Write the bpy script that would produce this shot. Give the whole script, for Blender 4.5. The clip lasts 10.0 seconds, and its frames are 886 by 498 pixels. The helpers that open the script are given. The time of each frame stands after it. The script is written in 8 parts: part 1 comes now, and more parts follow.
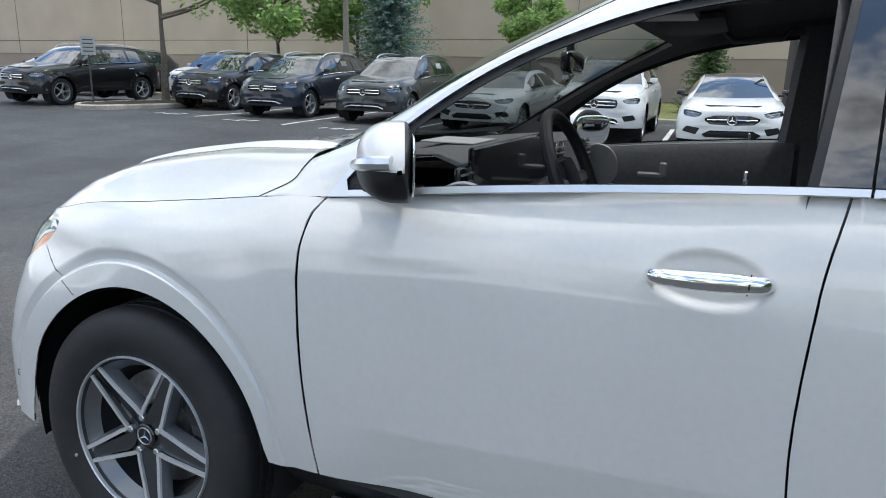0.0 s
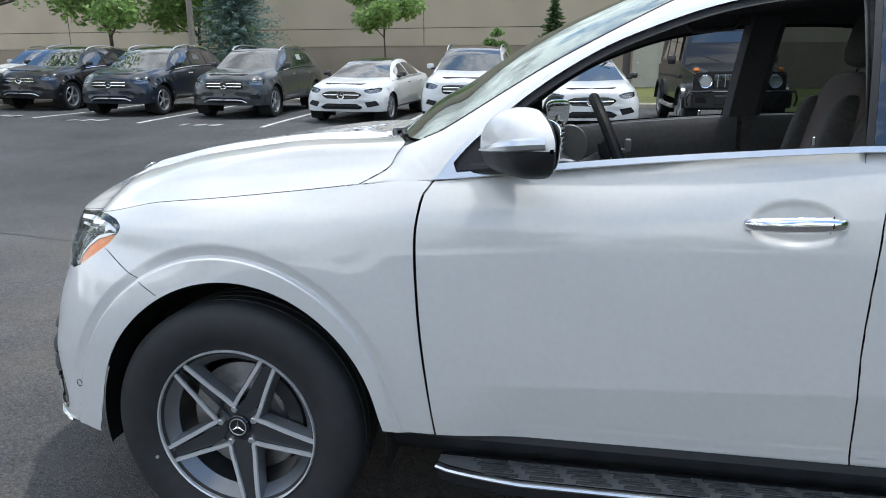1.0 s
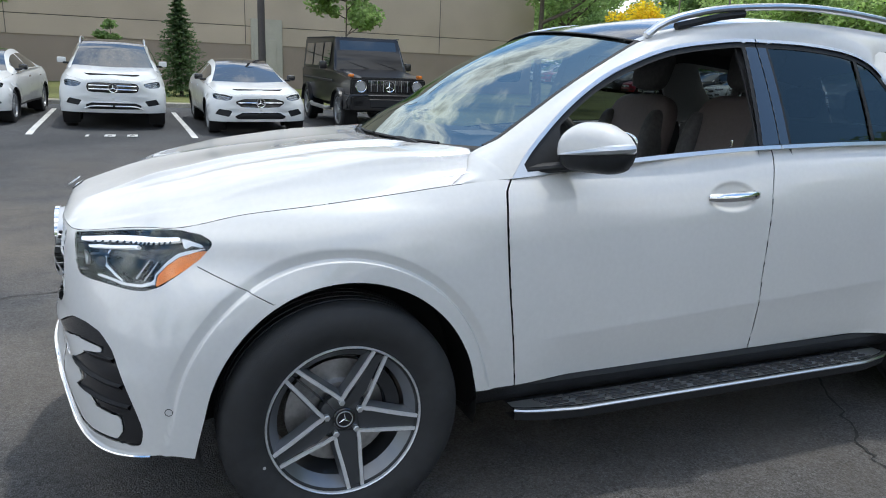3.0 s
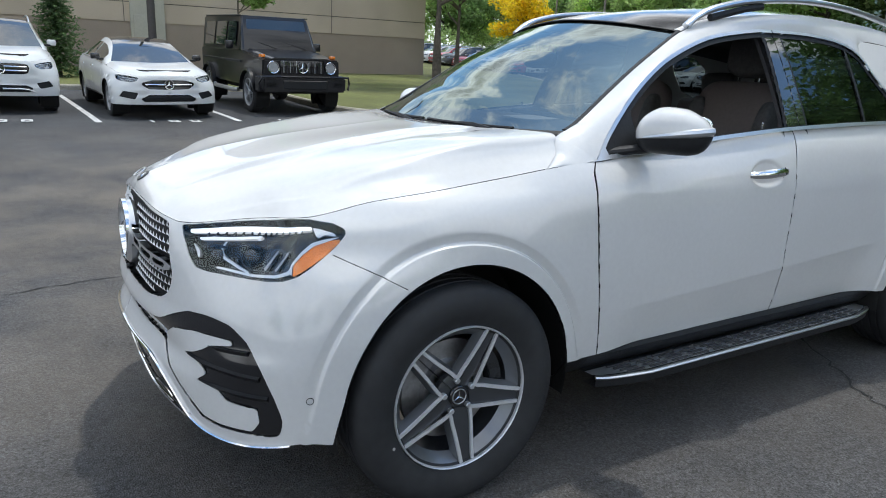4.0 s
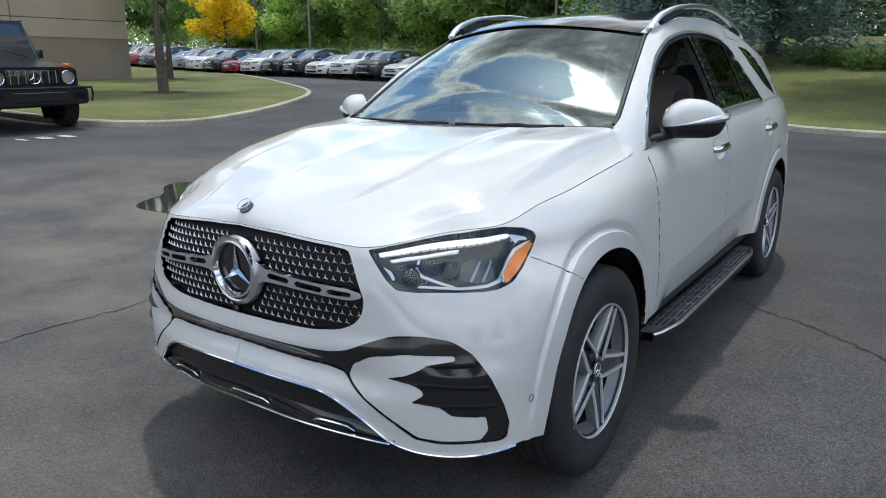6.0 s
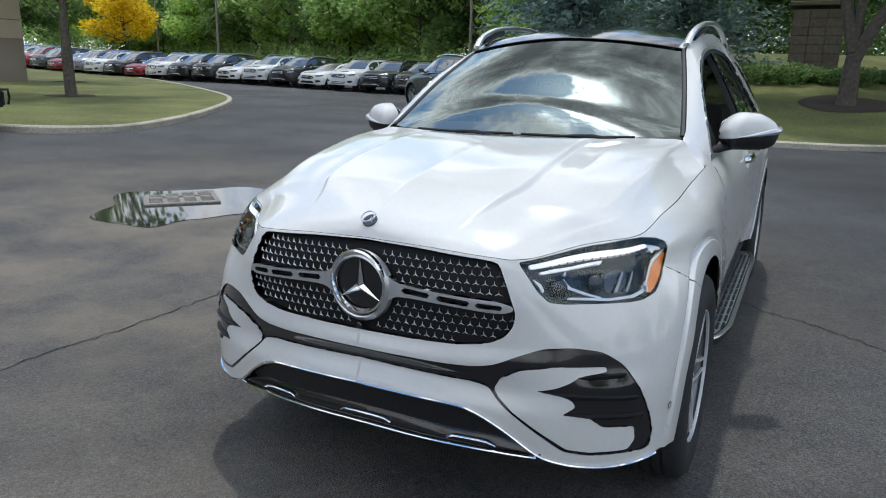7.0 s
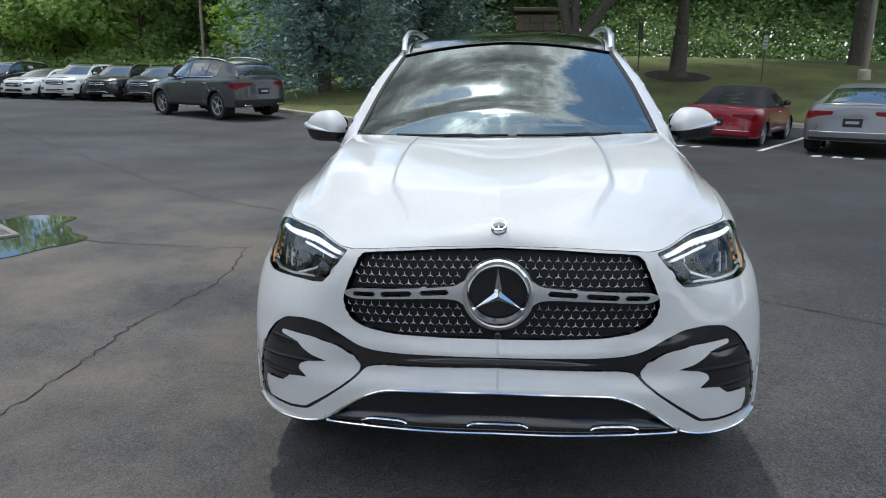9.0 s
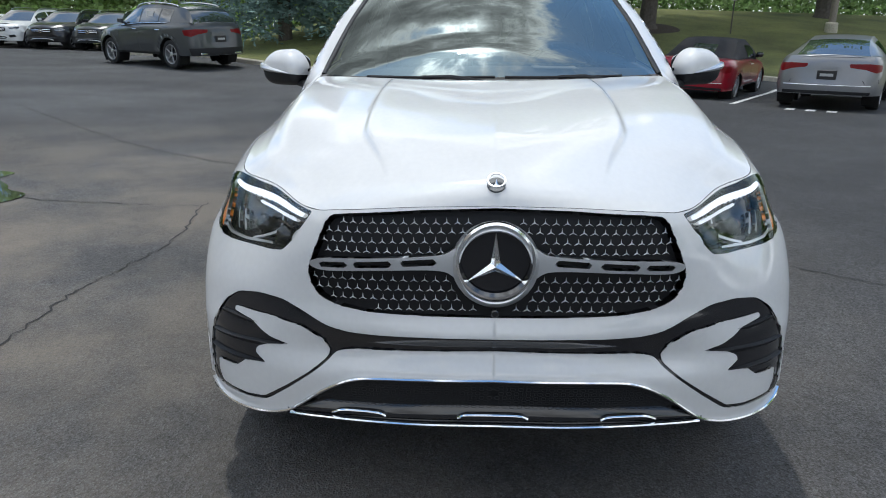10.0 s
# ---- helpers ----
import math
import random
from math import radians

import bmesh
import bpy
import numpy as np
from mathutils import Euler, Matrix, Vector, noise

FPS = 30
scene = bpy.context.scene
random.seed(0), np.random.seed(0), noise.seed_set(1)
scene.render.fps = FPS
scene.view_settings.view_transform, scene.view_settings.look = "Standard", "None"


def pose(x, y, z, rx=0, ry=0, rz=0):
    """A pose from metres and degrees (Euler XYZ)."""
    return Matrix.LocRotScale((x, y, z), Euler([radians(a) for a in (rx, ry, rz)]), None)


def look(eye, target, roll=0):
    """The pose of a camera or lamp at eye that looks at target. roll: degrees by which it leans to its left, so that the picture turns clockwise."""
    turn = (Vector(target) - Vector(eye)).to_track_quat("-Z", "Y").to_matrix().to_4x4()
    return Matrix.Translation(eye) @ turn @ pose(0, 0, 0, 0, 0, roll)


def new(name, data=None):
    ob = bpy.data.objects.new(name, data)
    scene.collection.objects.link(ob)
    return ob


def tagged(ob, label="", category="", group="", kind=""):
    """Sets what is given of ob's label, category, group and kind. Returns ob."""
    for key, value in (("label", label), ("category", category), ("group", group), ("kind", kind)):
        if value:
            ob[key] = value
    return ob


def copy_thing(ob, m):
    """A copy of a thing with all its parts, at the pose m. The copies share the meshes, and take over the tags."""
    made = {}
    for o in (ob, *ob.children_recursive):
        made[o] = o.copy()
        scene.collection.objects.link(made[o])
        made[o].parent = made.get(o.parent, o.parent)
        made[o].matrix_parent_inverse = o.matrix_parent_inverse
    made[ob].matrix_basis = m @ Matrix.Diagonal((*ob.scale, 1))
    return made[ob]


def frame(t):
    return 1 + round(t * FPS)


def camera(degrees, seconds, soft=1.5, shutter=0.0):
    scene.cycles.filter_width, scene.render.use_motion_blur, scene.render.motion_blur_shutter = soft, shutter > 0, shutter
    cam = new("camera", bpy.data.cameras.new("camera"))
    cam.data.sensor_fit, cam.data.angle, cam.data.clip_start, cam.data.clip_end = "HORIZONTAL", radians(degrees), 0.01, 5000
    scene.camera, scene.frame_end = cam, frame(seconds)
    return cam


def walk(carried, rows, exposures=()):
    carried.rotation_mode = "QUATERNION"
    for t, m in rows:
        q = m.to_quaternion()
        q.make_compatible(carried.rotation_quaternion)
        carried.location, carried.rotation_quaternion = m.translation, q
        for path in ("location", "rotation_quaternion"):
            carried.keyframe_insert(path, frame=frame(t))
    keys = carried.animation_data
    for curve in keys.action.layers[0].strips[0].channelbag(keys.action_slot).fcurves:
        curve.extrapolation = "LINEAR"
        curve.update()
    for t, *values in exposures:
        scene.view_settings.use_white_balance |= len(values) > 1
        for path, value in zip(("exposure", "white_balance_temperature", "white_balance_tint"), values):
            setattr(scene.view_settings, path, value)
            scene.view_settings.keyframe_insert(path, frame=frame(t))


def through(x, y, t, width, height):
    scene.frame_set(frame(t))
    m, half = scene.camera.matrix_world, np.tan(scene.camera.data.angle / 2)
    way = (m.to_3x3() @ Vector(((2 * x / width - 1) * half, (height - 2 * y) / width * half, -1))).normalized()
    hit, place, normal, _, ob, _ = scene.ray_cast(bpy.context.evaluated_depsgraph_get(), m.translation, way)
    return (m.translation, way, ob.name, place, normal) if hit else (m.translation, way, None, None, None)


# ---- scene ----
cam = camera(64.8, 10.0, soft=1.0)
PATH = [
    (0, (1.504, -2.257, 1.407), (0.74, -0.472, 0.93), 1.2),
    (0.5, (1.28, -2.479, 1.409), (0.682, -0.628, 0.942), 2.0),
    (1, (0.942, -2.636, 1.408), (0.587, -0.733, 0.906), -0.2),
    (1.5, (0.607, -2.798, 1.409), (0.65, -0.859, 0.921), 1.5),
    (2, (0.262, -2.903, 1.428), (0.535, -0.983, 0.937), 1.6),
    (2.2, (0.114, -2.895, 1.419), (0.462, -0.983, 0.946), 1.4),
    (3.3, (-0.69, -2.854, 1.453), (0.14, -1.103, 0.958), 2.7),
    (3.5, (-0.821, -2.821, 1.442), (0.052, -1.092, 0.944), 2.9),
    (4, (-1.156, -2.643, 1.445), (-0.143, -1.0, 0.92), 2.5),
    (4.5, (-1.493, -2.502, 1.445), (-0.255, -1.027, 0.906), 1.7),
    (5, (-1.775, -2.325, 1.442), (-0.429, -0.958, 0.875), 0.9),
    (5.2, (-1.872, -2.215, 1.445), (-0.482, -0.886, 0.898), -0.2),
    (6.3, (-2.367, -1.631, 1.464), (-0.743, -0.585, 0.949), 0.8),
    (6.5, (-2.44, -1.517, 1.452), (-0.799, -0.495, 0.939), 0.8),
    (7, (-2.588, -1.175, 1.46), (-0.863, -0.291, 0.966), 1.4),
    (7.5, (-2.792, -0.867, 1.466), (-0.962, -0.216, 0.991), 0.6),
    (8, (-2.896, -0.57, 1.456), (-1.012, -0.086, 0.994), 1.3),
    (8.5, (-2.9, -0.245, 1.447), (-0.986, 0.105, 0.984), 1.8),
    (9, (-2.904, -0.021, 1.454), (-0.971, 0.163, 0.976), 0.4),
    (9.5, (-2.772, 0.062, 1.431), (-0.839, 0.118, 0.92), -0.2),
    (10, (-2.542, 0.066, 1.379), (-0.636, 0.148, 0.778), 0.9),
]
walk(cam, [(t, look(eye, target, roll)) for t, eye, target, roll in PATH], [(0, .47, 6380, 8), (2, .44, 6380, 8), (3.5, .27, 6380, 8), (5, .26, 6380, 8), (7, .07, 6380, 8), (10, .14, 6380, 8)])

# ---- sky and sun ----
SUN_WAY = Vector((.25, .135, 1.0)).normalized()
world = bpy.data.worlds.new("sky")
scene.world = world
world.use_nodes = True
wn, wl_ = world.node_tree.nodes, world.node_tree.links
sky = wn.new("ShaderNodeTexSky")
sky.sky_type, sky.sun_disc = "NISHITA", False
sky.sun_elevation = math.asin(SUN_WAY.z)
sky.sun_rotation = math.atan2(SUN_WAY.x, SUN_WAY.y)
bg = wn["Background"]
bg.inputs["Strength"].default_value = .15
# broken clouds
geo = wn.new("ShaderNodeTexCoord")
cloud = wn.new("ShaderNodeTexNoise")
cloud.inputs["Scale"].default_value, cloud.inputs["Detail"].default_value, cloud.inputs["Roughness"].default_value = 2.3, 10, .66
stretch = wn.new("ShaderNodeMapping"); stretch.inputs["Scale"].default_value = (1, 1, 1.25)
stretch.inputs["Location"].default_value = (.3, .1, .4)
wl_.new(geo.outputs["Generated"], stretch.inputs[0]); wl_.new(stretch.outputs[0], cloud.inputs["Vector"])
unit = wn.new("ShaderNodeVectorMath"); unit.operation = "NORMALIZE"
wl_.new(geo.outputs["Generated"], unit.inputs[0])
up_ = wn.new("ShaderNodeSeparateXYZ"); wl_.new(unit.outputs[0], up_.inputs[0])
low_ = wn.new("ShaderNodeMapRange"); low_.inputs[1].default_value, low_.inputs[2].default_value, low_.inputs[3].default_value, low_.inputs[4].default_value = .05, .45, .055, 0
wl_.new(up_.outputs["Z"], low_.inputs["Value"])
thick = wn.new("ShaderNodeMath"); thick.operation = "ADD"        # more cloud towards the horizon
calm = wn.new("ShaderNodeMath"); calm.operation = "MULTIPLY_ADD"; calm.inputs[1].default_value, calm.inputs[2].default_value = .62, .19
wl_.new(cloud.outputs["Fac"], calm.inputs[0]); wl_.new(calm.outputs[0], thick.inputs[0]); wl_.new(low_.outputs[0], thick.inputs[1])
# two large heaps of cloud beside the sun, a gap between them and open blue to one side
for way_, wide_, more_ in (((.55, .05, .835), 21, .14), ((.62, .47, .64), 19, .12), ((.34, .27, .90), 6, -.10), ((.60, -.45, .66), 20, -.18)):
    lobe = wn.new("ShaderNodeVectorMath"); lobe.operation = "DOT_PRODUCT"; lobe.inputs[1].default_value = Vector(way_).normalized()
    wl_.new(unit.outputs[0], lobe.inputs[0])
    near_ = wn.new("ShaderNodeMapRange"); near_.interpolation_type = "SMOOTHSTEP"
    near_.inputs[1].default_value, near_.inputs[2].default_value, near_.inputs[3].default_value, near_.inputs[4].default_value = math.cos(radians(wide_)), 1, 0, more_
    wl_.new(lobe.outputs["Value"], near_.inputs["Value"])
    sum_ = wn.new("ShaderNodeMath"); sum_.operation = "ADD"
    wl_.new(thick.outputs[0], sum_.inputs[0]); wl_.new(near_.outputs[0], sum_.inputs[1])
    thick = sum_
ramp = wn.new("ShaderNodeValToRGB")
ramp.color_ramp.elements[0].position, ramp.color_ramp.elements[1].position = .47, .53
wl_.new(thick.outputs[0], ramp.inputs[0])
tone = wn.new("ShaderNodeValToRGB")                              # thin edges shine, thick cores are grey
for at_, value_ in ((.47, 8.0), (.53, 9.5), (.585, 4.2), (.66, 1.6)):
    e_ = tone.color_ramp.elements.new(at_); e_.color = (value_ * .98, value_, value_ * 1.04, 1)
tone.color_ramp.elements.remove(tone.color_ramp.elements[0]); tone.color_ramp.elements.remove(tone.color_ramp.elements[-1])
wl_.new(thick.outputs[0], tone.inputs[0])
# clouds glow round the sun
aim = wn.new("ShaderNodeVectorMath"); aim.operation = "DOT_PRODUCT"; aim.inputs[1].default_value = SUN_WAY
wl_.new(unit.outputs[0], aim.inputs[0])
glory = wn.new("ShaderNodeMapRange"); glory.inputs[1].default_value, glory.inputs[2].default_value, glory.inputs[3].default_value, glory.inputs[4].default_value = .965, 1.0, 0, 1
wl_.new(aim.outputs["Value"], glory.inputs["Value"])
power = wn.new("ShaderNodeMath"); power.operation = "POWER"; power.inputs[1].default_value = 2.5
wl_.new(glory.outputs[0], power.inputs[0])
gain = wn.new("ShaderNodeMath"); gain.operation = "MULTIPLY_ADD"; gain.inputs[1].default_value, gain.inputs[2].default_value = 9.0, 1.0
wl_.new(power.outputs[0], gain.inputs[0])
lit = wn.new("ShaderNodeVectorMath"); lit.operation = "SCALE"
wl_.new(tone.outputs[0], lit.inputs[0]); wl_.new(gain.outputs[0], lit.inputs["Scale"])
mix = wn.new("ShaderNodeMixRGB")
blue = wn.new("ShaderNodeVectorMath"); blue.operation = "MULTIPLY"; blue.inputs[1].default_value = (.88, 1.12, 1.26)
wl_.new(sky.outputs[0], blue.inputs[0])
wl_.new(ramp.outputs[0], mix.inputs[0]); wl_.new(blue.outputs[0], mix.inputs[1]); wl_.new(lit.outputs[0], mix.inputs[2])
wl_.new(mix.outputs[0], bg.inputs["Color"])
sun = new("sun", bpy.data.lights.new("sun", "SUN"))
sun.data.energy, sun.data.angle, sun.data.color = 1.62, radians(1.6), (1, .96, .90)
sun.matrix_basis = look(SUN_WAY * 50, (0, 0, 0))

# ---- materials ----
def material(name, colour, rough=.5, metal=0.0, coat=0.0, grain=0.0, scale=20.0, bump=0.0, bump_scale=200.0, vary=0.0, spec=.5, blotch=0.0, blotch_scale=2.0, coat_rough=.03):
    """A plain surface with variation at two scales, fine relief and, with vary, a shift from object to object."""
    m = bpy.data.materials.new(name)
    m.use_nodes = True
    n, l = m.node_tree.nodes, m.node_tree.links
    p = n["Principled BSDF"]
    p.inputs["Base Color"].default_value = (*colour, 1)
    p.inputs["Roughness"].default_value, p.inputs["Metallic"].default_value = rough, metal
    p.inputs["Coat Weight"].default_value, p.inputs["Coat Roughness"].default_value = coat, coat_rough
    p.inputs["Specular IOR Level"].default_value = spec
    if grain or blotch or vary:
        co = n.new("ShaderNodeTexCoord")
        value = None
        for amount, size, detail in ((grain, scale, 6), (blotch, blotch_scale, 4)):
            if amount:
                t = n.new("ShaderNodeTexNoise")
                t.inputs["Scale"].default_value, t.inputs["Detail"].default_value = size, detail
                l.new(co.outputs["Object"], t.inputs["Vector"])
                r = n.new("ShaderNodeMapRange")
                r.inputs[1].default_value, r.inputs[2].default_value = .3, .7
                r.inputs[3].default_value, r.inputs[4].default_value = 1 - amount, 1 + amount
                l.new(t.outputs["Fac"], r.inputs["Value"])
                if value is None:
                    value = r.outputs["Result"]
                else:
                    q = n.new("ShaderNodeMath"); q.operation = "MULTIPLY"
                    l.new(value, q.inputs[0]); l.new(r.outputs["Result"], q.inputs[1]); value = q.outputs[0]
        if vary:
            o = n.new("ShaderNodeObjectInfo")
            r = n.new("ShaderNodeMapRange")
            r.inputs[3].default_value, r.inputs[4].default_value = 1 - vary, 1 + vary
            l.new(o.outputs["Random"], r.inputs["Value"])
            if value is None:
                value = r.outputs["Result"]
            else:
                q = n.new("ShaderNodeMath"); q.operation = "MULTIPLY"
                l.new(value, q.inputs[0]); l.new(r.outputs["Result"], q.inputs[1]); value = q.outputs[0]
        s = n.new("ShaderNodeVectorMath"); s.operation = "SCALE"
        s.inputs[0].default_value = colour
        l.new(value, s.inputs["Scale"])
        l.new(s.outputs[0], p.inputs["Base Color"])
    if bump:
        co = n.new("ShaderNodeTexCoord")
        t = n.new("ShaderNodeTexNoise")
        t.inputs["Scale"].default_value, t.inputs["Detail"].default_value = bump_scale, 5
        l.new(co.outputs["Object"], t.inputs["Vector"])
        b = n.new("ShaderNodeBump")
        b.inputs["Strength"].default_value, b.inputs["Distance"].default_value = bump, .01
        l.new(t.outputs["Fac"], b.inputs["Height"])
        l.new(b.outputs["Normal"], p.inputs["Normal"])
    return m


def pane(name, tint, gloss=.05, through=1.0, rough=0.0):
    """Thin glass: clear or tinted where one looks straight through, glossy at a slant."""
    m = bpy.data.materials.new(name)
    m.use_nodes = True
    n, l = m.node_tree.nodes, m.node_tree.links
    n.remove(n["Principled BSDF"])
    a = n.new("ShaderNodeBsdfTransparent"); a.inputs[0].default_value = (*[c * through for c in tint], 1)
    g = n.new("ShaderNodeBsdfGlossy"); g.inputs["Roughness"].default_value = rough; g.inputs["Color"].default_value = (.82, .93, .90, 1)
    f = n.new("ShaderNodeLayerWeight"); f.inputs["Blend"].default_value = .5
    e = n.new("ShaderNodeMath"); e.operation = "POWER"; e.inputs[1].default_value = 5
    k = n.new("ShaderNodeMath"); k.operation = "MULTIPLY_ADD"; k.inputs[1].default_value, k.inputs[2].default_value = 1 - gloss, gloss
    l.new(f.outputs["Facing"], e.inputs[0]); l.new(e.outputs[0], k.inputs[0])
    x = n.new("ShaderNodeMixShader")
    l.new(k.outputs[0], x.inputs[0]); l.new(a.outputs[0], x.inputs[1]); l.new(g.outputs[0], x.inputs[2])
    l.new(x.outputs[0], n["Material Output"].inputs[0])
    return m


def glow(name, colour, strength):
    m = bpy.data.materials.new(name)
    m.use_nodes = True
    p = m.node_tree.nodes["Principled BSDF"]
    p.inputs["Base Color"].default_value = (*colour, 1)
    p.inputs["Emission Color"].default_value, p.inputs["Emission Strength"].default_value = (*colour, 1), strength
    return m


WHITE = material("white_paint", (.65, .65, .64), .6, spec=.25, coat=1, grain=.02, scale=60, blotch=.015, blotch_scale=3, coat_rough=.02)
WHITE.node_tree.nodes["Principled BSDF"].inputs["Coat IOR"].default_value = 1.6
BLACK_GLOSS = material("gloss_black_plastic", (.012, .012, .014), .12, coat=.6, grain=.1)
BLACK_MATT = material("matt_black_plastic", (.015, .016, .018), .5, spec=.32, grain=.15, scale=40, bump=.15, bump_scale=900)
# near-black linings and underbody; in gaps and pits it stands for shade
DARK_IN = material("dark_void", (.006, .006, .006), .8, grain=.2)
CHROME = material("chrome", (.88, .89, .90), .10, metal=1, grain=.03)
SATIN = material("satin_chrome", (.68, .70, .72), .28, metal=.85, grain=.04)
ALU = material("brushed_aluminium", (.72, .73, .74), .28, metal=1, grain=.06, scale=150)
MACHINED = material("machined_alloy", (.72, .73, .75), .38, metal=.5, grain=.05, scale=120)
RIM_DARK = material("dark_grey_alloy", (.05, .054, .06), .35, metal=.3, coat=.4, grain=.06)
RUBBER = material("tyre_rubber", (.021, .022, .024), .68, grain=.2, scale=25, blotch=.25, blotch_scale=5, bump=.2, bump_scale=500)
STEEL = material("brake_steel", (.48, .48, .49), .4, metal=1, grain=.15, scale=60)
AMBER = material("amber_reflector", (.92, .24, .012), .3, coat=.8, grain=.2, scale=120, bump=.4, bump_scale=220)
LAMP_WHITE = glow("lit_light_guide", (.92, .95, 1), .40)
LAMP_DARK = material("lamp_housing", (.02, .022, .025), .22, coat=.3, grain=.1)
LAMP_BOWL = material("smoked_reflector", (.10, .105, .115), .22, metal=.8, grain=.1, scale=60)
LEATHER = material("dark_leather", (.13, .122, .12), .5, grain=.2, scale=60, bump=.25, bump_scale=350)
LEATHER_BROWN = material("brown_leather", (.24, .195, .185), .5, grain=.06, scale=60, bump=.25, bump_scale=350)
CABIN = material("cabin_plastic", (.10, .10, .105), .6, grain=.15, scale=50, bump=.15, bump_scale=600)
SCREEN_OFF = material("switched_off_display", (.012, .013, .014), .08, coat=.5, grain=.05)
WINDSCREEN = pane("windscreen_glass", (.80, .86, .84), .27, .45)
CLEAR = pane("clear_lamp_cover", (.95, .96, .97), .05)
PRIVACY = pane("privacy_glass", (.15, .175, .18), .07)
POST_BLACK = material("gloss_black_post", (.012, .013, .015), .02, coat=1, spec=.8, grain=.1, scale=1)
MIRROR = material("mirror_glass", (.85, .88, .9), .01, metal=1, grain=.01)
PAPER = material("white_paper", (.42, .42, .41), .7, grain=.05)
STAR_SILVER = material("small_silver_studs", (.88, .89, .90), .4, metal=.35, vary=.06)

GRILLE_BACK = material("grille_back", (.009, .009, .010), .6, grain=.2, spec=.3)
BOWL = material("lamp_bowl", (.55, .56, .58), .25, metal=.6, grain=.1, scale=60)
FLEET_RIM = material("fleet_rim_alloy", (.34, .35, .36), .35, metal=.6, grain=.06)

# ---- shape helpers ----
def pchip(xs, ys):
    """A smooth curve through (xs, ys) that does not overshoot."""
    xs, ys = np.array(xs, float), np.array(ys, float)
    h = np.diff(xs)
    d = np.diff(ys) / h
    m = np.zeros(len(xs))
    m[0], m[-1] = d[0], d[-1]
    for i in range(1, len(xs) - 1):
        if d[i - 1] * d[i] > 0:
            a, b = 2 * h[i] + h[i - 1], h[i] + 2 * h[i - 1]
            m[i] = (a + b) / (a / d[i - 1] + b / d[i])

    def at(x):
        x = np.clip(np.asarray(x, float), xs[0], xs[-1])
        i = np.clip(np.searchsorted(xs, x) - 1, 0, len(h) - 1)
        t = (x - xs[i]) / h[i]
        return ((2 * t**3 - 3 * t**2 + 1) * ys[i] + (t**3 - 2 * t**2 + t) * h[i] * m[i]
                + (3 * t**2 - 2 * t**3) * ys[i + 1] + (t**3 - t**2) * h[i] * m[i + 1])
    return at


def smooth(a, b, x):
    t = np.clip((np.asarray(x, float) - a) / (b - a), 0, 1)
    return t * t * (3 - 2 * t)


def spline(points, n=8, closed=False):
    """Catmull-Rom through 2D or 3D points, n steps a span."""
    p = [np.array(q, float) for q in points]
    k = len(p)
    out = []
    for i in range(k if closed else k - 1):
        a, b, c, d = (p[j % k] if closed else p[min(max(j, 0), k - 1)] for j in (i - 1, i, i + 1, i + 2))
        for u in range(n):
            t = u / n
            out.append(0.5 * (2 * b + (c - a) * t + (2 * a - 5 * b + 4 * c - d) * t * t + (3 * b - a - 3 * c + d) * t**3))
    if not closed:
        out.append(p[-1])
    return np.array(out)


# ---- the white SUV: its outer surface, left half, w = distance from the middle plane, front towards -x ----
PLAN = [(-.872, 0), (-.868, .15), (-.855, .30), (-.825, .46), (-.783, .60), (-.72, .725), (-.64, .835), (-.535, .912), (-.40, .948), (-.2, .958),
        (.2, .955), (.6, .948), (1.5, .952), (2.4, .955), (3.0, .958), (3.4, .945), (3.7, .90), (3.88, .80), (3.98, .60), (4.03, .3), (4.04, 0)]
plan = spline(PLAN, 24)
plan_s = np.r_[0, np.cumsum(np.hypot(*np.diff(plan, axis=0).T))]
plan_n = np.gradient(plan, axis=0)
plan_n = np.stack([-plan_n[:, 1], plan_n[:, 0]], 1) / np.hypot(plan_n[:, 0], plan_n[:, 1])[:, None]
S_END = plan_s[-1]


def s_of(x, w):
    """Where along the plan's outline the place nearest to (x, w) lies."""
    return plan_s[np.argmin((plan[:, 0] - x)**2 + (plan[:, 1] - w)**2)]


CREASE = .573
CUPS = [(1.387, 1.042), (2.65, 1.060)]          # hollows behind the door handles
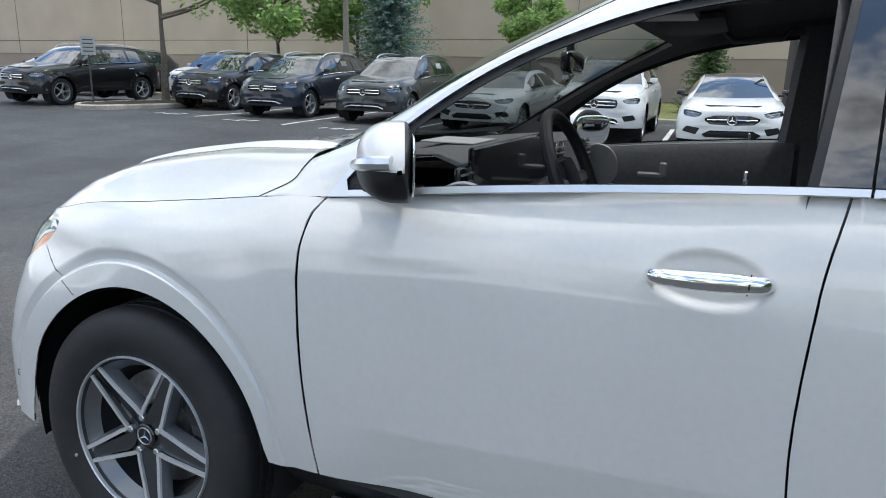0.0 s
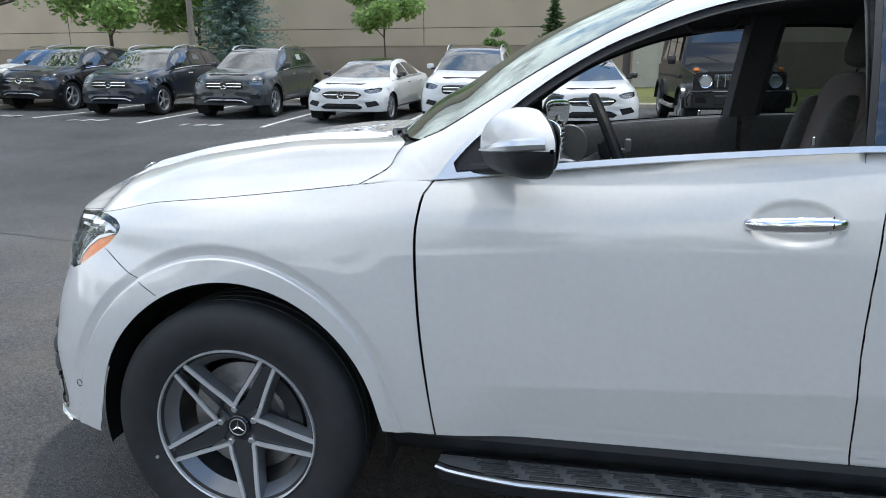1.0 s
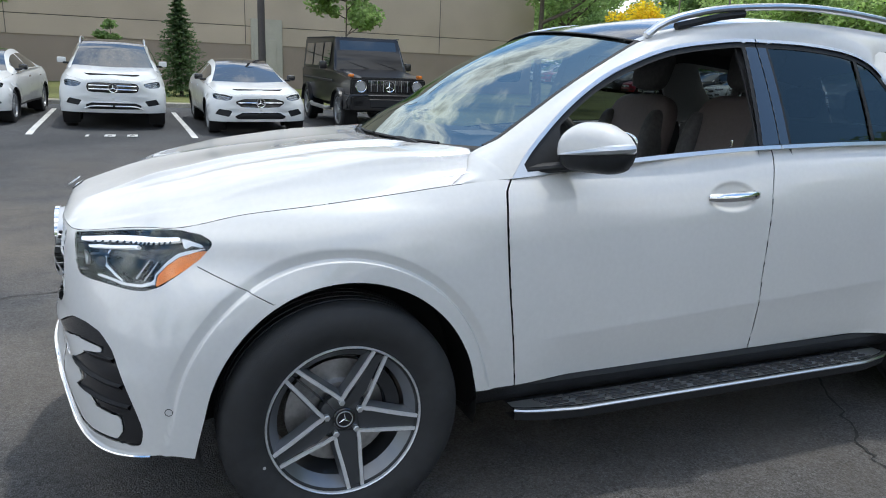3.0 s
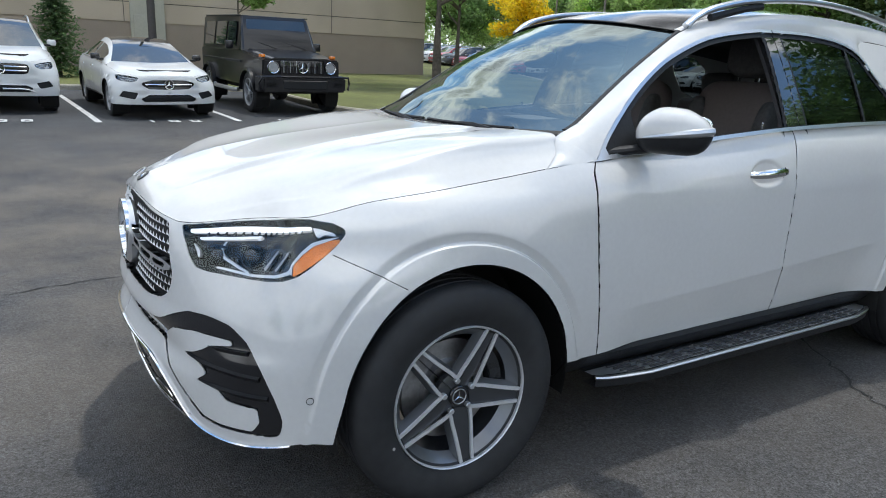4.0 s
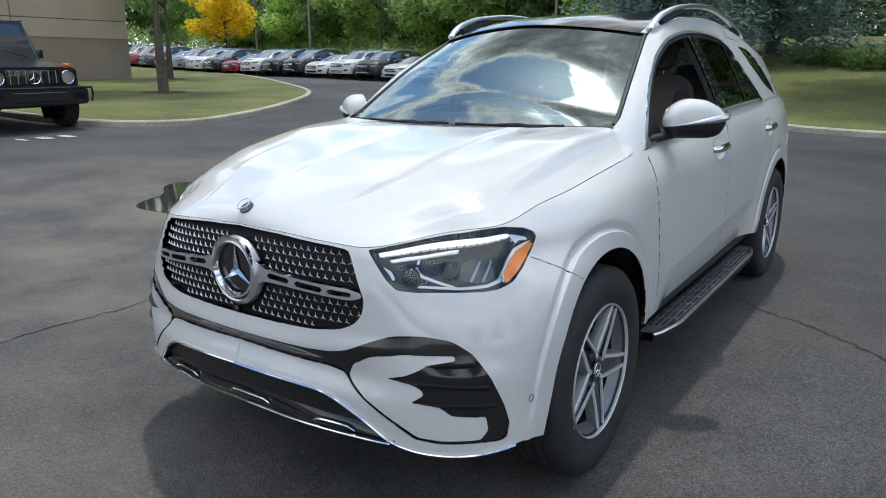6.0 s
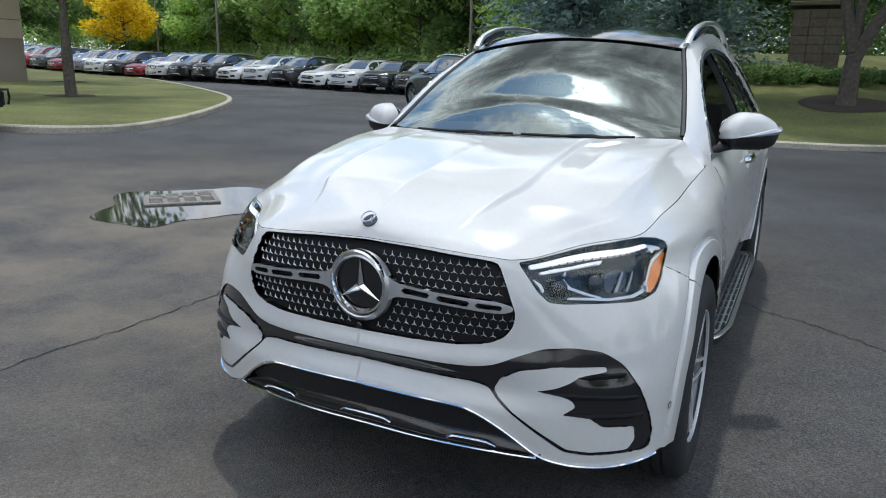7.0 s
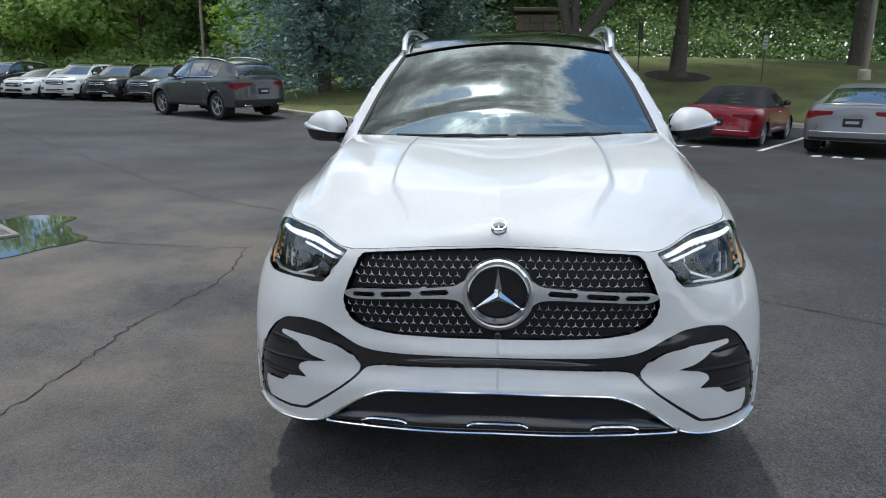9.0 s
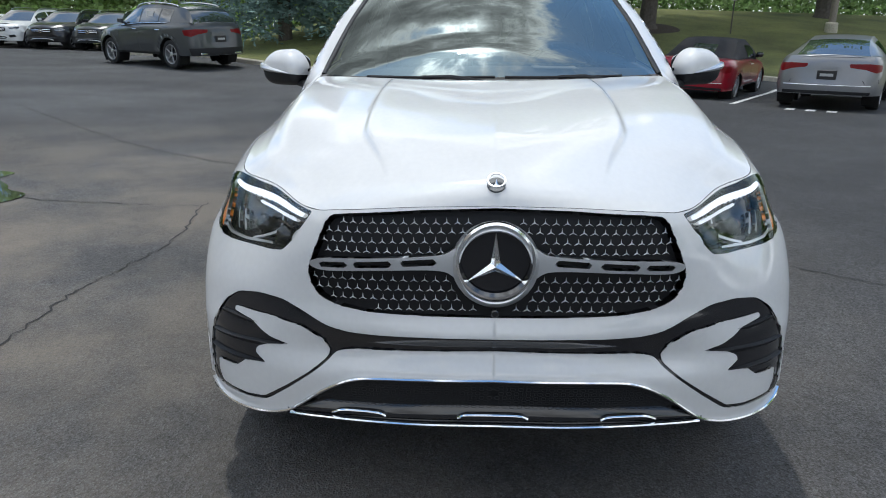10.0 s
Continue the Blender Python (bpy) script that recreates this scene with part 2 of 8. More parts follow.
# how far the skin lies inside the plan outline, by height, at stations along it
STATIONS = [
    (s_of(-.872, 0), [.20, .30, .36, .50, .566, .61, .67, .80, .90, .955, 1.0, 1.04], [.08, .045, .027, -.012, .018, -.001, .016, .020, .032, .055, .085, .14]),
    (s_of(-.868, .13), [.20, .30, .36, .50, .566, .61, .67, .80, .90, .955, 1.0, 1.04], [.08, .045, .027, -.012, .018, -.001, .016, .020, .032, .055, .085, .14]),
    (s_of(-.825, .46), [.20, .30, .36, .48, .553, .625, .69, .80, .90, .95, 1.0, 1.04], [.07, .03, .012, -.008, .012, -.002, .010, .013, .034, .060, .108, .18]),
    (s_of(-.72, .725), [.20, .30, .36, .48, .56, .62, .70, .80, .90, .95, 1.0, 1.04], [.04, .0, -.012, -.014, -.010, .004, .02, .055, .108, .15, .205, .265]),
    (s_of(-.59, .875), [.20, .30, .36, .48, .56, .62, .70, .80, .90, .95, 1.0, 1.04], [.035, .0, -.008, -.010, -.007, .004, .020, .052, .094, .130, .19, .25]),
    (s_of(-.40, .948), [.20, .30, .40, .50, .62, .70, .80, .90, .95, 1.0, 1.04, 1.08], [.03, .015, .008, .004, .002, .010, .032, .086, .102, .148, .195, .25]),
    (s_of(0, .957), [.20, .30, .40, .50, .62, .70, .80, .90, .97, 1.02, 1.05, 1.10], [.06, .04, .025, .012, .006, .004, .010, .024, .044, .078, .12, .20]),
    (s_of(.5, .95), [.20, .35, .42, .50, .60, .70, .80, .92, 1.0, 1.05, 1.08, 1.14], [.10, .035, .018, .008, .004, .002, .004, .012, .026, .048, .072, .14]),
    (s_of(1.5, .952), [.20, .35, .42, .50, .60, .70, .85, .97, 1.05, 1.11, 1.16, 1.22], [.10, .035, .020, .010, .008, .004, .0, .004, .018, .04, .068, .12]),
    (s_of(2.4, .955), [.20, .35, .42, .50, .60, .70, .85, 1.0, 1.09, 1.14, 1.18, 1.24], [.10, .035, .020, .010, .008, .004, .0, .006, .024, .045, .072, .12]),
    (s_of(3.0, .958), [.20, .35, .42, .50, .60, .70, .85, 1.0, 1.09, 1.14, 1.19, 1.26], [.06, .03, .016, .010, .006, .002, .0, .010, .028, .05, .078, .13]),
    (s_of(3.7, .90), [.20, .35, .45, .55, .70, .85, 1.0, 1.09, 1.14, 1.19, 1.26, 1.30], [.06, .02, .004, .0, .0, .01, .03, .05, .07, .10, .15, .18]),
    (S_END, [.20, .35, .45, .55, .70, .85, 1.0, 1.09, 1.14, 1.19, 1.26, 1.30], [.06, .02, .0, .0, .03, .05, .06, .07, .08, .10, .14, .16]),
]
station_s = np.array([q[0] for q in STATIONS])
station_f = [pchip(q[1], q[2]) for q in STATIONS]
HUB = ((.010, .380), (2.995, .380))
ARCH_H = .452


def arch_reach(x, z, hub):
    """1 on the wheel arch's edge, less inside, more outside; the arch is round above and opens out a little below the hub."""
    dx, dz = x - hub[0], z - hub[1]
    rx = .432 + .035 * smooth(.10, -.12, dz)
    return np.hypot(dx / rx, np.maximum(dz, 0) / ARCH_H + 0 * dx)


def skin(s, z):
    """Places on the lower body for arrays of s and z: x, w, z."""
    s, z = np.broadcast_arrays(np.asarray(s, float), np.asarray(z, float))
    i = np.clip(np.searchsorted(station_s, s) - 1, 0, len(station_s) - 2)
    vals = np.stack([f(z) for f in station_f])
    t = (s - station_s[i]) / (station_s[i + 1] - station_s[i])
    get = lambda j: np.take_along_axis(vals, np.clip(j, 0, len(station_s) - 1)[None], 0)[0]
    b, c = get(i), get(i + 1)
    gap = station_s[i + 1] - station_s[i]
    mb = (c - get(i - 1)) / (station_s[i + 1] - station_s[np.maximum(i - 1, 0)]) * gap
    mc = (get(i + 2) - b) / (station_s[np.minimum(i + 2, len(station_s) - 1)] - station_s[i]) * gap
    o = (2*t**3 - 3*t**2 + 1) * b + (t**3 - 2*t**2 + t) * mb + (3*t**2 - 2*t**3) * c + (t**3 - t**2) * mc
    x = np.interp(s, plan_s, plan[:, 0]); w = np.interp(s, plan_s, plan[:, 1])
    nx = np.interp(s, plan_s, plan_n[:, 0]); nw = np.interp(s, plan_s, plan_n[:, 1])
    nw = nw * np.clip(s / .03, 0, 1)                 # square to the middle plane
    px, pw = x - nx * o, w - nw * o
    for hub in HUB:
        r = arch_reach(px, z, hub)
        edge = 1.145 - .10 * (px - hub[0])
        high = smooth(.05, .30, z - hub[1])          # the sculpted sweep fades towards the arch's feet
        flare = .009 * smooth(edge + .007, edge - .007, r) + high * smooth(edge - .005, edge + .007, r) * (
            -.005 + .0125 * np.clip((r - edge - .010) / .066, 0, 1) - .0075 * smooth(edge + .075, edge + .50, r))
        pw = pw + flare * smooth(.1, .5, pw) * (np.abs(px - hub[0]) < .9)
    # pressed line low on the doors
    pw = pw - .19 * np.clip(CREASE + .055 * (px - .56) - z, 0, .25) * smooth(.55, .8, px) * smooth(2.5, 2.2, px)
    for cx, cz in CUPS:
        r2 = ((px - cx) / .118)**2 + ((z - cz) / (.052 + 0 * z))**2
        pw = pw - .024 * np.clip(1 - r2, 0, 1)**.8 * smooth(1.0, .55, r2)
    return np.stack([px, pw, z + 0 * px], -1)


def skin_normal(s, z, e=.004):
    a = skin(s + e, z) - skin(s - e, z)
    b = skin(s, z + e) - skin(s, z - e)
    n = np.cross(a, b)
    n /= np.linalg.norm(n, axis=-1, keepdims=True) + 1e-9
    out = np.stack([np.interp(s, plan_s, plan_n[:, 0]), np.interp(s, plan_s, plan_n[:, 1]), 0 * s], -1)
    n = n * np.sign((n * out).sum(-1, keepdims=True) + 1e-9)
    n[..., 1] *= np.clip(np.asarray(s) / .012, 0, 1)          # square to the middle plane
    return n / (np.linalg.norm(n, axis=-1, keepdims=True) + 1e-9)


# glass house: side surface, w by x and z
belt = pchip([.3, .57, .92, 1.22, 1.6, 2.2, 2.64, 3.3, 3.9], [1.085, 1.108, 1.144, 1.169, 1.191, 1.206, 1.210, 1.212, 1.22])
belt_w = pchip([.3, .57, 1.0, 1.5, 2.4, 3.0, 3.5, 3.9], [.83, .856, .876, .886, .884, .87, .82, .72])


def house(x, z):
    """Places on the side of the glass house: x, w, z."""
    x, z = np.broadcast_arrays(np.asarray(x, float), np.asarray(z, float))
    u = (z - belt(x)) / .50
    w = belt_w(x) - .235 * u - .065 * u * u
    return np.stack([x, w, z + 0 * x], -1)

# ---- building helpers ----
from mathutils.geometry import delaunay_2d_cdt


def solid(name, verts, faces, mat, parent=None, smooth_shade=True, normals=None, label=""):
    """One mesh object from vertices and faces."""
    me = bpy.data.meshes.new(name)
    me.from_pydata([tuple(map(float, v)) for v in verts], [], [tuple(map(int, f)) for f in faces])
    me.materials.append(mat)
    if smooth_shade:
        me.polygons.foreach_set("use_smooth", [True] * len(me.polygons))
    if normals is not None:
        me.normals_split_custom_set_from_vertices([tuple(map(float, v)) for v in normals])
    me.update()
    ob = new(name, me)
    ob.parent = parent
    if label:
        ob["label"] = label
    return ob


def part(name, bm, mat, parent, label="", flat=False, sharp=.6):
    """A bmesh as one mesh object under a thing or a part."""
    bmesh.ops.recalc_face_normals(bm, faces=bm.faces)
    me = bpy.data.meshes.new(name)
    bm.to_mesh(me)
    bm.free()
    me.materials.append(mat)
    if not flat:
        me.polygons.foreach_set("use_smooth", [True] * len(me.polygons))
        me.set_sharp_from_angle(angle=sharp)
    ob = new(name, me)
    ob.parent = parent
    if label:
        ob["label"] = label
    return ob


def thing(name, label, category, group="", m=None, kind=""):
    """An Empty at a thing's base, to hold its parts."""
    ob = new(name)
    ob.empty_display_size = .1
    if m is not None:
        ob.matrix_basis = m
    return tagged(ob, label, category, group, kind)


def box(sx, sy, sz, at=(0, 0, 0), bevel=0.0, seg=2, turn=None):
    bm = bmesh.new()
    bmesh.ops.create_cube(bm, size=1)
    bmesh.ops.scale(bm, vec=(sx, sy, sz), verts=bm.verts)
    if bevel:
        bmesh.ops.bevel(bm, geom=list(bm.edges), offset=bevel, segments=seg, profile=.6, affect="EDGES")
    if turn is not None:
        bmesh.ops.transform(bm, matrix=turn, verts=bm.verts)
    bmesh.ops.translate(bm, vec=at, verts=bm.verts)
    return bm


def merge(*some):
    """Several bmeshes in one."""
    out = bmesh.new()
    for bm in some:
        me = bpy.data.meshes.new("piece")
        bm.to_mesh(me)
        bm.free()
        out.from_mesh(me)
        bpy.data.meshes.remove(me)
    return out


def moved(bm, m):
    bmesh.ops.transform(bm, matrix=m, verts=bm.verts)
    return bm


def lathe(profile, steps=48, axis="y", closed=False):
    """A bmesh turned from (radius, height) pairs round an axis."""
    bm = bmesh.new()
    rings = []
    for r, h in profile:
        ring = []
        for i in range(steps):
            a = 2 * math.pi * i / steps
            c, s = r * math.cos(a), r * math.sin(a)
            ring.append(bm.verts.new((c, h, s) if axis == "y" else (c, s, h) if axis == "z" else (h, c, s)))
        rings.append(ring)
    pairs = list(zip(rings, rings[1:] + rings[:1] if closed else rings[1:]))
    for a, b in pairs:
        for i in range(steps):
            j = (i + 1) % steps
            bm.faces.new((a[i], a[j], b[j], b[i]))
    if not closed:
        for ring in (rings[0], rings[-1]):
            if profile[0][0] < .004:
                break
    return bm


def disc(r, h0, h1, steps=32, axis="y", bevel=0.0):
    """A closed round plate or rod."""
    e = bevel
    return lathe([(1e-4, h0), (r - e, h0), (r, h0 + e if h1 > h0 else h0 - e), (r, h1 - e if h1 > h0 else h1 + e), (r - e, h1), (1e-4, h1)], steps, axis)


def tube(points, radius, sides=8, flat_factor=1.0, taper=None, up=(0, 0, 1)):
    """A bmesh rod along 3D points; flat_factor squeezes it along the up direction."""
    pts = [Vector(p) for p in points]
    bm = bmesh.new()
    rings = []
    for i, p in enumerate(pts):
        d = (pts[min(i + 1, len(pts) - 1)] - pts[max(i - 1, 0)]).normalized()
        a = d.cross(Vector(up))
        if a.length < 1e-3:
            a = d.cross(Vector((1, 0, 0)))
        a.normalize()
        b = a.cross(d).normalized()
        r = radius * (taper[i] if taper is not None else 1)
        rings.append([bm.verts.new(p + a * r * math.cos(2 * math.pi * k / sides) + b * r * flat_factor * math.sin(2 * math.pi * k / sides)) for k in range(sides)])
    for a, b in zip(rings, rings[1:]):
        for k in range(sides):
            bm.faces.new((a[k], a[(k + 1) % sides], b[(k + 1) % sides], b[k]))
    bm.faces.new(rings[0][::-1])
    bm.faces.new(rings[-1])
    return bm


def prism(outline, h0, h1, axis="z", bevel=0.0):
    """A plate with a 2D outline, from h0 to h1 along an axis."""
    put = {"z": lambda p, h: (p[0], p[1], h), "y": lambda p, h: (p[0], h, p[1]), "x": lambda p, h: (h, p[0], p[1])}[axis]
    bm = bmesh.new()
    a = [bm.verts.new(put(p, h0)) for p in outline]
    b = [bm.verts.new(put(p, h1)) for p in outline]
    n = len(a)
    bm.faces.new(a)
    bm.faces.new(b[::-1])
    for i in range(n):
        bm.faces.new((a[i], b[i], b[(i + 1) % n], a[(i + 1) % n]))
    if bevel:
        bmesh.ops.recalc_face_normals(bm, faces=bm.faces)
        bmesh.ops.bevel(bm, geom=list(bm.edges), offset=bevel, segments=1, affect="EDGES")
    return bm


def inside(poly, p, q):
    """Which of the points (p, q) lie inside a polygon."""
    p, q = np.asarray(p, float), np.asarray(q, float)
    out = np.zeros(p.shape, bool)
    n = len(poly)
    for i in range(n):
        (ax, ay), (bx, by) = poly[i], poly[(i + 1) % n]
        hit = (ay > q) != (by > q)
        if ay != by:
            out ^= hit & (p < (bx - ax) * (q - ay) / (by - ay) + ax)
    return out


def sheet(lines, points, label_of):
    """A flat domain cut along lines: triangles with a label each (None: left out). lines: lists of 2D points, closed where first = last."""
    verts, edges = [], []
    for line in lines:
        k = len(verts)
        verts += [Vector((float(a), float(b))) for a, b in line]
        edges += [(k + i, k + i + 1) for i in range(len(line) - 1)]
    verts += [Vector((float(a), float(b))) for a, b in points]
    v, _, f, *_ = delaunay_2d_cdt(verts, edges, [], 0, 1e-6)
    v = np.array([(a.x, a.y) for a in v])
    f = np.array([t for t in f if len(t) == 3])
    mid = v[f].mean(1)
    area = np.abs(np.cross(v[f[:, 1]] - v[f[:, 0]], v[f[:, 2]] - v[f[:, 0]]))
    labels = label_of(mid[:, 0], mid[:, 1])
    labels[area < 1e-9] = ""
    return v, f, labels


def sheet_part(name, cut, want, place, normal, side, mat, parent, depth=0.0, lip=.012, label="", offset=None):
    """The triangles of one label as a mesh on a curved surface, sunk by depth, with its edge turned in by lip.
    side: -1 left, 1 right of the middle plane."""
    v, f, labels = cut
    f = f[labels == want]
    if not len(f):
        return None
    used, back = np.unique(f, return_inverse=True)
    f = back.reshape(f.shape)
    uv = v[used]
    p, n = place(uv[:, 0], uv[:, 1]), normal(uv[:, 0], uv[:, 1])
    d = np.full(len(uv), float(depth)) if offset is None else offset(uv[:, 0], uv[:, 1])
    p = p - n * d[:, None]
    a, b, c = p[f[:, 0]], p[f[:, 1]], p[f[:, 2]]
    flip = (np.cross(b - a, c - a) * n[f[:, 0]]).sum(1) < 0
    f[flip] = f[flip][:, ::-1]
    count = {}
    for t in f:
        for i in range(3):
            e = (t[i], t[(i + 1) % 3])
            if (e[1], e[0]) in count:
                del count[e[1], e[0]]
            else:
                count[e] = 1
    p, n = p.tolist(), n.tolist()
    faces = [list(t) for t in f]
    if lip:
        twin = {}

        def pair(i):
            if i not in twin:
                q, m = np.array(p[i]), np.array(n[i])
                twin[i] = (len(p), len(p) + 1)
                p.append(q.tolist()); p.append((q - m * lip).tolist())
                n.append(m.tolist()); n.append(m.tolist())
            return twin[i]
        for i, j in list(count):
            if max(abs(p[i][1]), abs(p[j][1])) < 2e-4:      # no edge along the middle plane
                continue
            (a, c), (b, d2) = pair(i), pair(j)
            faces.append([b, a, c, d2])
            e = np.array(p[b]) - np.array(p[a])
            o = np.cross(np.array(n[a]), e)
            o = -o / (np.linalg.norm(o) + 1e-9)
            for k in (a, b, c, d2):
                n[k] = o.tolist()
    p, n = np.array(p), np.array(n)
    p[:, 1] *= side; n[:, 1] *= side
    if side < 0:
        faces = [t[::-1] for t in faces]
    return solid(name, p, faces, mat, parent, True, n, label)


def grid_faces(nu, nv):
    return [(i * nv + j, (i + 1) * nv + j, (i + 1) * nv + j + 1, i * nv + j + 1) for i in range(nu - 1) for j in range(nv - 1)]


def grid_part(name, p, mat, parent, label="", thick=0.0, up=None):
    """A (nu, nv, 3) grid of places as a smooth mesh; thick gives it depth along its own normals."""
    nu, nv = p.shape[:2]
    bm = bmesh.new()
    vs = [bm.verts.new(q) for q in p.reshape(-1, 3)]
    for f in grid_faces(nu, nv):
        try:
            bm.faces.new([vs[i] for i in f])
        except ValueError:
            pass
    bmesh.ops.remove_doubles(bm, verts=bm.verts, dist=1e-5)
    bmesh.ops.recalc_face_normals(bm, faces=bm.faces)
    if up is not None:
        bm.normal_update()
        if sum(f.normal.dot(Vector(up)) * f.calc_area() for f in bm.faces) < 0:
            bmesh.ops.reverse_faces(bm, faces=bm.faces)
    if thick:
        bmesh.ops.solidify(bm, geom=list(bm.faces), thickness=thick)
    me = bpy.data.meshes.new(name)
    bm.to_mesh(me)
    bm.free()
    me.materials.append(mat)
    me.polygons.foreach_set("use_smooth", [True] * len(me.polygons))
    me.set_sharp_from_angle(angle=.7)
    ob = new(name, me)
    ob.parent = parent
    if label:
        ob["label"] = label
    return ob


def coons(bottom, top, left, right):
    """A patch between four curves: bottom and top of nu places, left and right of nv."""
    nu, nv = len(bottom), len(left)
    u, v = np.linspace(0, 1, nu)[:, None, None], np.linspace(0, 1, nv)[None, :, None]
    b, t, l, r = bottom[:, None], top[:, None], left[None], right[None]
    return (1 - v) * b + v * t + (1 - u) * l + u * r - ((1 - u) * (1 - v) * bottom[0] + u * (1 - v) * bottom[-1] + (1 - u) * v * top[0] + u * v * top[-1])


def along(points, n):
    """n even steps along a smooth curve through the points."""
    q = spline(points, 24)
    d = np.r_[0, np.cumsum(np.linalg.norm(np.diff(q, axis=0), axis=1))]
    return np.stack([np.interp(np.linspace(0, d[-1], n), d, q[:, k]) for k in range(q.shape[1])], 1)

# ---- the white SUV ----
suv = thing("car", "white SUV with black star-studded grille and silver roof rails", "car")
suv.scale = (1, .977, 1)
suv.rotation_euler.x, suv.location.y, suv.location.z = radians(-1.1), -.012, -.0167      # it leans with the ground, which falls towards the drain

top_line = pchip([0, .20, .45, .50, .535, .66, .84, 1.06, 1.30, 1.54, 1.77, 1.955, 2.105, 2.6, S_END],
                 [.953, .951, .938, .934, .9355, .952, .972, .986, 1.026, 1.051, 1.074, 1.093, 1.106, 1.13, 1.2])
bottom_line = pchip([0, .27, .60, .67, .785, .92, 1.04, 1.12, 1.95, 2.05, 3.9, 4.1, S_END],
                    [.335, .342, .345, .336, .322, .332, .345, .330, .418, .416, .416, .40, .36])
door_gap = pchip([.40, .56, .80, .97, 1.07, 1.12], [.557, .538, .520, .515, .522, .553])
mid_gap = pchip([.40, .45, .54, .78, 1.04, 1.2], [1.60, 1.588, 1.578, 1.562, 1.575, 1.612])
rear_gap = pchip([.70, .80, .90, 1.05, 1.2], [2.50, 2.575, 2.66, 2.72, 2.665])

HEADLIGHT = [(.519, .929), (.636, .945), (.781, .962), (.94, .977), (1.06, .981), (1.14, .974), (1.176, .958), (1.176, .944), (1.138, .907), (1.076, .870), (1.01, .834), (.955, .818), (.90, .813), (.783, .811), (.674, .812), (.621, .818), (.586, .846)]
GRILLE = [(0, .949), (.2, .945), (.40, .934), (.463, .927), (.488, .87), (.522, .785), (.515, .745), (.490, .712), (.44, .688), (.343, .674), (.17, .666), (0, .663)]
SURROUND = [(0, .609), (.20, .612), (.315, .613), (.40, .617), (.46, .629), (.54, .664), (.61, .688), (.70, .692), (.79, .680), (.855, .642), (.905, .573), (.945, .488), (.968, .419), (.958, .372), (.93, .364), (.885, .366),
            (.757, .362), (.68, .371), (.60, .424), (.52, .482), (.472, .520), (.445, .552), (.40, .561), (.28, .563), (0, .566)]
BLADE = [(.463, .549), (.482, .585), (.54, .619), (.645, .635), (.799, .636), (.802, .622), (.72, .608), (.690, .590), (.650, .572), (.589, .557), (.655, .553), (.700, .535), (.708, .518), (.668, .492), (.743, .488), (.792, .455), (.892, .450), (.898, .407), (.876, .377), (.757, .373), (.687, .381), (.603, .434), (.526, .487), (.477, .527)]
INTAKE = [(0, .492), (.20, .490), (.345, .484), (.40, .472), (.45, .450), (.505, .416), (.56, .377), (.60, .355), (.60, .349), (.27, .348), (0, .345)]


def soften(poly, r=.012, keep=()):
    """Rounds a polygon's corners a little."""
    out = []
    n = len(poly)
    for i in range(n):
        a, b, c = (np.array(poly[j % n], float) for j in (i - 1, i, i + 1))
        if i in keep:
            out.append(b)
            continue
        la, lc = np.linalg.norm(a - b), np.linalg.norm(c - b)
        p, q = b + (a - b) * min(r / la, .35), b + (c - b) * min(r / lc, .35)
        out += [p, .25 * p + .5 * b + .25 * q, q]
    return [tuple(p) for p in out]


def dense(line, step=.012, closed=False):
    """A polyline with points at most a step apart."""
    line = [np.array(p, float) for p in line]
    if closed:
        line.append(line[0])
    out = []
    for a, b in zip(line, line[1:]):
        k = max(1, int(np.ceil(np.linalg.norm(b - a) / step)))
        out += [a + (b - a) * i / k for i in range(k)]
    out.append(line[-1])
    return [tuple(p) for p in out]


headlight_poly = soften(HEADLIGHT, .008)
grille_poly = soften(GRILLE, .018, (0, 11))
surround_poly = soften(SURROUND, .02, (0, 24))
blade_poly = soften(BLADE, .008)
intake_poly = soften(INTAKE, .02, (0, 10))


def strip(curve, z0, z1, half=.0024):
    """Two lines beside a gap that runs upwards at x = curve(z), in the plan's own measure."""
    z = np.linspace(z0, z1, 40)
    s = curve(z) + S_SHIFT
    return [list(zip(s - half, z)), list(zip(s + half, z))]


S_SHIFT = s_of(1.5, .952) - 1.5
seam_line = [(1.130, .889), (1.17, .872), (1.22, .850), (1.276, .822), (1.345, .782)]


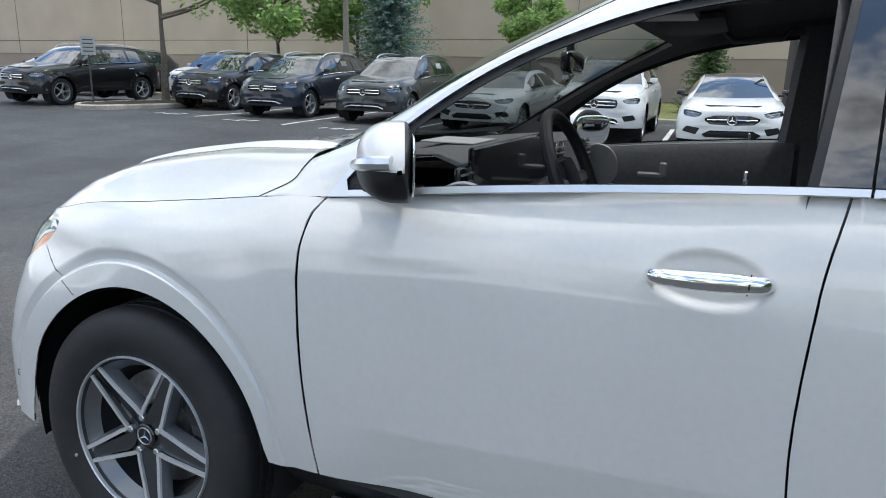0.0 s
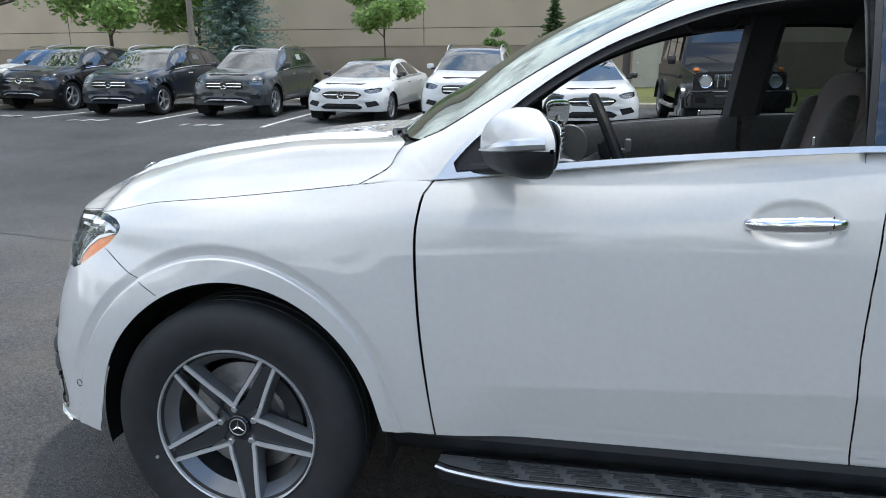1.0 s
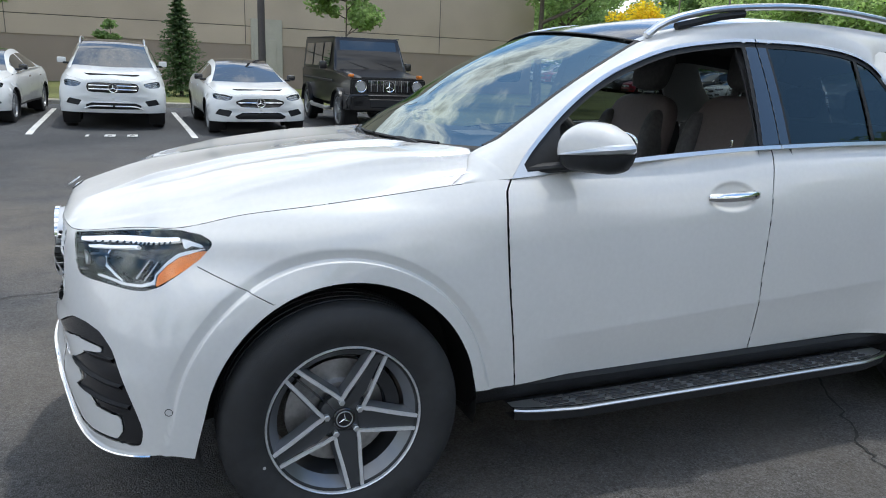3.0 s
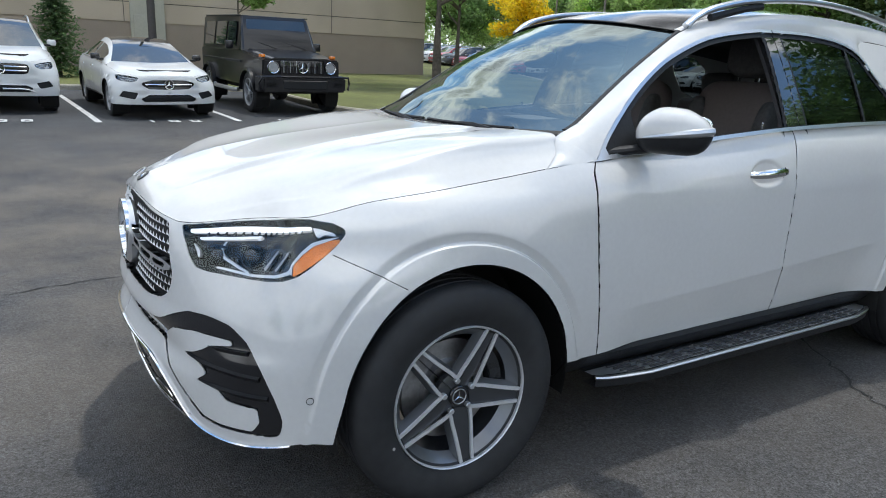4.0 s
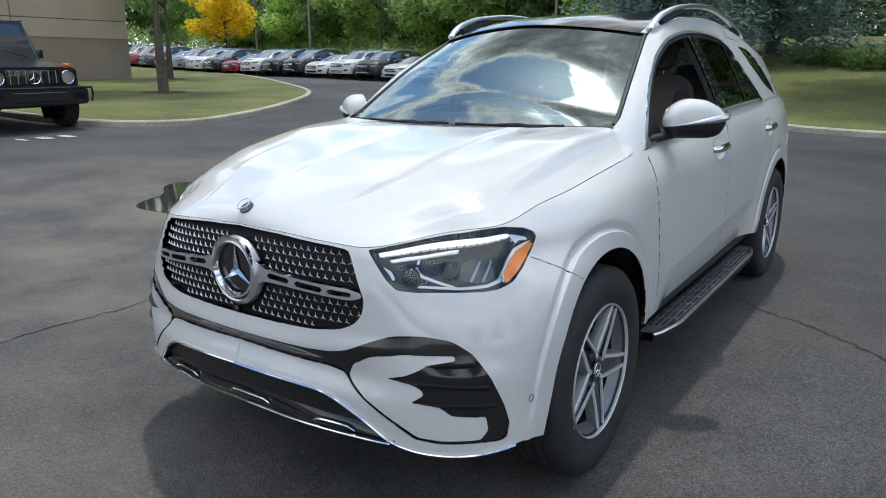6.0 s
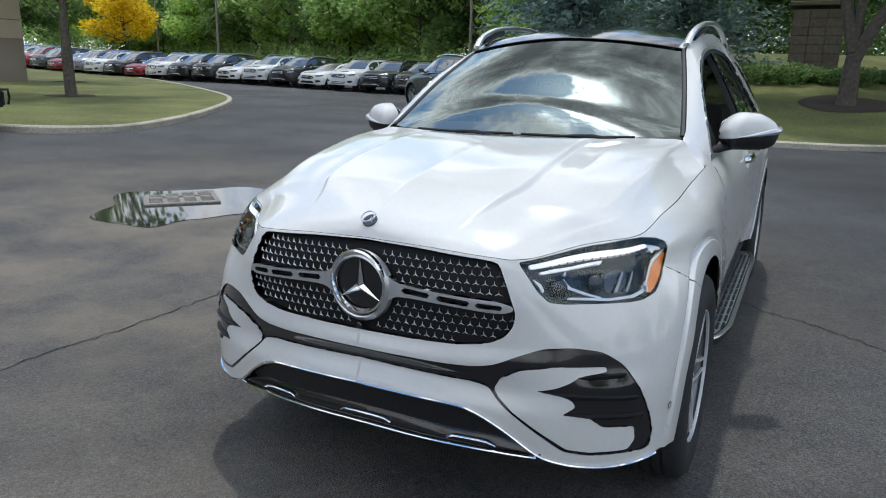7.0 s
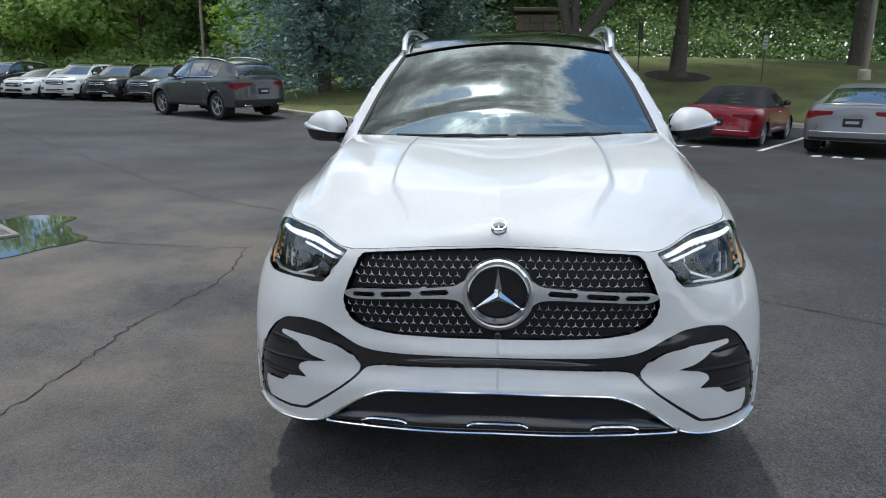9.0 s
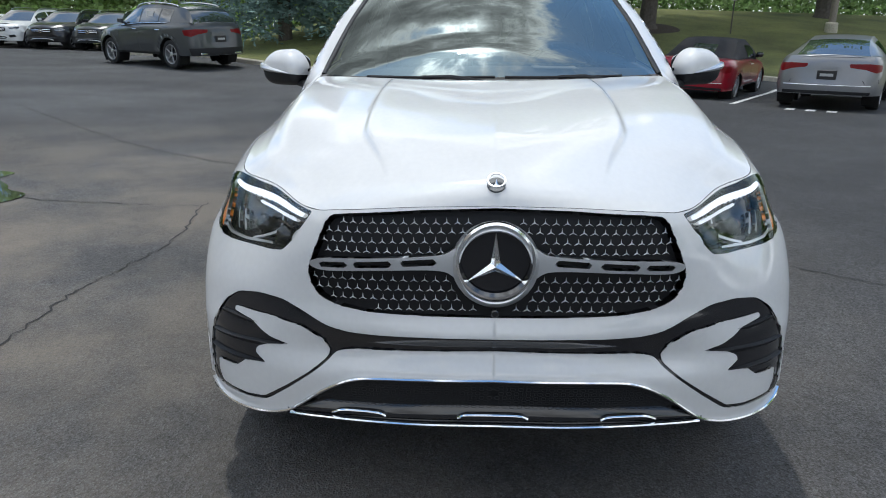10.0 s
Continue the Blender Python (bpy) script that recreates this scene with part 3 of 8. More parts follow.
def body_labels(s, z):
    p = skin(s, z)
    x = p[:, 0]
    out = np.full(len(s), "", dtype="<U12")
    out[:] = "quarter"
    fs = s - S_SHIFT
    out[fs < rear_gap(z)] = "rear_door"
    out[(z < .78) & (x > 2.3) & (x < 2.995)] = "rear_door"
    out[(x > 2.995)] = "quarter"
    out[fs < mid_gap(z)] = "front_door"
    out[fs < door_gap(z)] = "fender"
    seam_z = np.interp(s, [q[0] for q in seam_line], [q[1] for q in seam_line])
    out[(s < 1.130) | ((s < 1.40) & (z < seam_z))] = "bumper"
    for curve, lo in ((door_gap, .40), (mid_gap, .40)):
        out[(np.abs(s - S_SHIFT - curve(z)) < .0024) & (z > lo)] = ""
    out[(np.abs(s - S_SHIFT - rear_gap(z)) < .0024) & (z > .80)] = ""
    out[(s > 1.125) & (s < 1.36) & (np.abs(z - seam_z) < .0014)] = ""
    out[inside(grille_poly, s, z)] = "grille"
    out[inside(surround_poly, s, z)] = "surround"
    out[inside(blade_poly, s, z)] = "blade"
    out[inside(intake_poly, s, z)] = "intake"
    out[inside(headlight_poly, s, z)] = "lamp"
    out[(z > top_line(s)) & (s < 2.105)] = ""
    out[(s >= 2.105) & (z > belt(np.clip(x, .3, 3.9)) - .002)] = ""
    out[z < bottom_line(s)] = ""
    out[(s < .61) & (z < .36) & (out == "bumper")] = ""
    for hub in HUB:
        out[(arch_reach(x, z, hub) < 1) & (np.abs(x - hub[0]) < .6)] = ""
    return out


def arch_line(hub):
    """The edge of a wheel arch in s and z."""
    a = np.linspace(-.1, 1.1, 90) * math.pi
    pts = []
    for t in a:
        dz = ARCH_H * math.sin(t)
        if dz < 0:
            continue
        x = hub[0] + (.432 + .035 * float(smooth(.10, -.12, dz))) * math.cos(t)
        pts.append((x, hub[1] + dz))
    low = [(hub[0] + k * (.432 + .035 * float(smooth(.10, -.12, -d))), hub[1] - d) for k in (1, -1) for d in np.linspace(0.004, .12, 12)]
    pts = low[:12][::-1] + pts + low[12:]
    out = []
    for x, z in pts:
        # the plan's s at which the skin has this x
        lo, hi = .9, S_END - .6
        for _ in range(40):
            m = (lo + hi) / 2
            if float(skin(m, z)[0]) < x:
                lo = m
            else:
                hi = m
        out.append((lo, z))
    return out


S_LINE = np.r_[np.linspace(0, 1.3, 110), np.linspace(1.31, S_END, 260)]
body_lines = [list(zip(S_LINE[S_LINE < 2.105], top_line(S_LINE[S_LINE < 2.105]))), list(zip(S_LINE, bottom_line(S_LINE))),
              [(q, float(belt(np.clip(np.interp(q, plan_s, plan[:, 0]), .3, 3.9))) - .002) for q in S_LINE if q > 2.10], [(2.105, 1.09), (2.105, 1.13)],
              dense(headlight_poly, .01, True), dense(grille_poly, .012, True), dense(surround_poly, .012, True), dense(blade_poly, .008, True), dense(intake_poly, .012, True),
              arch_line(HUB[0]), arch_line(HUB[1]),
              dense([(q[0], q[1] - .0014) for q in seam_line]), dense([(q[0], q[1] + .0014) for q in seam_line])]
body_lines += strip(door_gap, .40, 1.115) + strip(mid_gap, .40, 1.19) + strip(rear_gap, .80, 1.205)
rng = np.random.default_rng(3)
pts = [(a, b) for a in np.arange(.008, 1.45, .016) for b in np.arange(.31, 1.06, .016)]
pts += [(a, b) for a in np.arange(1.46, S_END, .028) for b in np.arange(.40, 1.24, .02)]
pts += [(a, b) for a in np.arange(2.05, 4.1, .028) for b in np.arange(.535, .70, .008)]
for cx, cz in CUPS:
    pts += [(cx + S_SHIFT + a, cz + b) for a in np.arange(-.13, .13, .0065) for b in np.arange(-.056, .057, .0055)]


def s_at(x, z):
    """Where along the plan the skin of the car's side has this x, for arrays."""
    lo, hi = np.full(len(x), .6), np.full(len(x), S_END - .6)
    for _ in range(30):
        m = (lo + hi) / 2
        less = skin(m, z)[:, 0] < x
        lo, hi = np.where(less, m, lo), np.where(less, hi, m)
    return (lo + hi) / 2


grid_pts = np.array(pts)
grid_x = skin(grid_pts[:, 0], grid_pts[:, 1])[:, 0]
near = np.zeros(len(pts), bool)
for hub in HUB:
    near |= (arch_reach(grid_x, grid_pts[:, 1], hub) < 1.33) & (np.abs(grid_x - hub[0]) < .65) & (grid_pts[:, 1] > hub[1])
pts = [tuple(q) for q in grid_pts[~near]]
for hub in HUB:   # rings round each arch, so that the flare keeps its edge
    a = np.linspace(0, math.pi, 90)
    for k in (1.03, 1.06, 1.09, 1.115, 1.14, 1.165, 1.19, 1.21, 1.225, 1.24, 1.27, 1.30):
        shift = np.cos(a) * -.0432 * (1.10 < k < 1.25)      # the edge lies further out towards the nose
        zs = hub[1] + ARCH_H * (k + shift) * np.sin(a)
        pts += list(zip(s_at(hub[0] + .432 * (k + shift) * np.cos(a), zs), zs))
    for k in (1.13, 1.1375, 1.145, 1.1525, 1.16):
        shift = np.cos(a) * -.0432 * k
        zs = hub[1] + ARCH_H * (k + shift) * np.sin(a)
        pts += list(zip(s_at(hub[0] + .432 * (k + shift) * np.cos(a), zs), zs))
body_cut = sheet(body_lines, pts, body_labels)

lamp_depth = lambda s, z: .055 + .02 * (z - .8)
panels = {"bumper": (WHITE, "front_bumper", 0), "fender": (WHITE, "fender", 0), "front_door": (WHITE, "front_door", 0), "rear_door": (WHITE, "rear_door", 0), "quarter": (WHITE, "rear_quarter", 0),
          "surround": (BLACK_GLOSS, "bumper_intake", .006), "blade": (WHITE, "bumper_blade", 0), "intake": (BLACK_MATT, "lower_intake", .03), "lamp": (LAMP_DARK, "headlight", .05), "grille": (GRILLE_BACK, "grille_backing", .03)}
made = {}
for side in (-1, 1):
    for key, (mat, name, depth) in panels.items():
        made[key, side] = sheet_part(name, body_cut, key, skin, skin_normal, side, mat, suv, depth, -(depth - .004) if depth > .01 else .0035)

# near-black shell set in for the shade behind the gaps, with open arches
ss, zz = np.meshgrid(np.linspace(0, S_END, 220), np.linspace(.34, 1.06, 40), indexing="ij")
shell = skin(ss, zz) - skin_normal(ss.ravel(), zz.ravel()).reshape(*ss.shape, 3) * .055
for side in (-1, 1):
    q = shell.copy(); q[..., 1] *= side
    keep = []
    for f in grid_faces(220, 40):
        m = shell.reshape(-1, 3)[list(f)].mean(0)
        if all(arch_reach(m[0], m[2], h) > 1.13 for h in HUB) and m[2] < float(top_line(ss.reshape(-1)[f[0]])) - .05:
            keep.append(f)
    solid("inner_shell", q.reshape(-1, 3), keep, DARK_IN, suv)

# wheel wells
for side in (-1, 1):
    for hub in HUB:
        a = np.linspace(-.07, 1.07, 40) * math.pi
        rows = []
        for w, k in ((.925, 1.0), (.9, 1.03), (.62, 1.03), (.60, .3)):
            rows.append([(hub[0] + .445 * k * math.cos(t), side * w, hub[1] + .44 * k * math.sin(t)) for t in a])
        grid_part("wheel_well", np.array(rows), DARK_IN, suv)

# hood
nu, nv = 121, 81
front_s = np.linspace(0, .50, nu)
h_front = skin(front_s, top_line(front_s) + .001)
seam_s = np.linspace(.50, 1.982, 200)
h_side = along(skin(seam_s, top_line(seam_s) + .0015)[::8], nv)
h_rear = along([(.305, 0, 1.166), (.330, .25, 1.170), (.400, .5, 1.177), (.450, .66, 1.181), (.472, .742, 1.178), (.456, .770, 1.152), (.438, .800, 1.124), (h_side[-1][0], h_side[-1][1], h_side[-1][2])], nu)
h_mid = along([(h_front[0][0], 0, h_front[0][2]), (-.808, 0, .980), (-.785, 0, 1.003), (-.735, 0, 1.027), (-.6, 0, 1.062), (-.3, 0, 1.107), (0, 0, 1.138), (.305, 0, 1.166)], nv)
hood = coons(h_front, h_rear, h_mid, h_side)
uu, vv = np.linspace(0, 1, nu)[:, None], np.linspace(0, 1, nv)[None]
fade = smooth(0, .25, vv) * smooth(1.0, .9, uu)
hood[..., 2] += .030 * np.sin(math.pi * uu**1.6) * smooth(0, .35, vv) * smooth(1.05, .7, vv)
ridge = .51 - .08 * vv                                # the raised middle panel's edge
hood[..., 2] += .013 * smooth(.014, -.014, uu - ridge) * smooth(.06, .30, vv) * smooth(1.02, .9, uu) * smooth(1.02, .9, vv)
hood[..., 2] -= .002 * np.exp(-((uu - ridge - .075) / .05)**2) * smooth(.10, .35, vv) * smooth(1.0, .93, vv)
outer = .95 - .16 * vv                                # a soft fold from the grille's corner backwards
hood[..., 2] += .007 * np.exp(-np.abs(uu - outer) / .07) * smooth(.05, .3, vv) * smooth(1.0, .8, vv) * smooth(1.0, .93, uu)
for side in (-1, 1):
    hood[..., 1] = np.abs(hood[..., 1])
both = np.concatenate([(hood * (1, -1, 1))[::-1][:-1], hood])
grid_part("hood", both, WHITE, suv, up=(0, 0, 1), label="smooth white hood with two raised ridges")
for side in (-1, 1):
    # near-black strip for the shade under the hood's side edge
    grid_part("hood_lip", np.stack([h_side * (1, side, 1) + (0, 0, -.002), h_side * (1, side, 1) - np.array((0, side * .02, .02))]), DARK_IN, suv)

# windscreen, cowl and roof
us = np.linspace(-1, 1, 41)
ws_base = np.stack([.345 + .165 * us**2, .732 * us, 1.174 + .014 * us**2], 1)
ws_top = np.stack([1.03 + .115 * us**2, .592 * us, 1.607 - .047 * us**2], 1)
wl = along([ws_base[0], (.83, -.665, 1.392), ws_top[0]], 25)
wr = wl * (1, -1, 1)
screen = coons(ws_base, ws_top, wl, wr)
bow = (1 - us[:, None]**2) * np.sin(math.pi * np.linspace(0, 1, 25))[None]
screen[..., 2] += .022 * bow
screen[..., 0] -= .016 * bow
windscreen = grid_part("windscreen", screen, WINDSCREEN, suv, up=(-.6, 0, .8), label="clear windscreen")
windscreen.visible_shadow = False
rim = np.concatenate([wl, ws_top[1:-1], wr[::-1], ws_base[::-1][1:]])
part("windscreen_seal", tube([tuple(p + np.array((-.002, 0, .003))) for p in np.concatenate([wl, ws_top[1:-1], wr[::-1]])], .011, 6, .4), BLACK_MATT, suv)
h_in = along(h_rear[h_rear[:, 1] < .735][::6], 81)
cowl = np.stack([np.concatenate([(h_in * (1, -1, 1))[::-1][:-1], h_in])[::4] + (0.0, 0, -.012), along([tuple(p + np.array((.01, 0, -.012))) for p in ws_base[::4]], 41)])
grid_part("cowl", cowl, BLACK_MATT, suv, up=(0, 0, 1))
for w0, w1 in ((-.55, -.06), (-.02, .52)):   # wipers, parked at the foot of the screen
    line = [(np.interp(w, ws_base[:, 1], ws_base[:, 0]) - .004, w, np.interp(w, ws_base[:, 1], ws_base[:, 2]) + .001) for w in np.linspace(w0, w1, 10)]
    arm = part("wiper", tube(line, .007, 6, .8), BLACK_MATT, suv)
    part("wiper_arm", tube([line[5], (line[3][0] - .03, line[3][1], line[3][2] + .004), (line[0][0] - .03, line[0][1], line[0][2] - .02)], .008, 6), BLACK_MATT, arm)

roof_x = np.linspace(0, 1, 40)
edge_line = along([(1.145, .592, 1.560), (1.30, .610, 1.612), (1.6, .622, 1.655), (2.0, .626, 1.675), (2.5, .615, 1.660), (3.0, .59, 1.615), (3.45, .55, 1.535)], 40)
mid_line = along([(1.03, 0, 1.607), (1.25, 0, 1.655), (1.6, 0, 1.695), (2.0, 0, 1.712), (2.5, 0, 1.70), (3.0, 0, 1.66), (3.5, 0, 1.575)], 40)
half = us[20:]
r_front = np.stack([1.03 + .115 * half**2, .592 * half, 1.607 - .047 * half**2], 1)
r_rear = along([mid_line[-1], (3.49, .3, 1.565), edge_line[-1]], len(half))
roof = coons(r_front, r_rear, mid_line, edge_line)
roof[..., 2] += .006 * np.sin(math.pi * np.linspace(0, 1, len(half)))[:, None] * smooth(0, .1, roof_x)[None] * (half[:, None] > 0)
cut_at = 20
glass_top = np.concatenate([(roof * (1, -1, 1))[:cut_at][::-1][:-1], roof[:cut_at]])
grid_part("glass_roof", glass_top[:, :30], BLACK_GLOSS, suv, up=(0, 0, 1), label="black panoramic glass roof")
grid_part("roof", np.concatenate([(roof * (1, -1, 1))[::-1][:-1], roof])[:, 29:], WHITE, suv, up=(0, 0, 1))
for side in (-1, 1):
    grid_part("roof_side", (roof * (1, side, 1))[cut_at - 1:, :30], WHITE, suv, up=(0, 0, 1))

# sides of the glass house
CHROME_TOP = [(.545, 1.108), (.61, 1.187), (.745, 1.308), (.89, 1.409), (1.035, 1.480), (1.24, 1.547), (1.5, 1.585), (1.65, 1.593), (1.92, 1.593), (2.16, 1.575), (2.29, 1.544), (2.36, 1.501), (2.43, 1.41), (2.55, 1.295), (2.655, 1.204)]
ct = spline(CHROME_TOP, 8)
belt_pts = [(x, float(belt(x))) for x in np.linspace(.53, 2.66, 80)]
ring_out = [tuple(p) for p in ct] + belt_pts[::-1]


def inset(poly, d):
    """A closed outline moved inwards by d."""
    p = np.array(poly)
    a = np.roll(p, 1, 0); b = np.roll(p, -1, 0)
    t = b - a
    t /= np.linalg.norm(t, axis=1)[:, None] + 1e-9
    n = np.stack([-t[:, 1], t[:, 0]], 1)
    area = np.sum(p[:, 0] * np.roll(p[:, 1], -1) - np.roll(p[:, 0], -1) * p[:, 1])
    return [tuple(q) for q in p + n * d * (1 if area > 0 else -1)]


ring_in = inset(dense(ring_out, .02, True)[:-1], .0125)
ring_in = [p for p in ring_in if p[0] > .585 and p[0] < 2.622]
ring_glass = inset(ring_in, .017)
ring_glass = [(x, z - .013 if z < float(belt(x)) + .04 else z) for x, z in ring_glass]      # only a thin seal along the belt
upper = pchip([.545, .61, .745, .89, 1.035, 1.24, 1.5, 1.65, 1.92, 2.16, 2.42, 2.7, 3.0, 3.3, 3.45], [1.108, 1.187, 1.308, 1.409, 1.480, 1.547, 1.585, 1.593, 1.593, 1.586, 1.578, 1.562, 1.534, 1.492, 1.467])
QUARTER = [(2.62, 1.535), (2.86, 1.515), (3.02, 1.45), (3.22, 1.225), (3.13, 1.232), (2.90, 1.30), (2.74, 1.42)]
bx = lambda z: 1.638 + (z - 1.19) * .055
post_front = lambda z: .105 - (z - 1.19) * .08
glass_front = [p for p in ring_glass]


def house_labels(x, z):
    out = np.full(len(x), "", dtype="<U12")
    out[(z < upper(x)) & (z > belt(x) - .001) & (x > 2.05)] = "pillar"
    out[inside(ring_out, x, z)] = "chrome"
    out[inside(ring_in, x, z)] = "frame"
    g = inside(ring_glass, x, z)
    c = bx(z)
    out[g & (x < c - post_front(z))] = "opening"
    out[g & (x > c + .062)] = "rear"
    out[g & (x > 2.225 + (1.6 - z) * -.12 + 0) & (x < 2.245 + (1.6 - z) * -.12)] = "divider"
    out[g & (x > c - post_front(z)) & (x < c + .062)] = "post"
    # rubber seals along both edges of the post
    out[g & (x > c - post_front(z)) & (x < c - post_front(z) + .018)] = "frame"
    out[g & (x > c + .048) & (x < c + .062)] = "frame"
    out[(np.abs(x - c) < .003) & inside(ring_out, x, z)] = ""
    out[inside(QUARTER, x, z)] = "rear"
    # black corner behind the mirror
    out[g & (x < .80) & (z < 1.16 + (x - .62) * 1.15 + 0)  & (x < .735)] = "frame"
    return out


zs = np.linspace(1.1, 1.62, 60)
house_lines = [[tuple(p) for p in ct], belt_pts, dense(ring_in, .02, True), dense(ring_glass, .02, True), dense(QUARTER, .02, True)]
house_lines += [[(float(bx(z)) + k, float(z)) for z in zs] for k in (-.003, .003, .048, .062)]
house_lines += [[(float(bx(z) - post_front(z)) + k, float(z)) for z in zs] for k in (0, .018)]
house_lines += [[(2.225 + (1.6 - z) * -.12 + k, float(z)) for z in zs] for k in (0, .02)]
house_lines += [[(x, float(upper(x))) for x in np.linspace(.545, 3.45, 150)], [(x, float(belt(x)) - .001) for x in np.linspace(.53, 3.45, 100)], [(.735, 1.11), (.735, 1.36)]]
hp = [(a, b) for a in np.arange(.5, 3.46, .03) for b in np.arange(1.1, 1.63, .025)]
house_cut = sheet(house_lines, hp, house_labels)


def house_normal(x, z, e=.004):
    n = np.cross(house(x + e, z) - house(x - e, z), house(x, z + e) - house(x, z - e))
    n /= np.linalg.norm(n, axis=-1, keepdims=True)
    return n * np.sign(n[..., 1:2])


for side in (-1, 1):
    for key, name, mat, depth, label in (("pillar", "rear_pillar", WHITE, 0, ""), ("chrome", "window_trim", SATIN, -.004, "bright chrome window surround"), ("frame", "window_frame", BLACK_MATT, .004, ""), ("post", "door_post_cover", POST_BLACK, .002, "glossy black door post"),
                                         ("rear", "rear_window", PRIVACY, .007, "dark tinted rear glass"), ("divider", "window_divider", BLACK_MATT, .001, "")):
        sheet_part(name, house_cut, key, house, house_normal, side, mat, suv, depth, {"chrome": .0075, "rear": 0}.get(key, .003), label)
def evenly(q, n):
    """n places at even steps along a polyline."""
    q = np.array(q)
    d = np.r_[0, np.cumsum(np.linalg.norm(np.diff(q, axis=0), axis=1))]
    return np.stack([np.interp(np.linspace(0, d[-1], n), d, q[:, k]) for k in range(3)], 1)


# roof side and A-pillar skin, from the window surround up to the roof edge
lower = house(ct[:, 0], ct[:, 1])[:-24]
lower = np.concatenate([[(.428, .846, 1.094), (.49, .853, 1.101)], lower, house(np.linspace(2.2, 3.45, 12), upper(np.linspace(2.2, 3.45, 12)))])
lower = lower[np.r_[True, np.diff(lower[:, 0]) > .004]]
corner = h_rear[h_rear[:, 1] > .738][::-1] + (.002, 0, -.001)
upper_edge = np.concatenate([corner[::3], wr[1::2] + (0, .012, .004), edge_line[1:]])
foot_lo = evenly(lower[:3], 16)
foot_hi = evenly(corner, 16)
lo = np.concatenate([foot_lo[:-1], along(lower[2:][::3], 77)])
hi = np.concatenate([foot_hi[:-1], evenly(upper_edge[len(corner[::3]) - 1:], 77)])
rows = []
for k in range(7):
    t = k / 6
    wide = np.minimum(1, np.linalg.norm(hi - lo, axis=1) / .14)[:, None]
    rows.append(lo * (1 - t) + hi * t + np.array((0, .008, .007)) * math.sin(math.pi * t) * wide)
tuck = (hi[:, :1] < .53) * 1.0                         # runs on a little under the hood's corner
rows.append(hi + np.array((-.012, -.006, -.008)) * tuck)
past = int(np.argmax(hi[:, 0] > .60))                 # the inner lining begins behind the foot of the screen
rows_in = [r[past:] * (1, .965, 1) - np.array((-.004, 0, .022)) for r in rows]
for side in (-1, 1):
    grid_part("roof_pillar", np.array(rows) * (1, side, 1), WHITE, suv, up=(0, side, .5))
# tail
tail = []
for k, (x0, z0, w0) in enumerate(((3.47, 1.53, .55), (3.62, 1.42, .60), (3.78, 1.28, .68), (3.90, 1.17, .74))):
    tail.append([(x0 + .05 * (1 - (y / w0)**2), y, z0 + .02 * (1 - (y / w0)**2)) for y in np.linspace(-w0, w0, 15)])
grid_part("rear_window", np.array(tail), PRIVACY, suv, up=(1, 0, .5))
for side in (-1, 1):
    side_tail = np.array([[house(3.45, z)[()] * (1, side, 1) for z in np.linspace(1.21, 1.48, 6)], [(3.47 + (1.53 - z) * 1.2, side * (.55 + (1.53 - z) * .53), z) for z in np.linspace(1.18, 1.53, 6)]])
    grid_part("tail_pillar", side_tail, WHITE, suv, up=(0.3, side, 0))

# roof rails
for side in (-1, 1):
    q = along([(1.175, .600, 1.585), (1.24, .607, 1.632), (1.34, .614, 1.668), (1.55, .622, 1.708), (1.95, .626, 1.735), (2.4, .618, 1.722), (2.85, .60, 1.672), (3.1, .588, 1.632), (3.2, .583, 1.604)], 40) * (1, side, 1)
    rail = part("roof_rail", tube(q, .019, 10, .75), ALU, suv, label="brushed aluminium roof rail")
    foot = [(1.30, .612, 1.625), (1.5, .621, 1.672), (1.62, .623, 1.690)]
    part("rail_foot", tube([(a, side * b, c) for a, b, c in foot], .016, 6, 1.0), BLACK_MATT, rail)
    part("rail_foot", tube([(a, side * b, c) for a, b, c in ((2.86, .60, 1.645), (2.98, .594, 1.632), (3.08, .588, 1.615))], .016, 6), BLACK_MATT, rail)

# belt chrome, sill and running board
for side in (-1, 1):
    sill = []
    for x in np.linspace(.455, 2.52, 40):
        sill.append([(x, side * w, z) for w, z in ((.895, .417), (.905, .398), (.880, .360), (.850, .325), (.70, .285))])
    grid_part("sill", np.array(sill), BLACK_MATT, suv, up=(0, side, 0))
    xs = np.linspace(.56, 2.44, 60)
    out_w = .935 + .055 * np.minimum(1, np.minimum((xs - .56) / .22, (2.44 - xs) / .22))**.6
    deck = np.array([[(x, side * .84, .318), (x, side * (w - .02), .322), (x, side * w, .315), (x, side * (w - .004), .285), (x, side * .86, .28)] for x, w in zip(xs, out_w)])
    step = grid_part("running_board", deck, BLACK_MATT, suv, up=(0, side * .3, 1), label="black running board with a bright metal edge")
    part("metal_edge", tube([(x, side * (w - .006), .321) for x, w in zip(xs, out_w)], .011, 8, .7), ALU, step)
    grid_part("tread_plate", np.array([[(x, side * .868, .3225), (x, side * (w - .022), .3255)] for x, w in zip(xs, out_w)]), SATIN, step, up=(0, 0, 1))
    for x in np.arange(.72, 2.32, .118):
        for w in (.884, .908, .932, .956):
            part("tread_pad", box(.090, .0125, .008, (x + (w - .93) * .5, side * w, .3265), .003, 1), RUBBER, step)

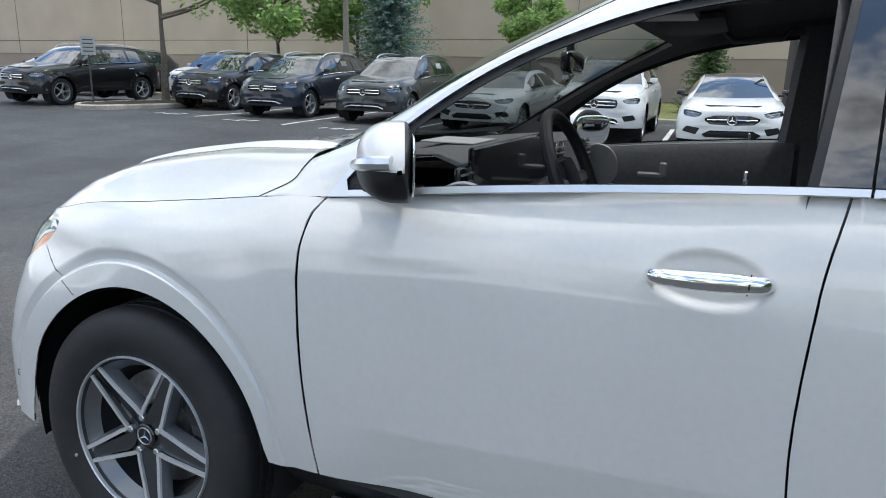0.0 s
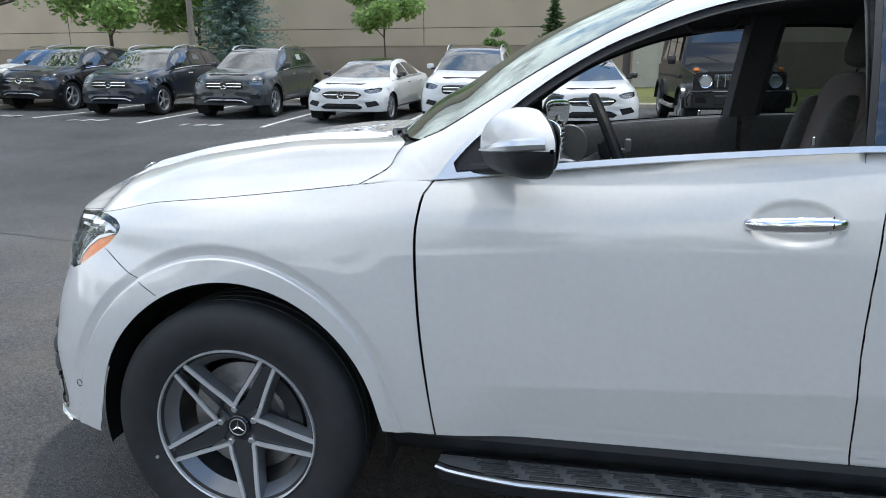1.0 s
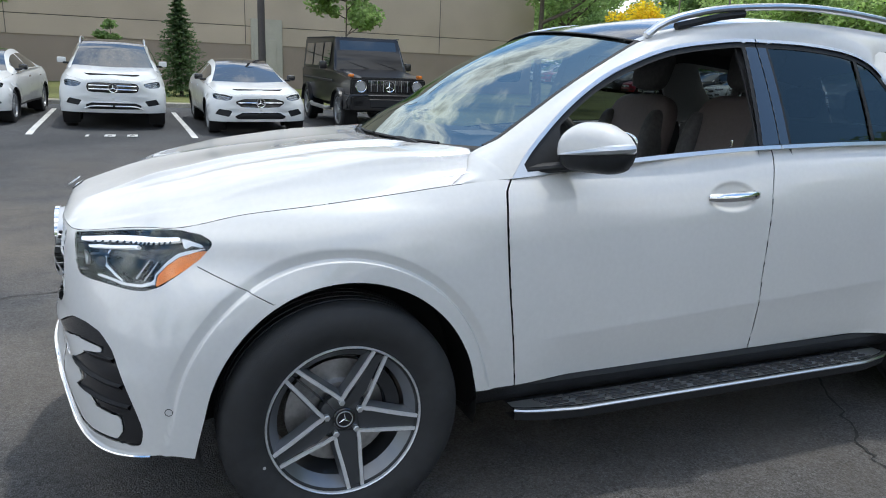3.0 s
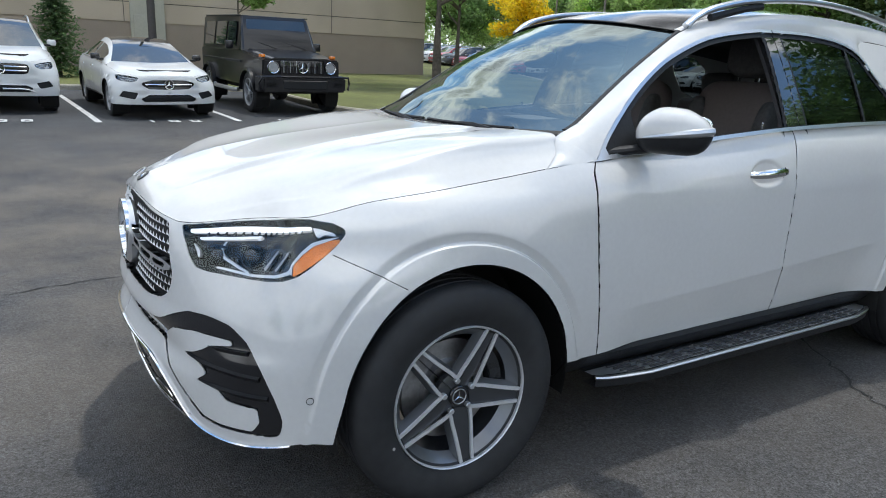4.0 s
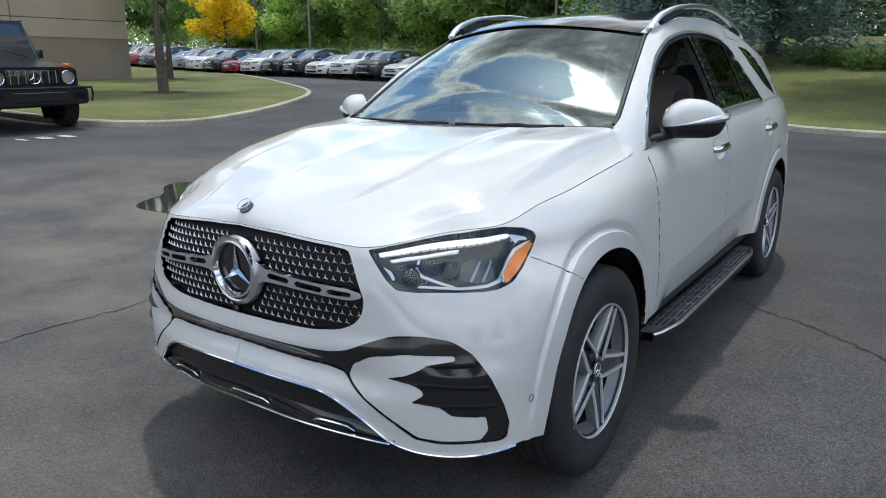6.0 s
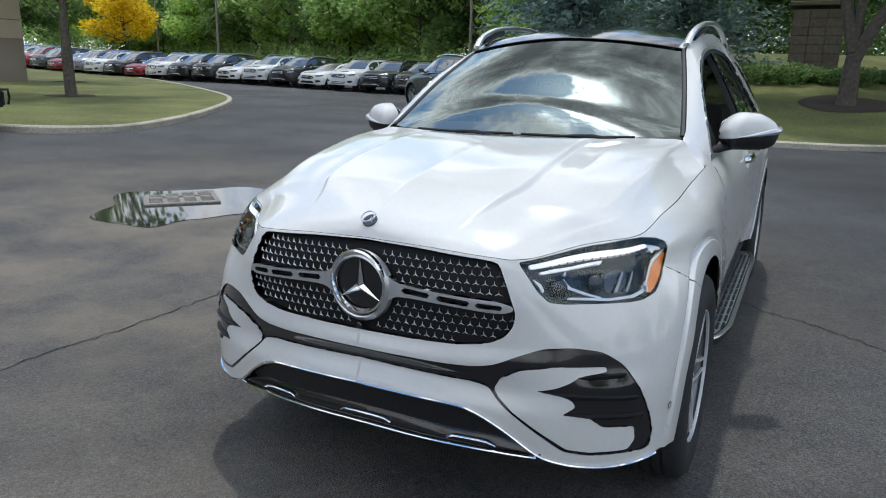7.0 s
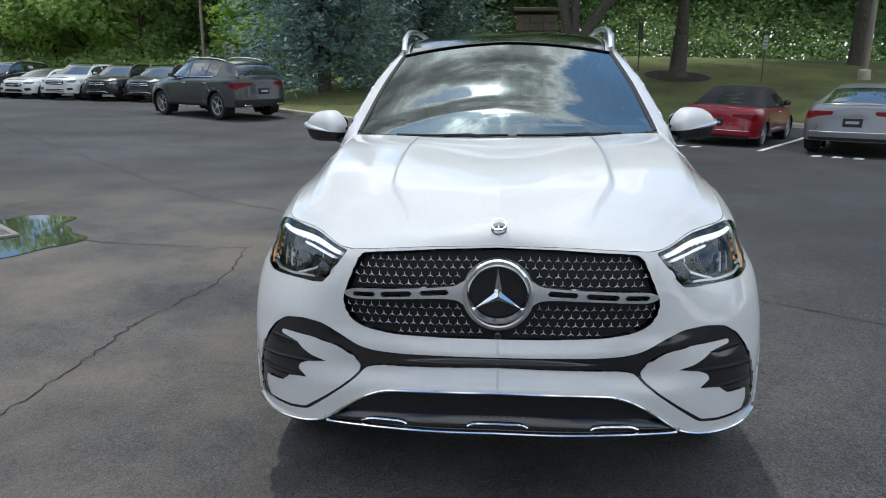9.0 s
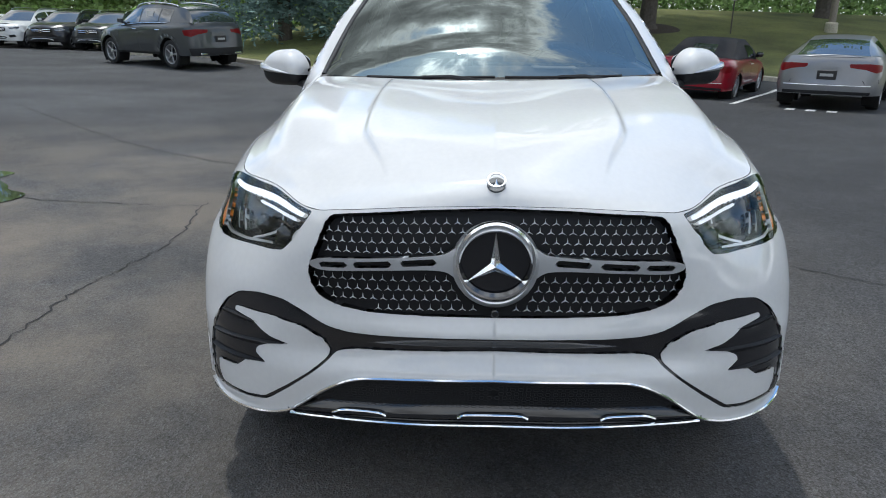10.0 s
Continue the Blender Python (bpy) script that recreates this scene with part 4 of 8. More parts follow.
# door handles
for side in (-1, 1):
    for (x0, z0), host in zip(CUPS, ("front_door", "rear_door")):
        door = made[host, side]
        base = float(np.interp(x0, [x0 - .13, x0 + .13], [skin(x0 - .13 + S_SHIFT, z0)[1], skin(x0 + .13 + S_SHIFT, z0)[1]]))
        line = [(x0 - .108, base - .004, z0 + .002), (x0 - .092, base + .013, z0 + .003), (x0 - .03, base + .024, z0 + .005), (x0 + .05, base + .024, z0 + .008), (x0 + .095, base + .017, z0 + .009), (x0 + .110, base - .002, z0 + .009)]
        q = along(line, 24) * (1, side, 1)
        grip = part("handle", tube(q, .0150, 12, 1.2, taper=[.5 + .5 * math.sin(math.pi * min(1, max(.12, i / 23 * .95 + .05)))**.5 for i in range(24)]), CHROME, door, "chrome door handle")
        part("handle_seam", tube([tuple(q[18] + np.array((0, 0, -.018))), tuple(q[18] + np.array((.002, side * .0155, 0))), tuple(q[18] + np.array((.004, 0, .018)))], .0014, 5), DARK_IN, grip)

# ---- the SUV's front: grille, badge, lamps, bumper trim ----
def on_skin(s, z, out=0.0, side=-1):
    p = skin(np.float64(abs(s)), np.float64(z)) + skin_normal(np.array([abs(s)]), np.array([z]))[0] * out
    return np.array((p[0], p[1] * (1 if s > 0 else -1) * side, p[2])) if s else np.array((p[0], 0, p[2]))


def star_mesh(r, h, hub=.12, name="star"):
    """A three-pointed star in the y-z plane, facing -x, with ridged arms."""
    v, f = [], []
    for k in range(3):
        a = math.pi / 2 + k * 2 * math.pi / 3
        tip = (0, r * math.cos(a), r * math.sin(a))
        l = (0, hub * r * math.cos(a + math.pi / 3), hub * r * math.sin(a + math.pi / 3))
        q = (0, hub * r * math.cos(a - math.pi / 3), hub * r * math.sin(a - math.pi / 3))
        n = len(v)
        v += [tip, l, (-h, 0, 0), q]
        f += [(n, n + 1, n + 2), (n, n + 2, n + 3)]
    me = bpy.data.meshes.new(name)
    me.from_pydata(v, [], f)
    return me


grille = thing("grille", "", "")
for key in ("label", "category"):
    if key in grille.keys():
        del grille[key]
grille.parent = suv
for side in (-1, 1):
    made["grille", side].parent = grille
    # upright lattice behind the studs
stud = star_mesh(.0132, .006, .15)
stud.materials.append(STAR_SILVER)
n_studs = 0
row_h = .0262
for r in range(11):
    z = .682 + r * row_h
    for c in range(-19, 20):
        s = (c + (.5 if r % 2 else 0)) * .0292
        a = abs(s)
        if not inside(inset(grille_poly, .013) if False else grille_poly, np.array([a + .004]), np.array([z + (.008 if z > .8 else -.008)]))[0] or not inside(grille_poly, np.array([a]), np.array([z]))[0]:
            continue
        if math.hypot(s, z - .802) < .125 or (abs(z - .808 + a * .02) < .031):
            continue
        p = on_skin(s, z, -.019, 1)
        o = new("stud", stud)
        o.parent = grille
        t = .0 if a < .02 else math.copysign(math.atan2(a * .42, .9), s)
        o.matrix_basis = pose(*p, 0, 0, -math.degrees(t))
        n_studs += 1
# slatted louvre bars across the grille
for side in (-1, 1):
    outer = [(.100, .850), (.135, .836), (.20, .829), (.34, .823), (.46, .818), (.505, .808), (.513, .797), (.500, .789), (.46, .784), (.34, .790), (.20, .794), (.135, .790), (.100, .776)]
    outer = spline(outer, 4, True)
    holes = [[(.165, .823), (.245, .819), (.252, .812), (.245, .803), (.165, .806), (.155, .813)], [(.285, .817), (.375, .812), (.382, .806), (.375, .796), (.285, .800), (.275, .808)], [(.408, .810), (.475, .807), (.482, .801), (.475, .793), (.408, .795), (.398, .802)]]
    lines = [dense(outer, .01, True)] + [dense(h, .008, True) for h in holes]

    def bar_labels(s, z):
        out = np.full(len(s), "", dtype="<U4")
        out[inside([tuple(q) for q in outer], s, z)] = "bar"
        for h in holes:
            out[inside(h, s, z)] = ""
        return out
    cut = sheet(lines, [(a, b) for a in np.arange(.10, .51, .012) for b in np.arange(.775, .85, .007)], bar_labels)
    sheet_part("louvre", cut, "bar", skin, skin_normal, side, SATIN, grille, -.004, .022, "satin silver twin bar")

badge_x = float(skin(0.0, .802)[0])
badge = part("badge", lathe([(.088, .012), (.108, .010), (.116, -.004), (.112, -.022), (.098, -.034), (.094, -.030), (.092, -.014)], 64, "x"), SATIN, grille, "large round badge with a silver star")
badge.location = (badge_x + .020, 0, .804)
part("badge_face", moved(disc(.093, -.012, .002, 48, "x"), pose(0, 0, 0)), BLACK_GLOSS, badge)
big = star_mesh(.089, .012, .16, "badge_star")
big.materials.append(CHROME)
o = new("badge_star", big); o.parent = badge; o.location = (-.016, 0, 0)
part("badge_ring", lathe([(.090, -.020), (.096, -.036), (.103, -.034), (.103, -.020)], 64, "x", True), CHROME, badge)
part("nose_camera", moved(disc(.011, -.012, .01, 16, "x", .003), pose(badge_x, 0, .676)), BLACK_GLOSS, grille)
# small emblem on the hood
k_em = int(np.argmin(np.abs(hood[0, :, 0] + .783)))
em_t = hood[0, k_em + 1] - hood[0, k_em - 1]
em = part("hood_emblem", disc(.0245, -.004, .002, 32, "z", .001), RIM_DARK, suv, "small round silver emblem")
em.matrix_basis = pose(hood[0, k_em, 0], 0, hood[0, k_em, 2], 0, -math.degrees(math.atan2(em_t[2], em_t[0])), 0)
part("emblem_ring", lathe([(.0200, .001), (.0208, .0032), (.0245, .0032), (.0255, 0)], 32, "z", True), SATIN, em)
es = star_mesh(.0185, .003, .22, "emblem_star"); es.materials.append(CHROME)
o = new("emblem_star", es); o.parent = em; o.matrix_basis = pose(0, 0, .0022, 0, 90, 0)

# headlights
for side in (-1, 1):
    lamp = made["lamp", side]
    lamp["label"] = "clear headlight with light strip and amber corner"
    flat = inset(dense(headlight_poly, .02, True)[:-1], .004)

    def lamp_labels(s, z):
        out = np.full(len(s), "", dtype="<U6")
        out[inside(headlight_poly, s, z)] = "cover"
        return out
    cut = sheet([dense(headlight_poly, .01, True)], [(a, b) for a in np.arange(.53, 1.16, .02) for b in np.arange(.80, .98, .015)], lamp_labels)
    cover = sheet_part("lamp_cover", cut, "cover", skin, skin_normal, side, CLEAR, lamp, -.001, 0)
    cover.visible_shadow = False

    def patch(name, poly, mat, depth, lip=.012, label="", host=lamp):
        poly = soften(poly, .006)

        def lab(s, z):
            out = np.full(len(s), "", dtype="<U2")
            out[inside(poly, s, z)] = "a"
            return out
        p = np.array(poly)
        inner = [(a, b) for a in np.arange(p[:, 0].min(), p[:, 0].max(), .014) for b in np.arange(p[:, 1].min(), p[:, 1].max(), .012)]
        c = sheet([dense(poly, .008, True)], inner, lab)
        return sheet_part(name, c, "a", skin, skin_normal, side, mat, host, depth, lip, label)
    patch("light_strip", [(.552, .922), (.676, .938), (.831, .952), (1.0, .963), (1.057, .966), (1.06, .957), (.98, .950), (.836, .937), (.681, .924), (.560, .911)], LAMP_WHITE, .006, .012, "white light guide")
    patch("light_strip", [(1.062, .966), (1.10, .962), (1.142, .950), (1.146, .940), (1.108, .946), (1.085, .936), (1.075, .944), (1.068, .956)], SATIN, .012)
    patch("amber_corner", [(1.158, .932), (1.110, .926), (1.067, .918), (1.024, .896), (.986, .863), (.985, .833), (1.0, .838), (1.045, .860), (1.112, .892), (1.155, .922)], AMBER, .008, .02, "orange corner reflector")
    patch("amber_edge", [(1.158, .938), (1.105, .932), (1.058, .923), (1.014, .898), (.976, .865), (.976, .838), (.983, .836), (.983, .862), (1.021, .892), (1.065, .914), (1.110, .924)], SATIN, .006, .01)
    patch("light_strip", [(.590, .903), (.64, .911), (.70, .915), (.815, .930), (.81, .923), (.74, .913), (.681, .906), (.60, .897)], LAMP_WHITE, .014, .012, "white light guide")
    for k in range(14):     # dark ribs across the light guide's lower edge
        t = .62 + k * .030
        zt = float(np.interp(t, [.56, .68, .836, .98, 1.06], [.906, .919, .932, .945, .952]))
        patch("rib", [(t, zt - .004), (t + .005, zt - .003), (t + .009, zt + .006), (t + .005, zt + .006)], LAMP_DARK, .003, .006)
    patch("lower_trim", [(.683, .826), (.817, .820), (.919, .825), (.971, .838), (.984, .862), (.977, .862), (.962, .846), (.915, .833), (.817, .827), (.69, .832)], SATIN, .014, .008)
    patch("inner_trim", [(.570, .886), (.60, .872), (.612, .852), (.605, .845), (.594, .862)], SATIN, .02, .01)
    for s, z in ((.655, .878), (.775, .892)):
        patch("beam_visor", [(s - .045, z + .004), (s, z + .014), (s + .045, z + .012), (s + .045, z + .006), (s, z + .006), (s - .04, z - .002)], BLACK_GLOSS, .018, .02)
        c = on_skin(s + .01, z - .018, -.026, side)
        n = skin_normal(np.array([s]), np.array([z]))[0] * (1, side, 1)
        m = Vector(n).to_track_quat("Z", "Y").to_matrix().to_4x4()
        m.translation = c
        bm = lathe([(1e-4, .016), (.014, .013), (.024, .005), (.027, 0), (.030, -.004), (.030, -.03)], 24, "z")
        part("projector_lens", moved(bm, m), SCREEN_OFF, lamp, "dark round lens")
    for s, w in ((.85, .012), (.90, .008)):      # slanting reflector wings, and a bright curve beside the lens
        patch("reflector_wing", [(s, .846), (s + w, .842), (s + .055, .900), (s + .050, .906)], FLEET_RIM, .03, .012)
    patch("inner_trim", [(.690, .905), (.682, .880), (.70, .862), (.76, .842), (.80, .832), (.80, .826), (.755, .836), (.692, .856), (.674, .880), (.682, .906)], SATIN, .024, .01)
    patch("reflector_bowl", [(.83, .905), (.80, .872), (.83, .846), (.90, .838), (.955, .852), (.965, .880), (.94, .905), (.88, .916)], LAMP_BOWL, .046, .02)
    for k in range(4):
        s = .665 + k * .022
        patch("rib", [(s, .842), (s + .008, .842), (s + .008, .868), (s, .868)], BLACK_GLOSS, .035, .012)

# bumper trim: chrome blades along the lower edge
    edge = [(.0, .497), (.20, .495), (.345, .489), (.40, .478), (.45, .455), (.505, .421), (.56, .381), (.605, .352), (.655, .336), (.71, .327), (.785, .323), (.86, .327), (.93, .334), (.985, .341)]
    q = np.array([on_skin(a if a else 1e-6, b, .001, side) for a, b in spline(edge, 4)])
    part("chrome_blade", tube(q, .0085, 8, .62), CHROME, made["bumper", side], "chrome strip along the lower edge")
    lip = np.array([on_skin(a if a else 1e-6, b, .004, side) for a, b in spline([(.0, .336), (.15, .336), (.30, .340), (.45, .343), (.60, .346)], 6)])
    part("chrome_lip", tube(lip, .0065, 8, .8), CHROME, made["intake", side])
    lip_s, lip_z = np.meshgrid(np.linspace(1e-6, .615, 40), np.array((.332, .345, .360, .376)), indexing="ij")
    lip_p = skin(lip_s, lip_z) - skin_normal(lip_s.ravel(), lip_z.ravel()).reshape(*lip_s.shape, 3) * np.array((.004, .006, .014, .030))[None, :, None]
    grid_part("intake_lip", lip_p * (1, side, 1), BLACK_GLOSS, made["intake", side], "glossy black lip")
    for a0, a1 in ((0, .10), (.31, .47)):
        tabs = [(max(a0, 1e-6), .367), ((a0 + a1) / 2, .367), (a1 - .02, .365), (a1, .355)] if not a0 else [(a0, .355), (a0 + .02, .366), ((a0 + a1) / 2, .369), (a1 - .03, .367), (a1, .355)]
        part("chrome_tab", tube(np.array([on_skin(a, b, -.006, side) for a, b in spline(tabs, 4)]), .006, 8, .7), CHROME, made["intake", side])
    # honeycomb in the lower intake
    bms = []
    for r in range(6):
        for c in range(26):
            s, z = (c + (.5 if r % 2 else 0)) * .0215 + .01075, .392 + r * .0165
            if inside(intake_poly, np.array([s + .008]), np.array([z + .008]))[0] and inside(intake_poly, np.array([s]), np.array([z]))[0]:
                p = on_skin(s, z, -.015, side)
                bm = bmesh.new()
                k = [bm.verts.new((p[0] - .004, p[1] + .0085 * math.cos(t), p[2] + .0062 * math.sin(t))) for t in np.arange(6) * math.pi / 3]
                k2 = [bm.verts.new((p[0] - .004, p[1] + .0062 * math.cos(t), p[2] + .0042 * math.sin(t))) for t in np.arange(6) * math.pi / 3]
                for i in range(6):
                    bm.faces.new((k[i], k[(i + 1) % 6], k2[(i + 1) % 6], k2[i]))
                bms.append(bm)
    tagged(part("honeycomb", merge(*bms), BLACK_GLOSS, made["intake", side]), kind="stuff")
    # fins in the side intake
    for s0, z0, s1, z1, h in ((.600, .556, .90, .545, .018), (.676, .492, .925, .487, .018), (.70, .606, .86, .614, .014)):
        line = [(s0 + (s1 - s0) * t, z0 + (z1 - z0) * t) for t in np.linspace(0, 1, 10)]
        bm = bmesh.new()
        prev = None
        for i, (a, b) in enumerate(line):
            w = h * min(1, i / 3)
            ring = [bm.verts.new(on_skin(a, b, .006 * min(1, i / 2), side)), bm.verts.new(on_skin(a, b - w * 1.2, -.012, side)), bm.verts.new(on_skin(a, b + .3 * w, -.012, side))]
            if prev:
                for j in range(3):
                    bm.faces.new((prev[j], prev[(j + 1) % 3], ring[(j + 1) % 3], ring[j]))
            prev = ring
        part("fin", bm, BLACK_MATT, made["surround", side])
    # parking sensor
    c = on_skin(1.044, .480, .0015, side)
    n = skin_normal(np.array([1.044]), np.array([.48]))[0] * (1, side, 1)
    m = Vector(n).to_track_quat("Z", "Y").to_matrix().to_4x4(); m.translation = c
    part("sensor_ring", moved(lathe([(.0095, 0), (.0098, .0012), (.0112, .0012), (.0115, 0)], 24, "z", True), m), BLACK_MATT, made["bumper", side])

# door mirrors
def rounded(hx, hy, hz, power=.55, cut_low=None, cut_high=None, front=1.0, back=1.0):
    bm = bmesh.new()
    bmesh.ops.create_uvsphere(bm, u_segments=36, v_segments=24, radius=1)
    for v in bm.verts:
        x, y, z = (math.copysign(abs(c)**power, c) for c in v.co)
        if cut_low is not None:
            z = max(z, cut_low)
        if cut_high is not None:
            z = min(z, cut_high)
        v.co = (x * hx * (front if x < 0 else back), y * hy * (1 + .10 * z), z * hz)
    return bm


AS_BUILT = []                                          # parts that already stand in their true place
for side in (-1, 1):
    # sections along the housing, from its inner to its outer end: the body swells forwards, its back is flat
    m = Matrix.Translation((.836, side * .972, 1.222)) @ Matrix.Rotation(radians(-side * 27), 4, "Z")
    us_m = np.r_[-1, -.985, -.93, np.linspace(-.84, .80, 20), .90, .965, .992, 1.0]
    high = pchip([-1, -.75, -.25, .2, .6, .9, 1.0], [.040, .068, .092, .088, .068, .046, .036])
    deep = pchip([-1, -.6, 0, .5, 1], [.082, .094, .092, .078, .050])
    low = pchip([-1, -.5, .3, .8, 1], [.058, .072, .072, .060, .030])
    rows_m = []
    for u in us_m:
        k = max(0.02, 1 - abs(u)**7)**.5                # rounded ends
        ring = []
        for a in np.linspace(0, 2 * math.pi, 40, endpoint=False):
            c, q = math.cos(a), math.sin(a)
            fx = -float(deep(u)) * k * abs(c)**.75 if c > 0 else .022 * k * abs(c)**.3
            fz = (float(high(u)) if q > 0 else -float(low(u))) * k * abs(q)**.80 if c > 0 else (float(high(u)) if q > 0 else -float(low(u))) * k * abs(q)**.5
            ring.append(m @ Vector((fx, side * .132 * u, fz)))
        rows_m.append(ring + ring[:1])
    shell_m = np.array(rows_m)

    def shell_of(k):
        bm = bmesh.new()
        vs = [bm.verts.new(m.translation + (Vector(q) - m.translation) * k) for q in shell_m.reshape(-1, 3)]
        for f in grid_faces(len(us_m), 41):
            bm.faces.new([vs[i] for i in f])
        bmesh.ops.remove_doubles(bm, verts=bm.verts, dist=1e-4)
        return bm
    foot = tube([(.625, side * .800, 1.142), (.68, side * .825, 1.148), (.755, side * .872, 1.160), (.80, side * .92, 1.166)], .030, 12, .62, (1.15, 1.0, .95, .8))
    housing = part("mirror", merge(foot, shell_of(1.0)), BLACK_MATT, suv, "door mirror with white cap and black foot")
    AS_BUILT.append(housing)
    cap = shell_of(1.014)                               # the cap ends above a black tray and before the rim
    bmesh.ops.bisect_plane(cap, geom=cap.verts[:] + cap.edges[:] + cap.faces[:], plane_co=(.85, side * .86, 1.199), plane_no=(0, -.10 * side, 1), clear_inner=True)
    bmesh.ops.bisect_plane(cap, geom=cap.verts[:] + cap.edges[:] + cap.faces[:], plane_co=m @ Vector((.008, 0, 0)), plane_no=m.to_3x3() @ Vector((1, 0, 0)), clear_outer=True)
    AS_BUILT.append(part("mirror_cap", cap, WHITE, housing, sharp=1.2))
    glass = part("mirror_glass", moved(rounded(.005, .118, .064, .55), m @ Matrix.Translation((.026, 0, .004))), MIRROR, housing)
    AS_BUILT.append(glass)
    lens = []
    for u in np.linspace(-.62, .985, 22):
        k = max(0.02, 1 - abs(u)**7)**.5
        t = (u + .62) / 1.6
        zc = -.012 + .030 * t
        depth_u = float(deep(u)) * k
        prof_k = max(0.0, 1 - (zc / float(high(u)))**2)**.5 if abs(zc) < float(high(u)) else .2
        lens.append(m @ Vector((-depth_u * max(.55, prof_k) * 1.02 - .003, side * .132 * u * 1.012, zc)))
    AS_BUILT.append(part("turn_signal", tube(lens, .0150, 8, 1.0, [.18 + .82 * min(1, i / 16) for i in range(22)]), SATIN, housing, "slim turn signal strip"))

# ---- wheels ----
def make_wheel(R=.384, width=.27, rim_r=.246, flank=None):
    """A wheel with its axle along y and its face towards -y."""
    h = width / 2
    w = thing("wheel", "", "")
    for key in ("label", "category"):
        if key in w.keys():
            del w[key]
    prof = [(rim_r - .012, -h + .030), (rim_r + .004, -h + .020), (rim_r + .03, -h + .006), (R - .075, -h), (R - .045, -h + .003), (R - .022, -h + .012), (R - .008, -h + .026), (R - .002, -h + .04)]
    for y in (-.062, -.022, .022, .062):
        prof += [(R, y - .006), (R - .008, y - .004), (R - .008, y + .004), (R, y + .006)]
    prof += [(a, -b) for a, b in prof[:8][::-1]]
    tyre = part("tyre", lathe(prof, 96), RUBBER, w, "black tyre", sharp=.5)
    lugs = bmesh.new()
    for k in range(72):
        a = 2 * math.pi * k / 72
        for y, t in ((-.042, .0), (0, .12), (.042, 0)):
            bm = box(.020, .026, .002, (0, 0, 0))
            m = Matrix.Rotation(-a, 4, "Y") @ Matrix.Translation((0, y, R - (.0165 if abs(y) > .1 else .0015))) @ Matrix.Rotation(t, 4, "X") @ Matrix.Rotation(.25, 4, "Z")
            bmesh.ops.transform(bm, matrix=m, verts=bm.verts)
            me = bpy.data.meshes.new("piece"); bm.to_mesh(me); bm.free()
            lugs.from_mesh(me); bpy.data.meshes.remove(me)
    tagged(part("tread", lugs, RUBBER, tyre, flat=True), kind="stuff")
    part("rim_barrel", lathe([(rim_r - .014, -h + .045), (rim_r - .028, -h + .06), (rim_r - .036, 0), (rim_r - .03, h - .03)], 64), RIM_DARK, w)
    part("rim_flange", lathe([(rim_r - .040, -h + .066), (rim_r - .020, -h + .044), (rim_r - .003, -h + .024)], 64), flank, w)
    part("rim_lip", lathe([(rim_r - .004, -h + .024), (rim_r - .0035, -h + .015), (rim_r, -h + .012), (rim_r + .003, -h + .018), (rim_r + .002, -h + .03)], 72), MACHINED, w, "polished rim edge")
    face = lambda r: -h + .023 + .020 * (1 - r / .24)**1.5 if r < .24 else -h + .023
    pol = lambda r, a: (r * math.cos(a), r * math.sin(a))
    for k in range(5):
        a0 = math.radians(-82 + 72 * k)
        # dark channel of the spoke
        bm = bmesh.new()
        prev = None
        for r in np.linspace(.045, rim_r - .008, 14):
            hw = float(np.interp(r, (.045, .075, .092, .13, .18, .24), (.033, .044, .038, .0325, .027, .022)))
            cx, cz = math.cos(a0), math.sin(a0)
            y = face(r) + .009
            ring = [bm.verts.new((r * cx - hw * k2 * -cz * -1, yy, r * cz + hw * k2 * cx * -1)) for k2, yy in ((1, y), (-1, y), (-1, y + .03), (1, y + .03))]
            if prev:
                for j in range(4):
                    bm.faces.new((prev[j], prev[(j + 1) % 4], ring[(j + 1) % 4], ring[j]))
            prev = ring
        part("spoke", bm, RIM_DARK, w)
        # machined ridge that runs down one spoke and up the next
        m = a0 + math.radians(36)
        d = .0235
        half = [(rim_r - .006, .022 / (rim_r - .006)), (.18, .027 / .18), (.13, .0325 / .13), (.092, .038 / .092), (.075, .52), (.0695, .628)]
        bend = spline([pol(r, a0 + a) for r, a in half] + [pol(r, a0 + math.radians(72) - a) for r, a in half[-2::-1]], 4)
        bm = bmesh.new()
        prev = None
        pts3 = [np.array((q[0], q[1], math.hypot(q[0], q[1]))) for q in bend]
        for i, q in enumerate(pts3):
            t = pts3[min(i + 1, len(pts3) - 1)][:2] - pts3[max(i - 1, 0)][:2]
            t /= np.linalg.norm(t)
            nrm = np.array((-t[1], t[0]))
            if nrm @ pol(1, m) < 0:
                nrm = -nrm        # towards the opening
            y = face(q[2])
            ring = []
            for off, dy in ((-.0060, .008), (-.0055, 0), (.0052, 0), (.0068, .006)):
                c = q[:2] + nrm * off
                ring.append(bm.verts.new((c[0], y + dy, c[1])))
            if prev:
                for j in range(3):
                    bm.faces.new((prev[j], prev[j + 1], ring[j + 1], ring[j]))
            prev = ring
        part("ridge", bm, MACHINED, w, "machined silver spoke edge", sharp=.4)
        bm = bmesh.new()
        prev = None
        for i, q in enumerate(pts3):
            t = pts3[min(i + 1, len(pts3) - 1)][:2] - pts3[max(i - 1, 0)][:2]
            t /= np.linalg.norm(t)
            nrm = np.array((-t[1], t[0]))
            if nrm @ pol(1, m) < 0:
                nrm = -nrm        # towards the opening
            y = face(q[2])
            ring = []
            for off, dy in ((.0056, .004), (.0085, .010), (.0160, .040)):
                c = q[:2] + nrm * off
                ring.append(bm.verts.new((c[0], y + dy, c[1])))
